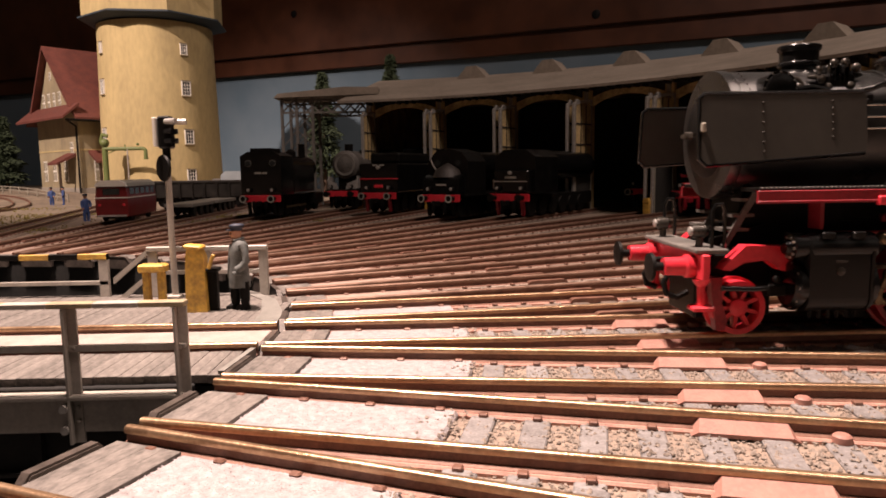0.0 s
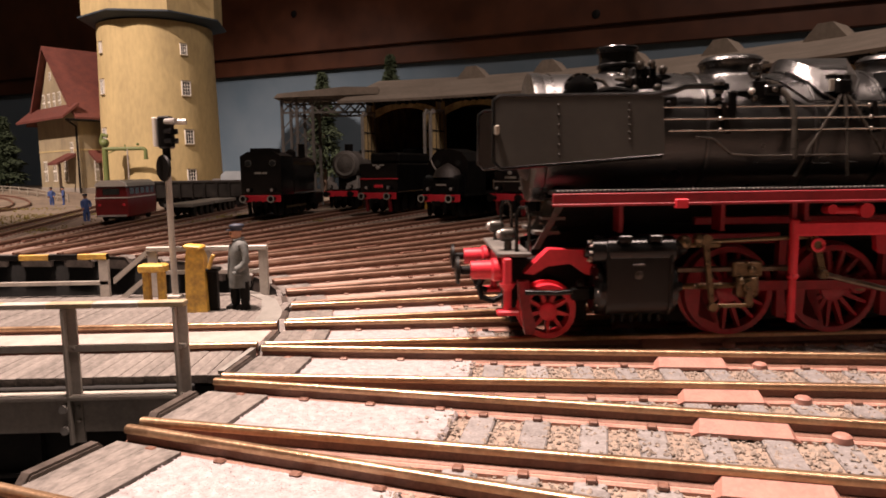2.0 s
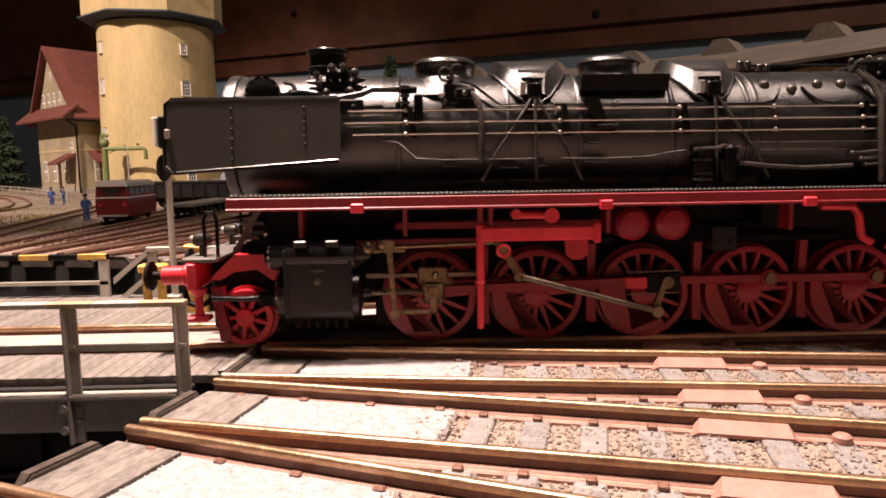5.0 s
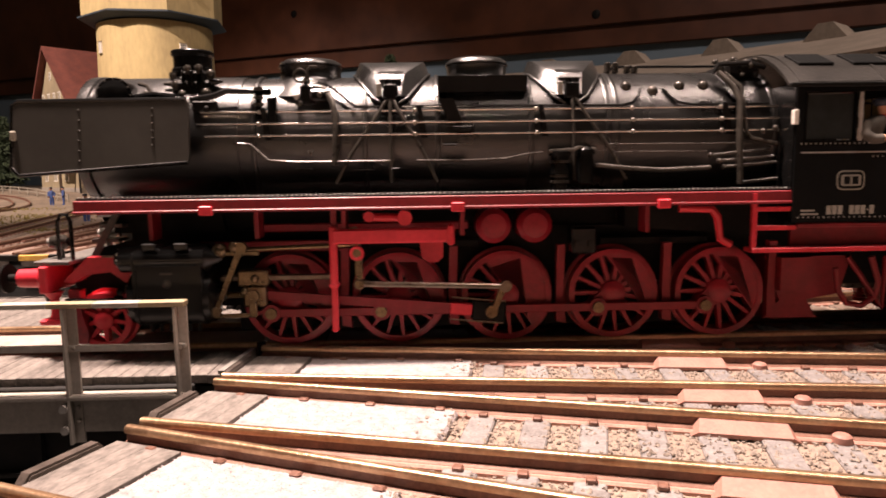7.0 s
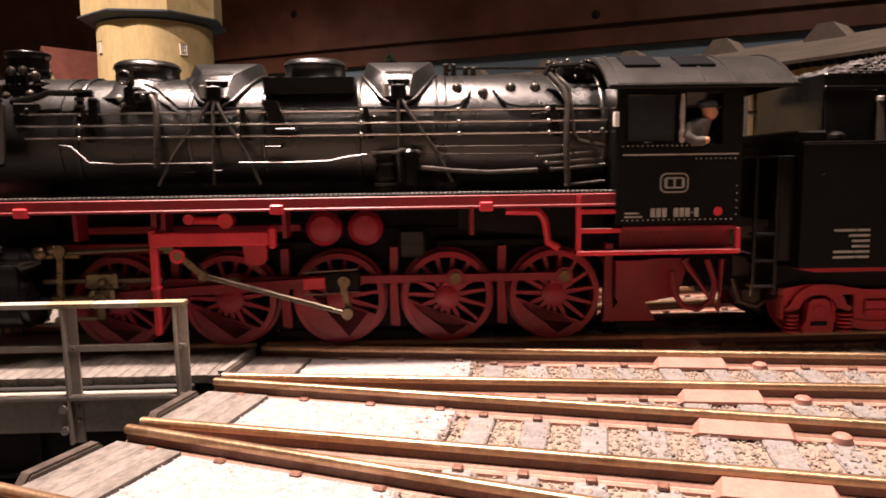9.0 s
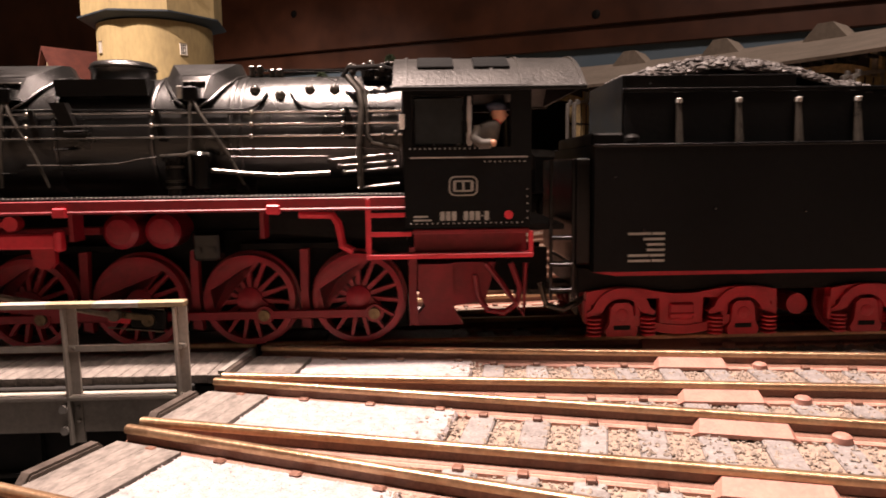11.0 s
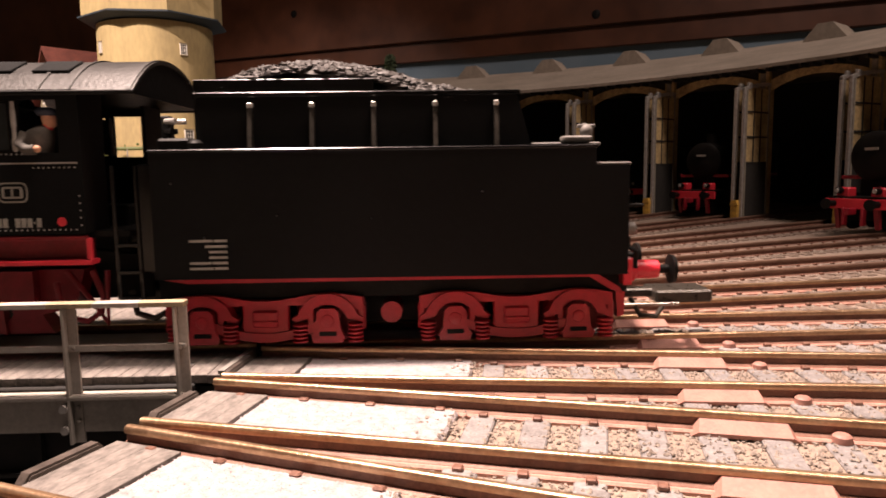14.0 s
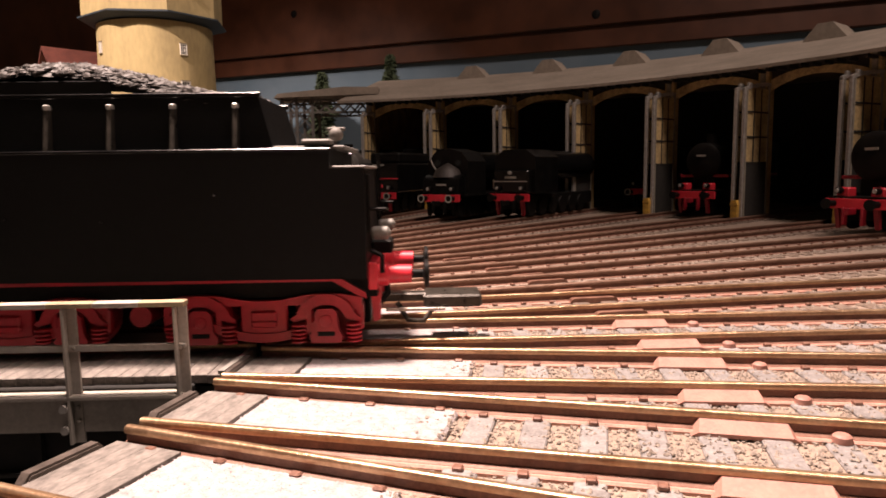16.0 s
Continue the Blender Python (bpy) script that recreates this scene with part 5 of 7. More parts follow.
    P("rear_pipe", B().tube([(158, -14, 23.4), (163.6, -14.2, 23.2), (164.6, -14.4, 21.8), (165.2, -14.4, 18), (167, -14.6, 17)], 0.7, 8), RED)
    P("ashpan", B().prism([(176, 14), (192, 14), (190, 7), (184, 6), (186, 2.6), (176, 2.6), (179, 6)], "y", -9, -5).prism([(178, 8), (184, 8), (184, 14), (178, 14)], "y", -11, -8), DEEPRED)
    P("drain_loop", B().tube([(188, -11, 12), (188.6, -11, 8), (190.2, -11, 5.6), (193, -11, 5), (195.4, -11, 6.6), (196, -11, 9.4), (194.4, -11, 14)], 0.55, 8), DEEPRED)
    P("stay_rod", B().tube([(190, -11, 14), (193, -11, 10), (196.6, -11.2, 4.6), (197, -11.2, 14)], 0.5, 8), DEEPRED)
    return t


def rim_mesh(r):
    b = B().lathe([(r - 1.0, -1.3), (r - 0.2, -1.3), (r, -1.1), (r, 1.0), (r + 0.6, 1.1), (r + 0.6, 1.6), (r - 1.0, 1.6), (r - 1.0, -1.3)], (0, 0, 0), "y", 48)
    b.f, b.mi = b.f[:-2], b.mi[:-2]
    return b


def wheel_parts(wheel, r, spokes, weight, inner, crank, material, hub):
    """Hub, spokes and balance weight of a wheel that turns about y; the weight lies opposite the crank."""
    part("hub", B().lathe([(0.3, -1.7), (r * hub * 0.7, -1.6), (r * hub, -1.2), (r * hub, 1.2), (0.3, 1.3)], (0, 0, 0), "y", 24), material, wheel)
    a, e = r * hub * 0.8, r - 0.8
    sp = B().add([(a, -0.7, 0.42), (e, -0.8, 0.26), (e, -0.8, -0.26), (a, -0.7, -0.42), (a, 0.6, 0.42), (e, 0.6, 0.26), (e, 0.6, -0.26), (a, 0.6, -0.42)], [(0, 1, 2, 3), (7, 6, 5, 4), (0, 4, 5, 1), (3, 2, 6, 7), (1, 5, 6, 2), (0, 3, 7, 4)]).mesh("spoke", material, 30)
    for i in range(spokes):
        part("spoke", sp, None, wheel, at=mm(0, 0, 0, 0, 360 * (i + 0.5) / spokes, 0))
    if weight:
        ang = [math.pi + k * weight / 10 for k in range(-10, 11)]
        w = r - 0.9
        pts = [(w * math.cos(t), w * math.sin(t)) for t in ang]
        depth = w * math.cos(weight)
        inn = [(-(depth + (inner * r - depth) * (1 - (k / 10) ** 2)), -w * math.sin(weight) * k / 10) for k in range(-9, 10)]
        part("balance_weight", B().prism(pts + [(x, z) for x, z in inn], "y", -1.2, 1.0), material, wheel)
    if crank:
        part("crank_boss", B().prism([(0, 1.7), (crank, 1.5), (crank + 1.1, 1.0), (crank + 1.5, 0), (crank + 1.1, -1.0), (crank, -1.5), (0, -1.7)], "y", -1.35, 0.8), material, wheel)


def tyre_mesh(r):
    b = B().lathe([(r - 0.75, -1.38), (r + 0.02, -1.3), (r + 0.03, 1.0), (r - 0.75, 1.0), (r - 0.75, -1.38)], (0, 0, 0), "y", 40)
    b.f, b.mi = b.f[:-2], b.mi[:-2]
    return b


PIN = 3.8
ROD = 41.0
BACK = -110.0


def tender_parts():
    t = thing("tender", "black coal tender with red bogies and heaped coal", "tender")
    P = lambda name, b, m, label="", parent=None: part(name, b.turned(Matrix.Translation((-X0, 0, 0))), m, parent or t, label)
    y = 17.1
    body = P("water_tank", B().prism([(207.6, 13.0), (286.6, 12.6), (286.6, 30.8), (281, 31.0), (281, 34.2), (207.6, 34.2)], "y", -y, y), MATTBLACK)
    P("tank_edge", B().box(207.4, 281.2, -y - 0.25, -y + 0.2, 33.9, 34.4, 0.1).box(207.4, 281.2, y - 0.2, y + 0.25, 33.9, 34.4, 0.1), BLACK, parent=body)
    b = B()
    for x, z in ((211, 29), (228, 23.5), (243.5, 22.8), (262, 27), (216, 20)):
        b.ball((x, -y, z), 0.3, 8, 4)
    P("rivets", b, BLACK, parent=body)
    # coal bunker
    def bunker(x0, x1, x0b, x1b, z0, z1, w0, w1, bb):
        vs = [(x0b, -w0, z0), (x1b, -w0, z0), (x1b, w0, z0), (x0b, w0, z0), (x0, -w1, z1), (x1, -w1, z1), (x1, w1, z1), (x0, w1, z1)]
        return bb.add(vs, [(0, 1, 5, 4), (1, 2, 6, 5), (2, 3, 7, 6), (3, 0, 4, 7), (4, 5, 6, 7), (0, 3, 2, 1)])
    bk = P("coal_bunker", bunker(214, 268.6, 214, 271, 34.2, 43.4, 12.2, 11.6, B()), MATTBLACK)
    P("bunker_rim", B().box(213.6, 269, -12.2, -11.4, 43.2, 44.0, 0.1).box(213.6, 269, 11.4, 12.2, 43.2, 44.0, 0.1), BLACK, parent=bk)
    P("raised_side", B().box(214, 244, -11.7, -11.1, 43.6, 46.2, 0.1).box(214, 244, 11.1, 11.7, 43.6, 46.2, 0.1).box(213.6, 214.4, -11.6, 11.6, 34, 46.2, 0.1), BLACK, parent=bk)
    for i in range(5):
        x = 223.2 + 10.42 * i
        r = P("rib", B().prism([(-14.0, 34.3), (-11.6, 34.3), (-11.4, 41.8), (-12.6, 41.8)], "x", x - 0.36, x + 0.36), BOILERKNOB, parent=bk)
        # silver piece paints the bright lit top of the rib
        P("rib_highlight", B().box(x - 0.42, x + 0.42, -13.0, -11.6, 41.3, 42.2, 0.15), SILVER, parent=r)
    # coal heap
    heap = B()
    n, m = 28, 12
    vs = []
    def top(u, v):
        h = 46.9 + 3.4 * math.exp(-((u - 0.34) / 0.30) ** 2) - 3.2 * smoothstep(0.5, 1.08, u) - 1.0 * smoothstep(0.2, 0, u)
        return h - 2.6 * abs(v) ** 3 + 0.5 * noise.noise((u * 9, v * 4, 0))
    for i in range(n + 1):
        for j in range(m + 1):
            u, v = i / n, -1 + 2 * j / m
            vs.append((215 + 52.5 * u, 11.2 * v, top(u, v) - 0.6))
    heap.add(vs, [(i * (m + 1) + j, (i + 1) * (m + 1) + j, (i + 1) * (m + 1) + j + 1, i * (m + 1) + j + 1) for i in range(n) for j in range(m)])
    spots = []
    for _ in range(3600):
        u, v = random.random(), random.uniform(-1, 1)
        spots.append((215 + 52.5 * u, 11.2 * v, top(u, v) - 0.2))
    heap.stones(spots, 0.72, 0.6)
    c = part("coal", heap.turned(Matrix.Translation((-X0, 0, 0))), COAL, t, "heap of fine dusty brown-black coal", smooth=0)
    tagged(c, kind="stuff")
    P("front_box", B().box(207.8, 213.4, -14, 14, 34, 36.4, 0.4).ball((214.5, -14.6, 35.2), 1.4, 10, 5, 0.7), SOOT)
    P("tank_hatch", B().box(270.5, 283, -12, 12, 34.3, 35.0, 0.2).box(276, 281, -14.5, -11, 35, 36.0, 0.3), DARKSTEEL)
    P("rear_ledge", B().box(280.6, 287, -16.8, 16.8, 30.9, 31.5, 0.2), DARKSTEEL)
    # front steps beside the cab
    b = B()
    for z in (9.4, 13.8, 18.4):
        b.box(200.6, 204.4, -15.6, -13.0, z, z + 0.6, 0.1)
    b.box(200.4, 201, -15.4, -14.8, 8, 32, 0.1).box(204.2, 204.8, -15.4, -14.8, 8, 32, 0.1)
    P("step_ladder", b, BLACK)
    P("front_panel", B().box(204.8, 207.6, -15.4, 15.4, 14, 32.2, 0.3), BLACK)
    P("draw_gear", B().box(196, 212, -2, 2, 6.5, 9, 0.3).tube([(200, -9, 10), (201, -9.6, 6), (204, -9.6, 5), (208, -9, 7)], 0.6, 8), BOILERKNOB)
    # frame and bogies
    fr = P("frame", B().prism([(208, 12.6), (281.6, 12.6), (286, 9.9), (286.3, 8.8), (284.4, 9.6), (280.6, 11.9), (212, 11.9)], "y", -14.8, -14.0).prism([(208, 12.6), (281.6, 12.6), (286, 9.9), (286.3, 8.8), (284.4, 9.6), (280.6, 11.9), (212, 11.9)], "y", 14.0, 14.8), MIDRED)
    # frame box, plus a lower box added to block light under the tender
    P("frame_and_light_block", B().box(206, 288, -12, 12, 8.6, 13, 0.2).box(208, 286, -4, 4, 2.2, 8.8, 0.3), SOOT, parent=fr)
    P("brake_cylinder", B().cyl((246.2, -11, 5.6), (246.2, 11, 5.6), 1.9, 16), MIDRED, parent=fr)
    for x0 in (224.4, 268.2):
        bg = P("bogie", B().box(x0 - 15, x0 + 15, -6, 6, 4.5, 8, 0.4), SOOT)
        for s in (-1, 1):
            ya, yb = sorted((11.2 * s, 13.0 * s))
            xs = [-17 + 1.7 * i for i in range(21)]
            b = B().prism([(x0 + v, 8.9 - 0.65 * math.cos(v * math.pi / 10.8)) for v in xs] + [(x0 + v, 7.5 - 1.2 * smoothstep(13, 17, abs(v))) for v in reversed(xs)], "y", ya, yb)
            xs = [-8.8 + 1.1 * i for i in range(17)]
            b.prism([(x0 + v, 2.6 + 2.0 * (v / 8.8) ** 2) for v in xs] + [(x0 + v, 1.0 + 2.0 * (v / 8.8) ** 2) for v in reversed(xs)], "y", ya - 0.15, yb + 0.15)
            b.box(x0 - 4.0, x0 + 4.0, ya + 0.2, yb - 0.2, 1.6, 8.4, 0.2).box(x0 - 2.2, x0 + 2.2, ya - 0.35, yb + 0.35, 3.6, 6.6, 0.3).box(x0 - 2.2, x0 + 2.2, ya - 0.6, yb + 0.6, 4.4, 4.9, 0.15)
            b.box(x0 - 8.4, x0 - 7.2, ya, yb, 2.6, 8.2, 0.2).box(x0 + 7.2, x0 + 8.4, ya, yb, 2.6, 8.2, 0.2)
            for v in (-16.6, 16.6):
                b.box(x0 + v - 0.7, x0 + v + 0.7, ya, yb, 3.0, 7.4, 0.3)
            for v in (-14.4, -7.2, 7.2, 14.4):
                b.cyl((x0 + v, ya - 0.35, 6.9), (x0 + v, yb + 0.35, 6.9), 0.7, 10)
            P("side_frame", b, MIDRED, parent=bg)
            for w in (-10.8, 10.8):
                xc = x0 + w
                arc = [(xc + 5.3 * math.cos(radians(a)), 4.6 + 4.9 * math.sin(radians(a))) for a in range(15, 166, 15)]
                inn = [(xc + 3.5 * math.cos(radians(a)), 4.4 + 3.3 * math.sin(radians(a))) for a in range(165, 14, -15)]
                P("axle_hood", B().prism([(xc + 6.2, 5.2), *arc, (xc - 6.2, 5.2), (xc - 5.6, 4.6), *inn, (xc + 5.6, 4.6)], "y", ya - 0.5, yb + 0.5), MIDRED, parent=bg)
                yc, yd = sorted((12.4 * s, 13.7 * s))
                P("axle_box", B().prism([(xc - 2.6, 0.9), (xc + 2.6, 0.9), (xc + 2.9, 2.0), (xc + 2.2, 3.2), (xc + 1.9, 6.2), (xc + 1.2, 6.9), (xc - 1.2, 6.9), (xc - 1.9, 6.2), (xc - 2.2, 3.2), (xc - 2.9, 2.0)], "y", yc, yd), MIDRED, parent=bg)
                P("box_cover", B().lathe([(0.2, 13.9 * s), (1.0, 13.8 * s), (1.3, 13.5 * s)], (xc, 0, 4.8), "y", 16), MIDRED, parent=bg)
                P("box_slot", B().box(xc - 1.5, xc + 1.5, 13.75 * s - 0.1, 13.75 * s + 0.1, 2.1, 2.9, 0.08), SOOT, parent=bg)
            for w in (-10.8, 10.8):
                for o in (-4.8, 4.8):
                    sp = B()
                    for i in range(5):
                        sp.lathe([(0.8, 0), (1.35, 0.2), (1.35, 0.45), (0.8, 0.65)], (x0 + w + o, 13.2 * s, 0.9 + i * 0.72), "z", 12)
                    P("coil_spring", sp, MIDRED, parent=bg)
    # rear end
    P("rear_beam", B().box(286.6, 288.2, -14.4, 14.4, 10.2, 15.0, 0.2), RED)
    for s in (-1, 1):
        bf = P("buffer", B().lathe([(2.1, 288), (2.1, 289.6), (1.7, 290), (1.6, 294)], (0, 10 * s, 12.3), "x", 18), RED)
        P("buffer_head", B().lathe([(0.8, 294), (0.8, 296), (2.6, 296.3), (2.5, 297), (0.4, 297.2)], (0, 10 * s, 12.3), "x", 20), SOOT, parent=bf)
        P("tail_lamp", B().lathe([(0.9, 287), (1.2, 287.4), (1.2, 289.8), (0.4, 290.4)], (0, 9.5 * s, 19.6), "x", 16), GIRDER)
        P("rear_step", B().box(287, 290, 13 * s - 1.5, 13 * s + 1.5, 23.8, 24.3, 0.1).box(286.6, 287.2, 13 * s - 1.6, 13 * s + 1.6, 20, 30, 0.1), SOOT)
    P("rear_pipes", B().tube([(287, -3, 14), (289, -4, 11), (289.4, -5, 8), (288, -6, 6.4)], 0.6, 8).box(286.6, 290.5, -6, 0, 15.5, 18, 0.4).tube([(287, -13, 17), (289, -13.4, 16), (289, -13.4, 13)], 0.45, 6), SOOT)
    P("coupler", B().box(288, 298, -1.6, 1.6, 5.6, 7.2, 0.3).box(296, 307, -4.2, 4.2, 4.8, 7.2, 0.4).tube([(291, -4, 6), (293, -4.4, 2.6), (296, -4.4, 2.4), (298, -4, 5)], 0.5, 8), BOILERKNOB)
    for s in (-1, 1):
        P("guard_iron", B().prism([(286.4, 12), (288.4, 12), (288.2, 4), (287.0, 3.6)], "y", 8.6 * s - 1.2, 8.6 * s + 1.2), RED)
    P("stanchion", B().box(280.6, 281.2, -9, -8.4, 34, 38.4, 0.1).ball((281.2, -8.8, 37.0), 1.25, 12, 8).box(279.6, 282.8, -9.2, -8.2, 37.6, 38.2, 0.15), DARKSTEEL)
    P("rear_ladder", B().box(286.8, 287.4, 9.6, 10.2, 14, 34).box(286.8, 287.4, 13.4, 14, 14, 34), BLACK)
    P("coupler_bar", B().box(289, 300, -6, -5.2, 4.6, 5.2, 0.1), STEEL)
    for i, (w, x) in enumerate(((6.2, 213.4), (3.2, 216), (2.4, 216.6), (2.4, 216.6), (5.6, 213.4), (6.2, 213.4))):
        P("data_bar", B().box(x, x + w * 0.62, -y - 0.12, -y, 19.2 - i * 0.92, 19.6 - i * 0.92), LETTER, parent=body)
        P("data_bar", B().box(x + w * 0.66 if w > 5 else 218, 219.6, -y - 0.12, -y, 19.2 - i * 0.92, 19.6 - i * 0.92), LETTER, parent=body)
    return t


def spaced(t):
    """Distance rolled, mm, at t seconds: a smooth curve through PATH."""
    k = max(i for i in range(len(PATH)) if PATH[i][0] <= t + 1e-6)
    k = min(k, len(PATH) - 2)
    def slope(i):
        a = [(PATH[j + 1][1] - PATH[j][1]) / (PATH[j + 1][0] - PATH[j][0]) for j in (i - 1, i) if 0 <= j < len(PATH) - 1]
        return 2 * a[0] * a[1] / (a[0] + a[1]) if len(a) == 2 else a[0]
    (t0, s0), (t1, s1) = PATH[k], PATH[k + 1]
    h = t1 - t0
    u = (t - t0) / h
    return (2 * u ** 3 - 3 * u * u + 1) * s0 + (u ** 3 - 2 * u * u + u) * h * slope(k) + (3 * u * u - 2 * u ** 3) * s1 + (u ** 3 - u * u) * h * slope(k + 1)


TIMES = [i / 10 for i in range(161)]
ENGINE = loco_parts()
TENDER = tender_parts()
MOVERS = {}


def running_gear():
    for i, x in enumerate(AXLES):
        for s in (-1, 1):
            o = part("driving_wheel", rim_mesh(WHEEL_R), SHADERED, ENGINE, "red spoked driving wheel", at=mm(x, 8.9 * s, WHEEL_R, 0, 0, 0))
            wheel_parts(o, WHEEL_R, 15, 1.5 if i == 2 else 1.15, 0.12 if i == 2 else 0.62, PIN, SHADERED, 0.28)
            part("tyre", tyre_mesh(WHEEL_R), SHADERED, o)
            MOVERS.setdefault("wheels", []).append((o, x, 8.9 * s, WHEEL_R, 1))
            if s < 0:
                pin = part("crank_pin", B().cyl((PIN, -1.4, 0), (PIN, -4.2 if i == 2 else -3.2, 0), 1.0, 14), BRASS, o)
                if i == 2:
                    ex, ez = 2.6 * math.cos(radians(BACK)), 2.6 * math.sin(radians(BACK))
                    part("return_crank", B().prism([(PIN - 0.6, 0.6), (PIN + 0.4, 0.2), (ex + 0.6, ez - 0.4), (ex - 0.4, ez + 0.3)], "y", -5.1, -4.3).cyl((PIN, -5.3, 0), (PIN, -4.2, 0), 1.05, 14).cyl((ex, -4.4, ez), (ex, -6.6, ez), 0.7, 12), BRASS, o, "brass-coloured return crank")
    for x in (57.1 - X0,):
        for s in (-1, 1):
            o = part("pilot_wheel", rim_mesh(4.9), RED, ENGINE, "small red spoked leading wheel", at=mm(x, 9.2 * s, 4.9))
            wheel_parts(o, 4.9, 9, 0, 0, 0, RED, 0.34)
            part("tyre", tyre_mesh(4.9), RED, o)
            MOVERS["wheels"].append((o, x, 9.2 * s, 4.9, 0))
    for x in (213.6, 235.2, 257.4, 279.0):
        for s in (-1, 1):
            o = part("tender_wheel", B().lathe([(0.4, -1.2), (4.6, -1.0), (5.5, -1.3), (5.75, -1.1), (5.75, 1), (6.3, 1.1), (6.3, 1.6), (0.4, 1.6)], (0, 0, 0), "y", 28), DEEPRED, TENDER, at=mm(x - X0, 8.8 * s, 5.75))
            MOVERS["wheels"].append((o, x - X0, 8.8 * s, 5.75, 0))
    # rods on the near side
    b = B()
    for a, c in zip(AXLES, AXLES[1:]):
        b.box(a, c, -0.4, 0.4, -0.75, 0.75, 0.15)
    for a in AXLES:
        b.lathe([(1.6, -0.55), (1.7, 0), (1.6, 0.55)], (a, 0, 0), "y", 16)
    MOVERS["coupling"] = part("coupling_rod", b, DEEPRED, ENGINE, "dark red coupling rod")
    b = B().prism([(0, 0.9), (0, -0.9), (-ROD, -0.65), (-ROD, 0.65)], "y", -0.45, 0.45).lathe([(1.8, -0.7), (1.9, 0), (1.8, 0.7)], (0, 0, 0), "y", 16).lathe([(1.3, -0.7), (1.4, 0), (1.3, 0.7)], (-ROD, 0, 0), "y", 14)
    MOVERS["main"] = part("connecting_rod", b, DEEPRED, ENGINE, "long red connecting rod")
    part("rod_end", B().box(-3.4, 2.6, -0.9, 0.6, -1.9, 1.9, 0.4), SOOT, MOVERS["main"], "black bolted big end")
    part("rod_shoulder", B().box(-7.2, -3.3, -0.75, 0.5, -1.1, 1.0, 0.2), RED, MOVERS["main"])
    for z in (-1.95, 1.95):
        part("rod_edge", B().box(-7.0, 2.4, -0.95, -0.6, z - 0.1, z + 0.1), RODSTEEL, MOVERS["main"])
    b = B().box(-2.6, 2.6, -1.4, 1.4, 1.6, 4.4, 0.3).box(-1.8, 2.0, -1.5, 1.0, -2.0, 1.8, 0.4).cyl((0, -2.2, 0), (0, 1, 0), 1.1, 12).cyl((-16, 0, 0), (-1.5, 0, 0), 0.55, 10).box(-7.2, 0.5, -2.2, -1.6, -3.6, -2.9, 0.1).box(-0.6, 0.6, -2.2, -1.4, -3.6, -1.0, 0.1).ball((0.4, -1.8, 3.0), 0.7).ball((-1.4, -1.8, 0.9), 0.6)
    MOVERS["cross"] = part("crosshead", b, BRASS, ENGINE, "brass-coloured crosshead")
    b = B().prism([(-0.5, 0.6), (0.5, 0.6), (0.35, -12), (-0.35, -12)], "y", -0.35, 0.35).cyl((0, -0.7, 0), (0, 0.7, 0), 1.0, 12).cyl((0, -0.7, -11.8), (0, 0.7, -11.8), 0.8, 12)
    MOVERS["lever"] = part("combination_lever", b, BRASS, ENGINE)
    b = B().cyl((0, 0, 0), (-25.0, 0, 0), 0.5, 10).lathe([(1.0, -0.5), (1.1, 0), (1.0, 0.5)], (0, 0, 0), "y", 12).lathe([(0.9, -0.5), (1.0, 0), (0.9, 0.5)], (-25.0, 0, 0), "y", 12)
    MOVERS["ecc"] = part("eccentric_rod", b, RODSTEEL, ENGINE, "thin dark steel eccentric rod")
    b = B().prism([(-0.9, 4.5), (0.4, 4.6), (0.9, 0), (0.5, -5.6), (-0.5, -5.6), (-0.3, 0)], "y", -0.5, 0.5).cyl((0, -0.8, 0), (0, 0.8, 0), 1.1, 14).cyl((0, -0.9, -5.2), (0, 0.7, -5.2), 0.7, 12)
    MOVERS["link"] = part("expansion_link", b, BRASS, ENGINE)
    part("radius_rod", B().cyl((83 - X0, -14.9, 17.6), (103 - X0, -14.7, 18.2), 0.38, 8).box(79 - X0, 86 - X0, -15.3, -14.3, 16.6, 17.4, 0.2).ball((82 - X0, -15.4, 18.2), 1.0).ball((79.6 - X0, -15.2, 17.6), 1.3), BRASS, ENGINE)
    MOVERS["driver"] = driver()


running_gear()


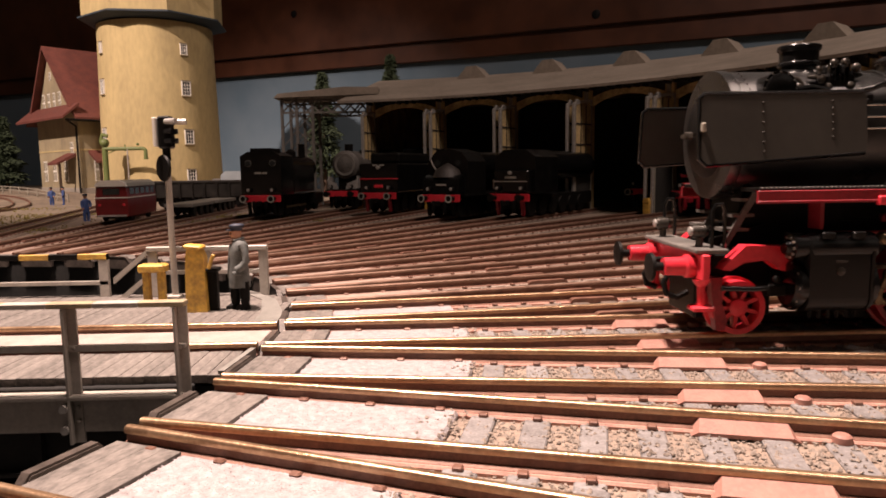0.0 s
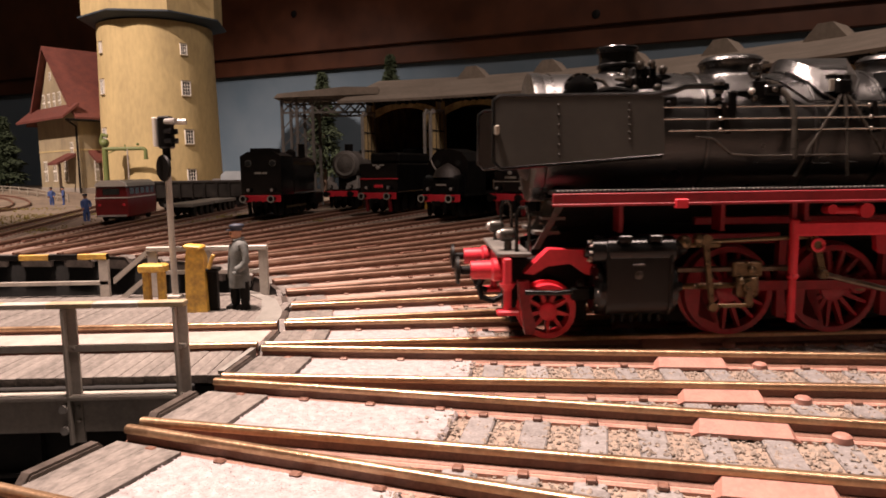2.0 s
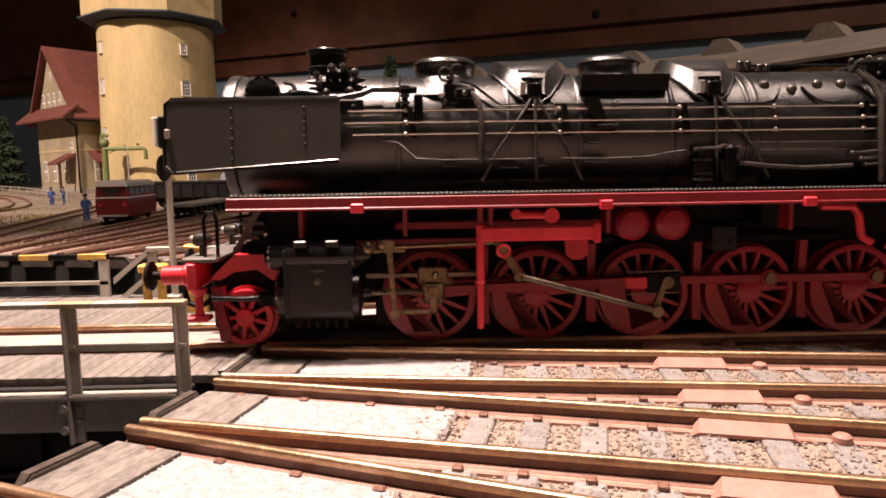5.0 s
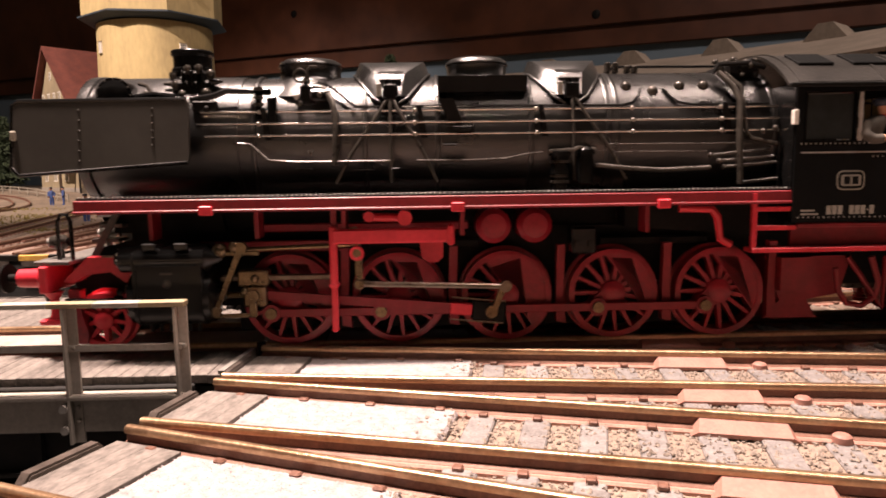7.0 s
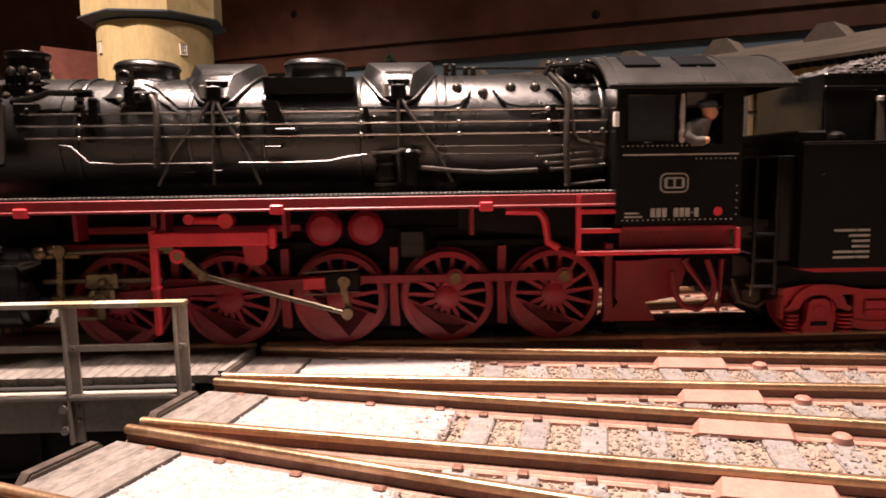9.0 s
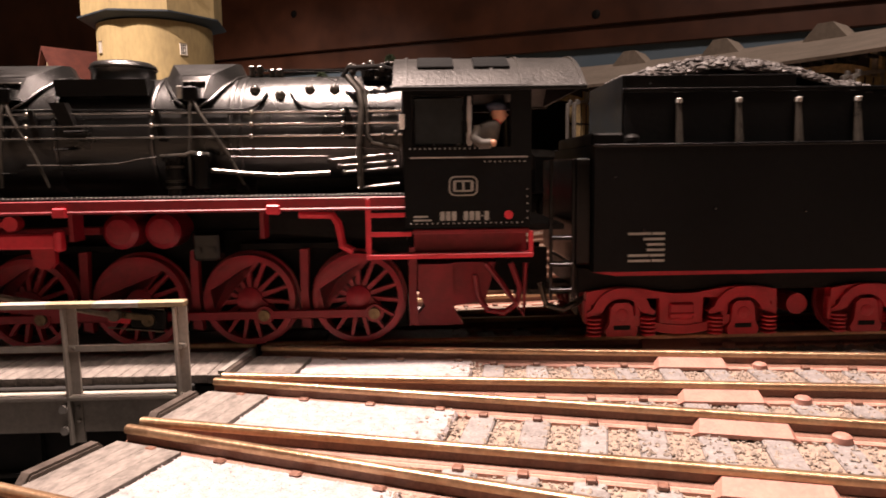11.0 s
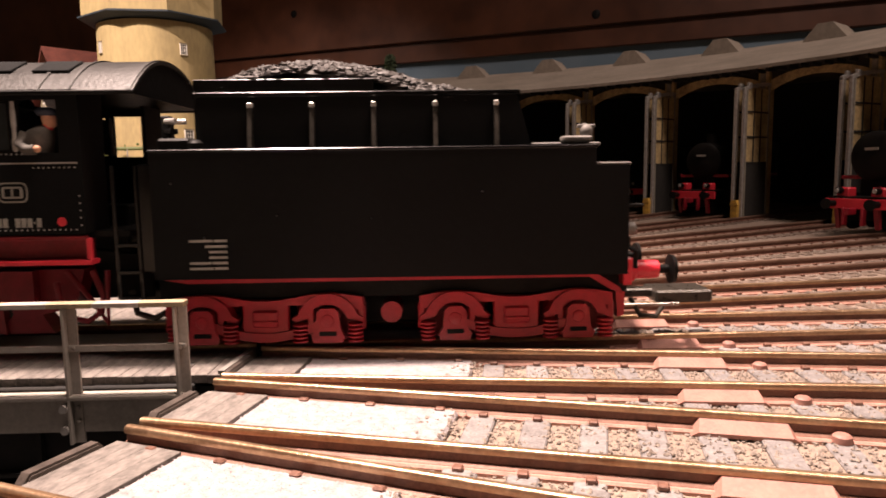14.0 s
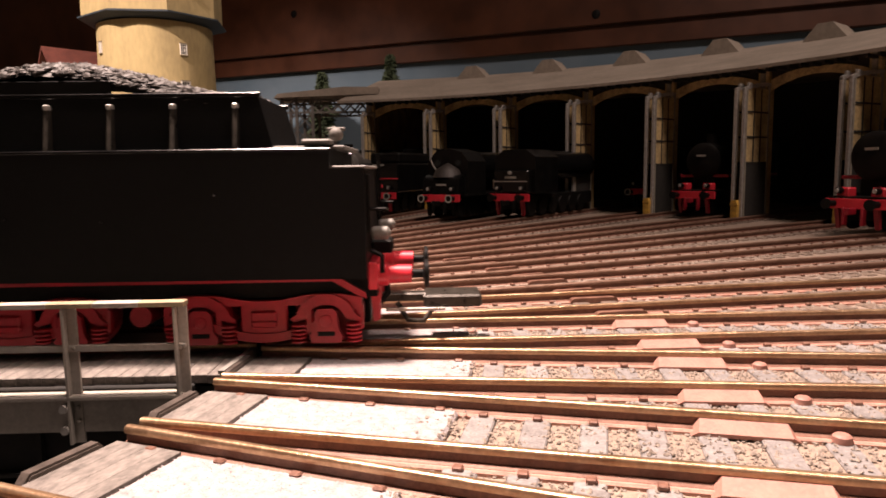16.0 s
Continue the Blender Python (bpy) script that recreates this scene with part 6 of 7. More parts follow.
def motions():
    rows = {k: [] for k in ("body", "drv", "coupling", "main", "cross", "lever", "ecc", "link")}
    wheels = {id(w[0]): [] for w in MOVERS["wheels"]}
    for t in TIMES:
        s = spaced(t)
        base = mm(X0 - s, 0, 0)
        rows["body"].append((t, base))
        rows["drv"].append((t, base @ mm(189.6 - X0, -15.0, 21.2)))
        f = 124.3 + math.degrees(s / WHEEL_R)
        px, pz = PIN * math.cos(radians(f)), WHEEL_R + PIN * math.sin(radians(f))
        rows["coupling"].append((t, mm(px, -11.1, pz)))
        th = math.asin((9.6 - pz) / ROD)
        rows["main"].append((t, mm(px, -12.4, pz, 0, math.degrees(th), 0)))
        cx = px - ROD * math.cos(th)
        rows["cross"].append((t, mm(cx, -13.2, 9.6)))
        lx, lz = 83.2 - X0, 18.0
        rows["lever"].append((t, mm(lx, -15.4, lz, 0, -math.degrees(math.atan2(cx - 6.6 - lx, 11.8)), 0)))
        ex, ez = 2.6 * math.cos(radians(f + BACK)), WHEEL_R + 2.6 * math.sin(radians(f + BACK))
        qx, qz = 102.5 - X0, 16.6
        d = math.hypot(ex - qx, ez - qz)
        a = math.acos(max(-1, min(1, (5.2 ** 2 + d * d - 25.0 ** 2) / (2 * 5.2 * d))))
        g = math.atan2(ez - qz, ex - qx) - a
        bx, bz = qx + 5.2 * math.cos(g), qz + 5.2 * math.sin(g)
        rows["ecc"].append((t, mm(ex, -15.1, ez, 0, math.degrees(math.atan2(bz - ez, ex - bx)), 0)))
        rows["link"].append((t, mm(qx, -15.0, qz, 0, -math.degrees(g) - 90, 0)))
        for w, x, y, r, driven in MOVERS["wheels"]:
            spin = -(124.3 if driven else 0) - math.degrees(s / r)
            wheels[id(w)].append((t, mm(x, y, r, 0, spin - (90 if driven and y > 0 else 0), 0)))
    walk(ENGINE, rows["body"])
    walk(TENDER, rows["body"])
    walk(MOVERS["driver"], rows["drv"])
    for k in ("coupling", "main", "cross", "lever", "ecc", "link"):
        walk(MOVERS[k], rows[k])
    for w, *_ in MOVERS["wheels"]:
        walk(w, wheels[id(w)])


# ---------------------------------------------------------------- roundhouse
POST0 = 74.7


def ring_poly(r0, r1, a0, a1, n=3):
    pts = [polar(r0, a0 + (a1 - a0) * i / n) for i in range(n + 1)]
    return pts + [polar(r1, a1 - (a1 - a0) * i / n) for i in range(n + 1)]


def door_leaf(side):
    """One door leaf along x from its hinge at 0 to its tip at -30 mm; side: which way its face looks."""
    t = thing("shed_door", "open grey roundhouse door with small-paned window and dark lower panel", "door", group="roundhouse doors")
    part("lower_panel", B().box(-29.6, -0.6, -0.5, 0.5, -2.0, 32, 0.15), SHADEDARK, t, "dark lower panel")
    fr = B().box(-30, -28.2, -0.9, 0.9, -2.2, 76.5, 0.2)
    part("edge_strip", fr, SILVER, t, "pale metal edge strip")
    part("edge_strip", B().box(-27.4, -26.0, -0.85, 0.85, -2.2, 77.2, 0.2), DOORGREY, t)
    part("hinge_stile", B().box(-1.8, 0, -0.8, 0.8, -2.2, 80.5, 0.2), DOORGREY, t)
    top = [(-30, 75), (-30, 77), (-20, 79.6), (-10, 81), (0, 81.6), (0, 79.6), (-10, 79), (-20, 77.6)]
    part("top_rail", B().prism(top, "y", -0.8, 0.8), SILVER, t)
    part("upper_panel", B().box(-26, -1.8, -0.3, 0.3, 32, 77.5), SHEDWALL, t, "dusty panes with the yellow wall behind")
    for z in (32.4, 48, 63):
        part("glazing_bar", B().box(-26, -1.8, -0.75, 0.75, z - 0.5, z + 0.5), SHADEDARK, t)
    for x in (-18, -10):
        part("glazing_bar", B().box(x - 0.4, x + 0.4, -0.7, 0.7, 32.4, 77), SHADEDARK, t)
    part("finial", B().box(-25.5, -21.5, -0.8, 0.8, 77.6, 80.2, 0.2), SILVER, t)
    return t


def build_roundhouse():
    t = thing("roundhouse", "long curved engine shed with grey felt roof and sooty yellow arches", "engine shed")
    n = 9
    for i in range(n):
        a = POST0 - i * STEP
        x, y = polar(490, a)
        M = mm(x, y, 0, 0, 0, a)
        p = B().box(-3, 5, -3.4, 3.4, -3.2, 93, 0.4)
        part("pillar", p, SHEDWALL, t, at=M)
        part("pillar_cap", B().box(-4.6, -2.8, -1.4, 1.4, 40, 92, 0.3), DOORGREY, t, at=M)
        if i < n - 1:
            # arched wall above the doorway, between the pillars
            b = B()
            m = 10
            half = 490 * math.tan(radians(STEP / 2)) - 2.5
            lo = [(-half + 2 * half * j / m, 77 + 8.5 * (1 - (-1 + 2 * j / m) ** 2)) for j in range(m + 1)]
            mx, my = polar(490 * math.cos(radians(STEP / 2)), a - STEP / 2)
            N = mm(mx, my, 0, 0, 0, a - STEP / 2)
            # near-black wall: the shade under the eave is put into its colour
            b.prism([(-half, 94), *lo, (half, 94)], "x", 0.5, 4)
            part("arch_wall", b, SHADEDARK, t, "wall above the doorway, eave shade painted in dark", at=N)
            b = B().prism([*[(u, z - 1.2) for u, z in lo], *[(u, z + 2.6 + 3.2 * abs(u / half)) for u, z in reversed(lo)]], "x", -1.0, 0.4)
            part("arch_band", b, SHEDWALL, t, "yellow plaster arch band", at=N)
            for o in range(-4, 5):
                part("rafter_end", B().box(-22, -12, o * 6.5 - 0.8, o * 6.5 + 0.8, 86.4, 88.4), SHADEDARK, t, at=N)
            # skylight on the ridge
            sk = B().prism([(-18, 114), (18, 114), (8, 125.5), (5, 129), (-5, 129), (-8, 125.5)], "x", -13, 13)
            rx, ry = polar(585, a - STEP)
            s = part("skylight", sk, FELT, t, "low glazed roof light", at=mm(rx, ry, 0, 0, 0, a - STEP))
            for o in (-9, -3, 3, 9):
                part("pane", B().prism([(15.6, 117), (16.4, 117), (9.7, 124.8), (8.9, 124.8)], "x", o - 2.3, o + 2.3), SKYPANE, s)
    a1, a0 = POST0 + 2.6, POST0 - STEP * (n - 1) - 3

    def roof(r0, z0, r1, z1, thick, m, name):
        b = B()
        k = 64
        vs = []
        for r, z in ((r0, z0), (r1, z1), (r1, z1 - thick), (r0, z0 - thick)):
            for j in range(k + 1):
                vs.append((*polar(r, a0 + (a1 - a0) * j / k), z))
        w = k + 1
        fs = [(q * w + j, q * w + j + 1, ((q + 1) % 4) * w + j + 1, ((q + 1) % 4) * w + j) for q in range(4) for j in range(k)]
        fs += [(0, w, 2 * w, 3 * w), (k, w + k, 2 * w + k, 3 * w + k)]
        b.add(vs, fs)
        part(name, b, m, t)
    roof(464, 90, 592, 122.5, 2.0, FELT, "roof")
    roof(592, 122.5, 690, 103, 2.0, FELT, "roof")
    # back wall, with the darkness inside the shed painted on
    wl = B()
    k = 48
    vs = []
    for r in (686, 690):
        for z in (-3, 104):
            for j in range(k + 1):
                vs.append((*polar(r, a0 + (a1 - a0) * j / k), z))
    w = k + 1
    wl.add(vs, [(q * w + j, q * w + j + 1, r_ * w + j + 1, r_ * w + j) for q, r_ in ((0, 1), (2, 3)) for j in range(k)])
    part("back_wall", wl, SHADEDARK, t)
    b = B().add([(*polar(492, POST0 + 0.3), -3), (*polar(688, POST0 + 0.3), -3), (*polar(688, POST0 + 0.3), 103), (*polar(592, POST0 + 0.3), 121), (*polar(492, POST0 + 0.3), 96)], [(0, 1, 2, 3, 4)])
    b.add([(*polar(492, POST0 + 0.6), -3), (*polar(688, POST0 + 0.6), -3), (*polar(688, POST0 + 0.6), 103), (*polar(592, POST0 + 0.6), 121), (*polar(492, POST0 + 0.6), 96)], [(0, 1, 2, 3, 4)])
    part("end_wall", b, SHEDWALL, t)
    first = {}
    for i in range(n):
        a = POST0 - i * STEP
        for s in (-1, 1):
            if (i == 0 and s > 0) or (i == n - 1 and s < 0):
                continue
            x, y = polar(488, a + s * 0.42)
            M = mm(x, y, 0, 0, 0, a + s * 2.0)
            if s not in first:
                first[s] = door_leaf(s)
                first[s].matrix_basis = M
            else:
                copy_thing(first[s], M)
        x, y = polar(457, a)
        st = thing("door_stop", "small chipped yellow door stop post", "door stop", at=mm(x, y, -3.2, 0, 0, a), group="yellow door stops")
        part("post", B().box(-1.6, 1.6, -2.2, 2.2, 0, 10, 0.4), YELLOW, st)
        part("cap", B().prism([(-2.4, 10), (2.4, 10), (1.4, 13), (-1.4, 13)], "x", -1.8, 1.8), YELLOW, st)


# ---------------------------------------------------------------- engines standing by the shed
def buffers(t, x, z, ring=True):
    for s in (-1, 1):
        o = part("buffer", B().lathe([(1.5, x), (1.5, x - 5), (2.5, x - 5.2), (2.5, x - 6), (0.3, x - 6.2)], (0, 10 * s, z), "x", 18), SOOT, t)
        if ring:
            r = B().lathe([(1.75, x - 6.3), (2.55, x - 6.3), (2.55, x - 6.0), (1.75, x - 6.0), (1.75, x - 6.3)], (0, 10 * s, z), "x", 20)
            r.f, r.mi = r.f[:-2], r.mi[:-2]
            part("white_ring", r, LETTER, o)


def under(t, x0, x1):
    part("underframe", B().box(x0 + 2, x1, -8, 8, 5, 14, 0.5), SOOT, t)
    x = x0 + 12
    while x < x1 - 6:
        for s in (-1, 1):
            part("wheel", B().lathe([(0.5, -1), (5.6, -1), (6.2, 0.8), (6.2, 1.4), (0.5, 1.4)], (x, 8.2 * s, 6.2), "y", 20), SOOT, t)
        x += 15


def parked_engine(label, radius, angle, kind, ring=True, length=110):
    """An engine on a radial track, its nearer end at x = 0, looking at the turntable."""
    x, y = polar(radius, angle)
    t = thing("parked_locomotive", label, "locomotive", at=mm(x, y, 0, 0, 0, angle))
    under(t, 2, length)
    part("buffer_beam", B().box(0, 1.6, -14.5, 14.5, 10.4, 15.0, 0.2), RED, t)
    buffers(t, 0, 12.7, ring)
    part("coupler", B().box(-6, 0, -1, 1, 8, 11, 0.3).box(-2, 1, -5, -3.6, 3, 11, 0.3).box(-2, 1, 3.6, 5, 3, 11, 0.3), SHADERED if kind == "bigsmoke" else SOOT, t)
    for s in (-1, 1):
        part("guard_iron", B().prism([(0.5, 10.4), (3, 10.4), (4, 2), (2.4, 1.2)], "y", 9 * s - 1, 9 * s + 1), SHADERED if kind in ("bigsmoke", "tender", "bunker") else SOOT, t)
        la = part("headlamp", B().lathe([(0.3, -1.8), (1.5, -1.6), (1.5, 1.4), (0.8, 1.6)], (1.5, 8.6 * s, 18.6), "x", 14), SOOT, t)
        part("lens", B().lathe([(1.1, -0.3), (1.0, -0.5), (0.2, -0.6)], (-0.1, 8.6 * s, 18.6), "x", 12), SILVER, la)
    if kind in ("smoke", "bigsmoke"):
        part("platform", B().box(0.5, 12, -13.5, 13.5, 15.2, 16, 0.2), SOOT, t)
        sb = part("smokebox", B().lathe([(0.4, 10), (4, 10.4), (8.6, 12), (10.8, 12.6), (11.6, 13.4), (11.6, 46), (0.4, 46)], (0, 0, 34), "x", 36), SOOT, t)
        part("number_bar", B().box(9.6, 10.1, -3.0, 3.0, 36.8, 38.0), LETTER, sb)
        part("boiler", B().lathe([(0.4, 46), (11, 46), (11, length - 20), (0.4, length - 20)], (0, 0, 34), "x", 32), BLACK, t)
        part("chimney", B().lathe([(4, 44), (3.2, 46), (3.4, 51.5), (2.5, 51.6)], (24, 0, 0), "z", 20), SOOT, t)
        part("cab", B().box(length - 22, length, -16, 16, 16, 48, 1.5), BLACK, t)
        part("running_board", B().box(14, length - 20, -16, 16, 23.6, 25.4, 0.2), SHADERED if kind == "bigsmoke" else SOOT, t)
        part("saddle", B().box(14, 40, -7, 7, 12, 26, 0.5), SOOT, t)
        if kind == "bigsmoke":
            for s in (-1, 1):
                part("cylinder", B().box(20, 36, 11 * s - 4.5, 11 * s + 4.5, 6, 17, 1), SOOT, t)
                part("front_bracket", B().box(3, 9, 8 * s - 3, 8 * s + 3, 15, 20, 0.6), RED, t)
    elif kind == "slope":
        part("bunker", B().prism([(1.5, 15.2), (12, 15.2), (12, 28), (6, 27), (3, 24.5)], "y", -13.4, 13.4), BLACK, t)
        part("number_bar", B().box(2.0, 2.7, -3.6, 3.6, 20.6, 21.8), LETTER, t)
        part("cab", B().prism([(-14.4, 15), (14.4, 15), (14.6, 36), (10, 42), (0, 44.5), (-10, 42), (-14.6, 36)], "x", 12, 38), SOOT, t)
        part("coal", B().lathe([(10.5, 26), (8, 31), (3, 34), (0.3, 35)], (12, 0, 0), "z", 16), COAL, t)
        for s in (-1, 1):
            part("window", B().lathe([(2.2, 11.4), (2.2, 12.1)], (0, 7.5 * s, 35), "x", 14), GLASS, t)
        part("grab_iron", B().tube([(11.6, 9, 31), (11.0, 11, 34), (11.4, 12.6, 37.5)], 0.45, 6), SILVER, t)
        part("boiler", B().lathe([(0.4, 38), (10, 38), (10, length), (0.4, length)], (0, 0, 33), "x", 28), BLACK, t)
        part("running_board", B().box(10, length, -14.5, 14.5, 13.6, 15.0, 0.2), SOOT, t)
    elif kind == "pale":
        part("platform", B().box(0.5, 14, -13.5, 13.5, 15.2, 16, 0.2), SOOT, t)
        part("smokebox", B().lathe([(0.4, 10), (4, 10.4), (8.6, 12), (10.8, 12.6), (11.6, 13.4), (11.6, 46), (0.4, 46)], (0, 0, 36), "x", 36), DARKSTEEL, t, "dusty grey smokebox")
        part("door_ring", B().lathe([(8.0, 11.4), (8.7, 11.3), (8.9, 12.2)], (0, 0, 36), "x", 30), GIRDER, t)
        part("boiler", B().lathe([(0.4, 46), (11, 46), (11, length - 20), (0.4, length - 20)], (0, 0, 36), "x", 32), SOOT, t)
        part("chimney", B().lathe([(4, 46), (3.4, 48), (3.6, 53), (2.5, 53.2)], (22, 0, 0), "z", 20), SOOT, t)
        part("cab", B().box(length - 22, length, -16, 16, 16, 50, 1.5), BLACK, t)
        for s in (-1, 1):
            part("pale_plate", B().prism([(4, 17), (20, 17), (18, 25), (7, 27)], "y", 12.4 * s - 0.5, 12.4 * s + 0.5), SILVER, t, "pale grey side plate")
            part("front_panel", B().prism([(3.2 * s, 16.4), (11.6 * s, 16.4), (12.6 * s, 24), (4.6 * s, 21)], "x", 3.4, 4.4), SILVER, t, "pale grey front panel")
            part("cylinder", B().box(20, 36, 11 * s - 4.5, 11 * s + 4.5, 6, 17, 1), SOOT, t)
        part("saddle", B().box(14, 40, -7, 7, 12, 27, 0.5), SOOT, t)
    elif kind == "tender":
        part("tank", B().box(3, length - 30, -15.5, 15.5, 15, 36, 0.8), BLACK, t)
        part("red_line", B().box(2.5, 3.4, -15, 15, 24.6, 25.4), RED, t)
        part("coal_rail", B().box(14, length - 34, -12, 12, 36, 44, 1.5), SOOT, t)
        part("top_lamp", B().lathe([(0.3, 1), (1.3, 1.2), (1.3, 3.5)], (0, 0, 33), "x", 12), SILVER, t)
        part("number_bar", B().box(2.5, 3.1, -4.5, -1, 34.2, 35.4).box(2.5, 3.1, 1, 4.5, 34.2, 35.4), LETTER, t)
        part("cab", B().box(length - 26, length, -16, 16, 16, 49, 1.5), BLACK, t)
        part("mid_lamp", B().box(1.5, 3.4, -3.4, 3.4, 18.4, 20.6, 0.4), RED, t)
    elif kind == "cab":
        part("cab", B().prism([(-14.6, 15), (14.6, 15), (14.8, 42), (9, 45), (-9, 45), (-14.8, 42)], "x", 2.5, 26), BLACK, t)
        part("roof_vent", B().box(4, 20, -8, 8, 44.6, 47.4, 0.5), SOOT, t)
        for s in (-1, 1):
            w = part("window", B().lathe([(2.3, 2.2), (2.3, 2.7)], (0, 8.8 * s, 37), "x", 16), GIRDER, t)
            part("pane", B().lathe([(2.0, 1.9), (2.0, 2.2)], (0, 8.8 * s, 37), "x", 16), GLASS, w)
        part("number_bar", B().box(2.1, 2.6, -4.6, -1.2, 29.6, 31).box(2.1, 2.6, -0.4, 4.4, 29.6, 31), LETTER, t)
        part("side_tank", B().box(26, 70, -15, 15, 16, 34, 0.6), BLACK, t)
        part("boiler", B().lathe([(0.4, 26), (9, 26), (9, 92), (0.4, 92)], (0, 0, 34), "x", 28), BLACK, t)
        part("chimney", B().lathe([(3, 40), (2.6, 52), (3.2, 53)], (84, 0, 0), "z", 16), SOOT, t)
        part("dome", B().lathe([(4, 40), (4, 46), (2, 48), (0.3, 48.4)], (60, 0, 0), "z", 18), SOOT, t)
        part("side_rod", B().box(20, 60, -11.4, -10.4, 5.4, 6.8, 0.2), BRASS, t)
        part("cylinder", B().box(70, 84, -15, -9, 6, 15, 1), SOOT, t)
    else:
        part("cab", B().prism([(-14.6, 15), (14.6, 15), (14.8, 38), (8, 43), (-8, 43), (-14.8, 38)], "x", 8, 40), BLACK, t)
        part("bunker", B().box(2.5, 8, -12.4, 12.4, 15.5, 30, 0.8), BLACK, t)
        part("top_lamp", B().lathe([(0.3, 0.6), (1.2, 0.8), (1.2, 3.0)], (0, 0, 28.2), "x", 12), SILVER, t)
        part("handrail", B().box(1.4, 2.0, -12, 12, 22.6, 23.1), SILVER, t)
        part("number_bar", B().box(2.0, 2.6, -4, 4, 24.6, 26.0), LETTER, t)
        part("boiler", B().lathe([(0.4, 40), (10, 40), (10, length), (0.4, length)], (0, 0, 33), "x", 28), BLACK, t)
    return t


def build_engines():
    parked_engine("black tank locomotive standing cab first with white-ringed buffers", 345, 79.8, "cab")
    parked_engine("black locomotive with grey boiler front and pale deflectors under the gantry", 430, 75.6, "pale", False)
    parked_engine("black tender locomotive with red buffer beam in front of the shed", 385, 68.6, "tender")
    parked_engine("black tank locomotive with sloping bunker and white-ringed buffers", 352, 58.5, "slope")
    parked_engine("black tank locomotive with three lamps before the shed", 372, 52.3, "bunker", False)
    parked_engine("black locomotive inside the shed showing one white-ringed buffer", 492, 47.0, "smoke")
    parked_engine("black locomotive with red running boards in the shed doorway", 452, 40.4, "bigsmoke", False)
    parked_engine("black locomotive with bright red front outside the shed", 405, 24.6, "bigsmoke", False)


# ---------------------------------------------------------------- gantry, trees
def build_gantry():
    t = thing("coaling_gantry", "rusty steel lattice gantry with a flat grey roof", "gantry")
    y0, y1 = 480, 520
    x0, x1 = -124, -38
    part("roof", B().prism([(x0 - 6, 95.5), (x1, 98), (x1, 104), (x1 - 30, 104.5), (x0 - 2, 99)], "y", y0 - 6, y1 + 6), FELT, t)
    for y in (y0, y1):
        for x in (x0, x0 + 13, x0 + 27, x1 - 6):
            part("upright", B().box(x - 1.2, x + 1.2, y - 1.2, y + 1.2, -3, 95.5), DARKSTEEL, t)
        for z in (94, 83):
            part("chord", B().box(x0, x1, y - 0.8, y + 0.8, z - 0.8, z + 0.8), DARKSTEEL, t)
        x = x0
        while x < x1 - 5:
            for a, c in ((0, 1), (1, 0)):
                part("brace", B().cyl((x, y, 83 + 11 * a), (x + 11, y, 83 + 11 * c), 0.8, 6), DARKSTEEL, t)
            x += 11
        for j in range(5):
            z = 8 + 15 * j
            part("brace", B().cyl((x0, y, z), (x0 + 13, y, z + 15), 0.5, 6), DARKSTEEL, t)
            part("brace", B().cyl((x0 + 13, y, z + 15), (x0 + 27, y, z), 0.5, 6), DARKSTEEL, t)
            part("brace", B().cyl((x0 + 13, y, z), (x0 + 27, y, z + 15), 0.5, 6), DARKSTEEL, t)


def conifer(x, y, height, width, seed):
    rnd = random.Random(seed)
    t = thing("conifer", "dark green model conifer tree", "tree", at=mm(x, y, -3.2))
    part("trunk", B().cyl((0, 0, 0), (0, 0, height * 0.95), height * 0.02, 8, height * 0.004), BARK, t)
    b = B()
    for i in range(2400):
        h = rnd.uniform(0.12, 1.0) ** 0.9
        r = width * (1 - h) ** 0.75 * math.sqrt(rnd.random()) * (0.8 + 0.2 * math.sin(h * 37 + seed)) + 1
        a = rnd.uniform(0, 6.283)
        p = Vector((r * math.cos(a), r * math.sin(a), h * height))
        d = Vector((math.cos(a), math.sin(a), rnd.uniform(-0.5, 0.3))) * rnd.uniform(4, 8)
        s = Vector((-math.sin(a), math.cos(a), rnd.uniform(-.4, .4))) * rnd.uniform(1.5, 3.2)
        b.add([p - s, p + d, p + s, p + Vector((0, 0, 2.4))], [(0, 1, 3), (1, 2, 3), (0, 2, 1)])
    c = part("crown", b, LEAF, t, smooth=0)
    tagged(c, kind="stuff")


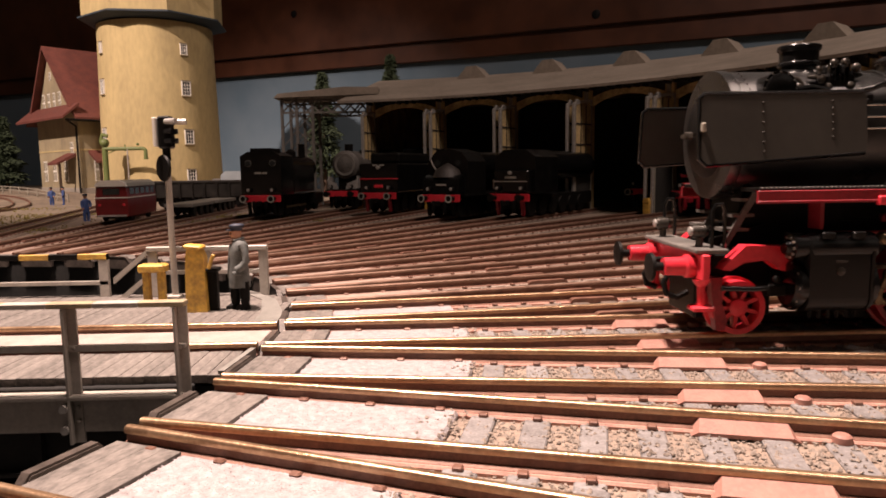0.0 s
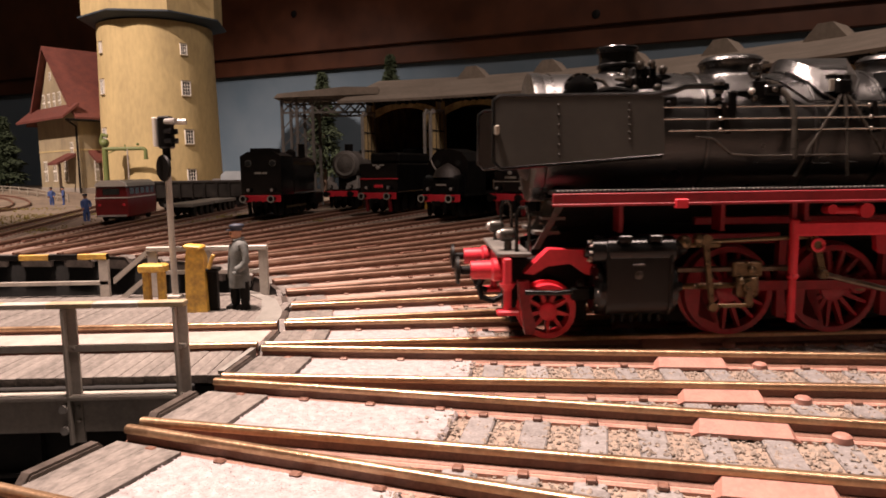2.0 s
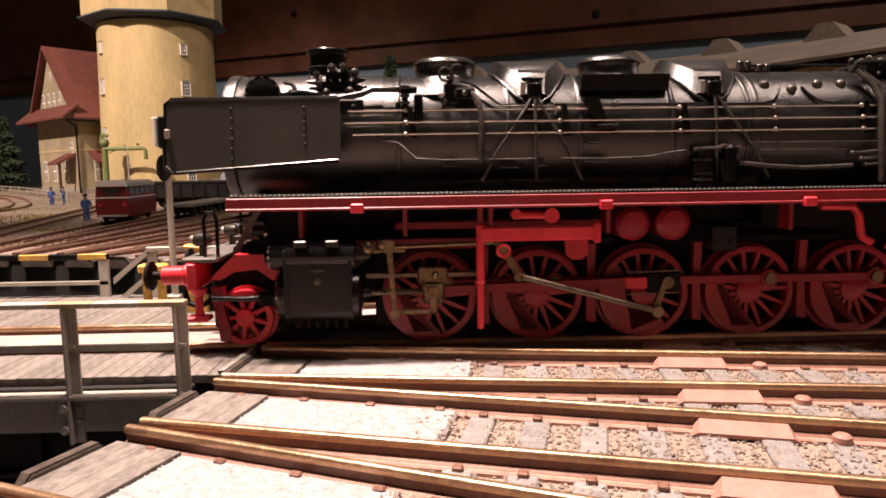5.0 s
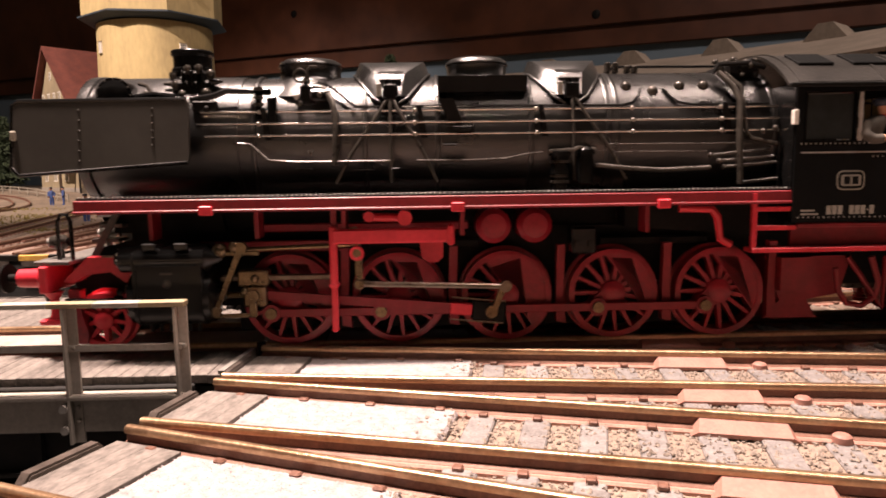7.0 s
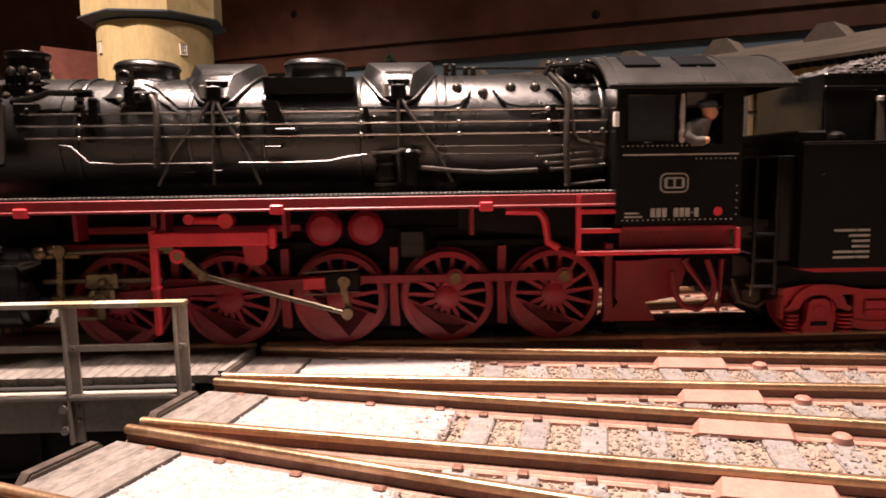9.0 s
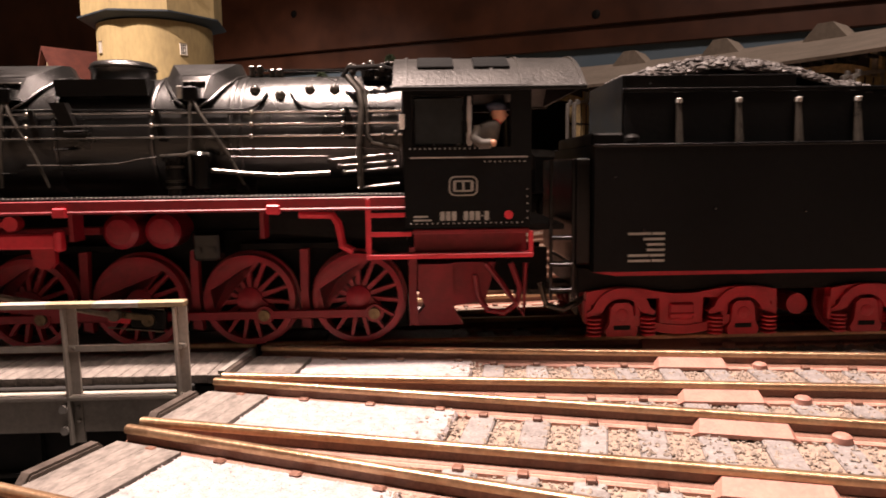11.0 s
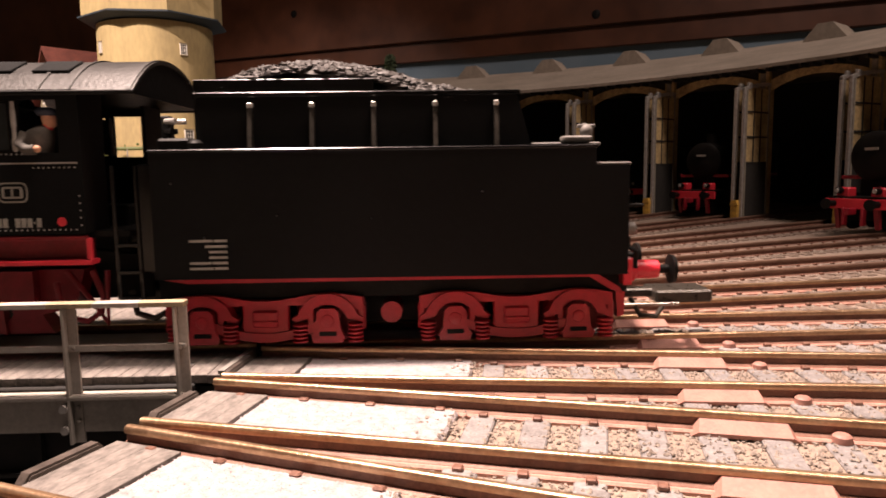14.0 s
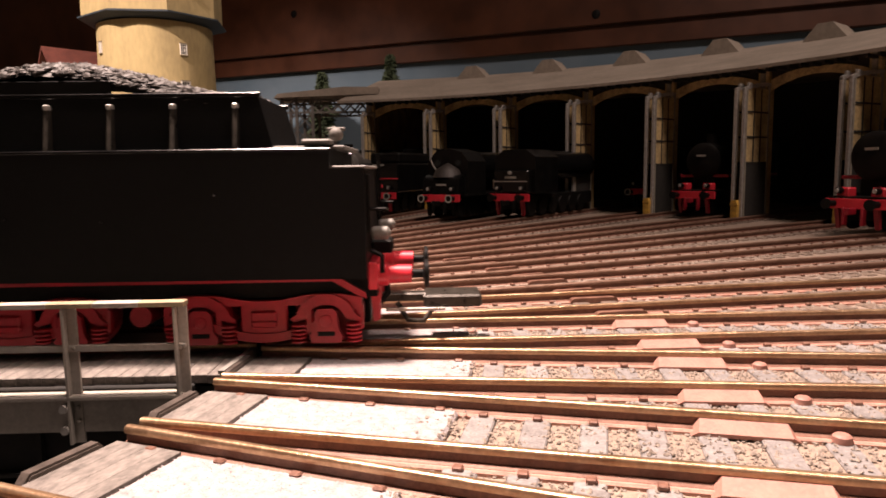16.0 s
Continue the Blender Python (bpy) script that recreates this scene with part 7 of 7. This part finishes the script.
# ---------------------------------------------------------------- water tower
def build_tower():
    cx, cy = -370, 850
    t = thing("water_tower", "tall yellow stucco water tower with octagonal head", "water tower", at=mm(cx, cy, -3.2))
    part("shaft", B().lathe([(79.5, 14), (78.6, 60), (76.6, 150), (75, 226), (75, 234)], (0, 0, 0), "z", 64), STUCCO, t)
    plinth = part("plinth", B().lathe([(81, 0), (81, 13.6), (79.5, 14.4)], (0, 0, 0), "z", 64), STONE, t, "grey stone plinth")
    blk = [B().box(-4.6, 4.6, -0.9, 0.7, 0, 4.0, 0.4).mesh("stone", STONE, 30)]
    for row in range(3):
        for i in range(28):
            a = radians(-160 + (i + 0.5 * (row % 2)) * 5.9)
            part("stone", blk[0], None, plinth, at=mm(81.4 * math.cos(a), 81.4 * math.sin(a), 0.3 + row * 4.5, 0, 0, math.degrees(a) + 90))
    o = radians(30)
    part("ledge", B().lathe([(84, 236), (97, 240), (97, 242), (92, 243.4)], (0, 0, 0), "z", 8, o), BLUEROOF, t, "dark slate-blue ledge")
    part("head", B().lathe([(92, 243), (92, 330)], (0, 0, 0), "z", 8, o), STUCCO, t)
    part("cap", B().lathe([(98, 330), (60, 360), (8, 372)], (0, 0, 0), "z", 8, o), BLUEROOF, t)

    def window(az, z, w, h, r):
        a = radians(az - 90)
        M = mm(r * math.cos(a), r * math.sin(a), z, 0, 0, az)
        wn = part("window", B().box(-w / 2, w / 2, -0.4, 2, -h / 2, h / 2), GLASS, t, "small white-barred window", at=M)
        part("frame", B().frame_y(-w / 2 - 0.8, w / 2 + 0.8, -h / 2 - 0.8, h / 2 + 0.8, 1.4, -1.3, 1.0), WHITE, wn)
        g = B()
        for i in (1, 2):
            g.box(-w / 2 + w * i / 3 - 0.35, -w / 2 + w * i / 3 + 0.35, -0.9, 0, -h / 2, h / 2)
        for i in (1, 2, 3):
            g.box(-w / 2, w / 2, -0.95, 0, -h / 2 + h * i / 4 - 0.35, -h / 2 + h * i / 4 + 0.35)
        part("glazing_bars", g, WHITE, wn)
        part("sill", B().box(-w / 2 - 1.4, w / 2 + 1.4, -2.2, 1, -h / 2 - 1.8, -h / 2 - 0.6), STUCCO2, wn)
        part("lintel", B().box(-w / 2 - 1.2, w / 2 + 1.2, -1.8, 1, h / 2 + 0.7, h / 2 + 2.0), STUCCO2, wn)
    for z, w, h in ((198, 8, 13), (147, 11, 18), (83, 11, 18), (30, 11, 18)):
        window(46, z, w, h, 75.6 + (210 - z) * 0.021)
        window(-44, z + 3, w * 0.8, h, 75.6 + (210 - z) * 0.021)
    for az in (7.5, 52.5):
        window(az, 280, 9, 14, 85.2)


# ---------------------------------------------------------------- house
def build_house():
    # local x along the gable wall (0 at the nearer corner, negative to the far one), y into the house
    t = thing("station_house", "yellow rendered house with steep red tiled roof", "house", at=mm(-474, 822, 7, 0, 0, 180 - 42.5))
    W, D = 150, 180
    # in local space the gable wall runs along +x, the depth along -y
    part("wall", B().box(0, W, -D, 0, -6, 104), STUCCO2, t)
    part("gable", B().prism([(8, 104), (W - 8, 104), (W * 0.56, 200)], "y", -6, 0.5), STUCCO2, t)
    part("base_course", B().box(-0.8, W + 0.8, -D, 0.8, -6, 6, 0.4), STONE, t)
    ap = W * 0.56
    for x, o in ((0, -1), (W, 1)):
        prof = [(ap, 208), (ap, 203), (x - 4 * o, 116), (x + 20 * o, 98), (x + 20 * o, 102), (x - 3 * o, 122)]
        part("roof", B().prism(prof, "y", -D - 6, 9), ROOFRED, t)
    part("skirt_roof", B().prism([(2, 118), (24, 100), (24, 103), (2, 122)], "x", -16, W + 16), ROOFRED, t)
    part("gutter", B().cyl((-20, -D, 98), (-20, 22, 98), 1.6, 8).tube([(-19, 20, 97), (-6, 4, 90), (-2, 3, 84), (-2, 3, -4)], 1.4, 8), SOOT, t)
    part("string_course", B().box(-0.6, W + 0.6, -D, 0.6, 58, 60), STUCCO, t)

    def win(x, z, w, h, face):
        M = mm(x, 0.4, z, 0, 0, 180) if face == "gable" else mm(-0.4, x, z, 0, 0, -90)
        o = part("window", B().box(-w / 2, w / 2, -0.6, 0.4, -h / 2, h / 2), WHITE, t, "white-framed tall window", at=M)
        for sx in (-1, 1):
            for sz in (-1, 1):
                part("pane", B().box(sx * w / 4 - w / 5.5, sx * w / 4 + w / 5.5, -0.9, -0.5, sz * h / 4 - h / 5, sz * h / 4 + h / 5), WARMPANE, o)
    for i in range(4):
        win(W * 0.56 - 30 + i * 20, 130, 9, 24, "gable")
    win(W * 0.56, 166, 8, 11, "gable")
    for x in (W - 22, W - 58, 50):
        win(x, 30, 13, 30, "gable")
    win(24, 62, 10, 16, "gable")
    for y in (-25, -60):
        win(y, 32, 13, 34, "side")
    win(-40, 66, 10, 16, "side")
    part("porch_roof", B().prism([(0, 50), (26, 38), (26, 41), (0, 55)], "x", 12, 46), ROOFRED, t)
    part("porch_post", B().box(14, 17, 20, 23, -6, 40), BARK, t)
    part("porch_roof", B().prism([(0, 54), (-24, 40), (-24, 43), (0, 59)], "y", -80, -12), ROOFRED, t)
    part("porch_post", B().box(-22, -19, -20, -17, -6, 42), BARK, t)


def build_crane():
    t = thing("water_crane", "green water crane with long swinging spout", "water crane", at=mm(-405, 748, -3.2) @ Matrix.Scale(1.06, 4))
    part("column", B().cyl((0, 0, 0), (0, 0, 64), 3.2, 14).cyl((0, 0, 0), (0, 0, 5), 5, 14), GREEN, t)
    part("head", B().ball((0, 0, 70), 5.4, 14, 8).tube([(0, 0, 64), (-4, 0, 72), (-2, 0, 80), (4, 0, 78)], 2.4, 10), GREEN, t)
    part("spout", B().tube([(0, -1, 63), (46, -2, 63), (49, -2, 61), (49, -2, 52)], 2.3, 12).cyl((49, -2, 52), (49, -2, 50), 2.8, 12), GREEN, t)
    part("stay", B().tube([(0, -1, 57), (8, -1, 59), (14, -1, 62)], 0.7, 6).box(24, 25.4, -2.6, -1.2, 60, 68, 0.2).ball((40, -2, 68), 1.8), GREEN, t)
    t = thing("thin_post", "thin grey lamp post beside the tower", "post", at=mm(-352, 690, -3.2))
    part("post", B().cyl((0, 0, 0), (0, 0, 64), 0.8, 8), RAILGREY, t)


# ---------------------------------------------------------------- rail bus, wagons, truck, people-sized figures
def build_railbus():
    a = 95.4
    x, y = polar(318, a)
    t = thing("rail_bus", "maroon rail van with pale curved roof and white band", "rail vehicle", at=mm(x, y, 0, 0, 0, a))
    prof = [(-9.6, 3.2), (9.6, 3.2), (10.2, 8), (10.0, 15.4), (-10.0, 15.4), (-10.2, 8)]
    part("body", B().prism(prof, "x", 0, 62), MAROON, t)
    part("band", B().box(-0.3, 62.2, -10.25, 10.25, 15.2, 16.0, 0.1), WHITE, t)
    part("upper_body", B().prism([(-10, 16), (10, 16), (9.2, 23), (-9.2, 23)], "x", 0.3, 61.5), MAROON, t)
    rp = [(-9.9, 23), (9.9, 23), (9.0, 25.2), (5.5, 27), (-5.5, 27), (-9.0, 25.2)]
    part("roof", B().prism(rp, "x", 2.4, 63), LETTER, t)
    part("roof_front", B().prism(rp, "x", -0.8, 2.3), WHITE, t)
    part("rear_window", B().box(-0.4, 0.6, -5.2, 5.2, 17.6, 21.6, 0.3), GLASS, t)
    for s in (-1, 1):
        for i in range(5):
            part("side_window", B().box(6 + i * 11, 14.5 + i * 11, 9.5 * s - 0.35, 9.5 * s + 0.35, 17.4, 22, 0.2), GLASS, t)
        part("tail_lamp", B().lathe([(0.9, -0.6), (0.9, 0)], (0, 7.6 * s, 11), "x", 10), RED, t)
    part("bumper", B().box(-1.2, 0.4, -9, 9, 3.2, 4.4, 0.2), SILVER, t)
    for x in (12, 48):
        for s in (-1, 1):
            part("wheel", B().lathe([(0.4, -1), (3.6, -1), (4.1, 1), (0.4, 1)], (x, 8.2 * s, 3.8), "y", 16), SOOT, t)
    part("underframe", B().box(2, 60, -6, 6, 1.6, 3.4, 0.3), SOOT, t)
    for i in range(2):
        a = 90.0
        x, y = polar(352 + i * 60, a)
        t = thing("flat_trailer", "low grey flat rail trailer", "wagon", at=mm(x, y, 0, 0, 0, a), group="flat trailers")
        part("deck", B().box(0, 52, -10, 10, 7, 9.4, 0.3), GIRDER, t)
        for k in range(5):
            part("stake", B().box(4 + k * 10.5, 6 + k * 10.5, 10, 11.2, 5, 11, 0.2), SOOT, t)
        for k in (8, 22, 36, 47):
            for s in (-1, 1):
                part("wheel", B().lathe([(0.4, -1), (3.6, -1), (4.1, 1), (0.4, 1)], (k, 8.2 * s, 3.8), "y", 16), SOOT, t)
        part("underframe", B().box(2, 50, -6, 6, 3, 7, 0.3), SOOT, t)
    t = thing("gondola_wagon", "dark grey open wagon behind the tank engine", "wagon", at=mm(-262, 530, -1, 0, 0, 6))
    part("body", B().box(0, 90, -12, 12, 9, 24, 0.4), ROOFBLACK, t)
    part("load", B().box(1.5, 88.5, -10.5, 10.5, 23, 25, 0.4), COAL, t)
    part("side_sill", B().box(-1, 91, -12.8, 12.8, 22.6, 24.4, 0.2), ROOFBLACK, t)
    for i in range(8):
        part("stake", B().box(5 + i * 11.4, 6.4 + i * 11.4, -12.9, -11.8, 8, 22.8, 0.1), ROOFBLACK, t)
    part("underframe", B().box(3, 87, -8, 8, 5, 9, 0.3), SOOT, t)
    for k in (12, 26, 66, 80):
        for s in (-1, 1):
            part("wheel", B().lathe([(0.4, -1), (4.6, -1), (5.2, 1), (0.4, 1)], (k, 8.2 * s, 4.8), "y", 16), SOOT, t)
    t = thing("covered_truck", "small truck with pale grey tarpaulin hood", "truck", at=mm(-226, 640, -3.2, 0, 0, 4))
    part("hood", B().prism([(0, 14), (34, 14), (34, 32), (29, 36), (5, 36), (0, 32)], "y", -11, 11), BLUEPALE, t)
    part("chassis", B().box(-12, 36, -9, 9, 6, 13, 0.6), GIRDER, t)
    part("driver_cab", B().prism([(-14, 8), (-1, 8), (-1, 28), (-9, 28), (-13, 20)], "y", -10, 10), GIRDER, t)
    for k in (-8, 26):
        for s in (-1, 1):
            part("wheel", B().lathe([(0.4, -2), (5, -2), (5.4, 2), (0.4, 2)], (k, 9 * s, 5.4), "y", 16), SOOT, t)
    t = thing("old_truck", "olive old-timer truck parked by the house", "truck", at=mm(-668, 955, rise(-668, 955), 0, 0, 205))
    part("bonnet", B().prism([(0, 9), (18, 9), (18, 24), (2, 21)], "y", -8, 8), TRUCK, t)
    part("driver_cab", B().prism([(18, 9), (36, 9), (36, 36), (22, 36), (18, 25)], "y", -10, 10), TRUCK, t)
    part("windscreen", B().prism([(17.6, 25.6), (18.6, 25.6), (21.8, 34), (21, 34)], "y", -8, 8), GLASS, t)
    part("load_bed", B().box(38, 84, -12, 12, 12, 40, 1), TRUCK, t)
    for k in (8, 66):
        for s in (-1, 1):
            w = part("wheel", B().lathe([(0.4, -2), (6, -2), (6.4, 2), (0.4, 2)], (k, 9.5 * s, 6.4), "y", 18), SOOT, t)
            part("mudguard", B().prism([(k - 9, 8), (k - 6, 13.5), (k, 15), (k + 6, 13.5), (k + 9, 8), (k + 7.5, 8), (k, 13), (k - 7.5, 8)], "y", 9.5 * s - 3, 9.5 * s + 3), TRUCK, t)
    for x, y, tn in ((-418, 640, 20), (-409, 648, -60), (-248, 372, 40)):
        figurine("worker_figure", "painted figurine in blue work clothes", (x, y, rise(x, y)), 20.5, tn)


def build_yard_bits():
    # low rail fence before the house
    t = thing("low_fence", "low grey rail fence before the house", "fence", at=mm(0, 0, 0))
    pts = [(-640 + i * 24, 880 - i * 21.5) for i in range(10)]
    for (xa, ya), (xb, yb) in zip(pts, pts[1:]):
        part("rail", B().cyl((xa, ya, rise(xa, ya) + 9), (xb, yb, rise(xb, yb) + 9), 0.7, 6).cyl((xa, ya, rise(xa, ya) + 5), (xb, yb, rise(xb, yb) + 5), 0.6, 6), DOORGREY, t)
    for x, y in pts:
        part("post", B().cyl((x, y, rise(x, y)), (x, y, rise(x, y) + 10), 0.9, 6), DOORGREY, t)
    # curved siding
    for off, name in ((0, 0), (46, 1)):
        t = thing("curved_track", "rusty narrow curved siding in the dirt", "track", group="curved sidings")
        cx, cy, r = -760, 470, 352 - off
        arc = [(cx + r * math.cos(radians(a)), cy + r * math.sin(radians(a))) for a in range(-46, 75, 3)]
        for side in (-8.25, 8.25):
            b = B()
            vs, fs = [], []
            for i, (x, y) in enumerate(arc):
                dx, dy = (x - cx) / r, (y - cy) / r
                for o, z in ((-0.6, 0), (0.6, 0), (0.6, 2.4), (-0.6, 2.4)):
                    vs.append((x + dx * (side + o), y + dy * (side + o), rise(x, y) + z))
            for i in range(len(arc) - 1):
                for q in range(4):
                    fs.append((i * 4 + q, i * 4 + (q + 1) % 4, i * 4 + 4 + (q + 1) % 4, i * 4 + 4 + q))
            b.add(vs, fs)
            part("rail", b, RUST, t)
    # grass tufts
    b = B()
    for cx, cy, n, sp in ((-300, 430, 260, 34), (-330, 360, 160, 26), (-190, 345, 140, 24), (-150, 390, 160, 30), (-90, 330, 60, 14), (-250, 290, 160, 20), (-420, 560, 120, 30)):
        for _ in range(n):
            x, y = random.gauss(cx, sp), random.gauss(cy, sp * 0.6)
            z = rise(x, y)
            for k in range(4):
                dx, dy = random.uniform(-1.5, 1.5), random.uniform(-1.5, 1.5)
                b.add([(x - 0.4, y, z), (x + 0.4, y, z), (x + dx, y + dy, z + random.uniform(0.8, 2.2))], [(0, 1, 2)])
    thing("dry_grass", "short yellowish dry grass tufts between the tracks", "grass", kind="stuff", b=b, mats=GRASS, smooth=0)
    conifer(-690, 1010, 130, 40, 5)


build_ground()
build_room()
build_roundhouse()
build_engines()
build_gantry()
conifer(-141, 850, 172, 40, 2)
conifer(-46, 900, 205, 36, 3)
build_tower()
build_house()
build_crane()
build_railbus()
build_yard_bits()
build_on_bridge()
build_bridge()
build_tracks()
motions()
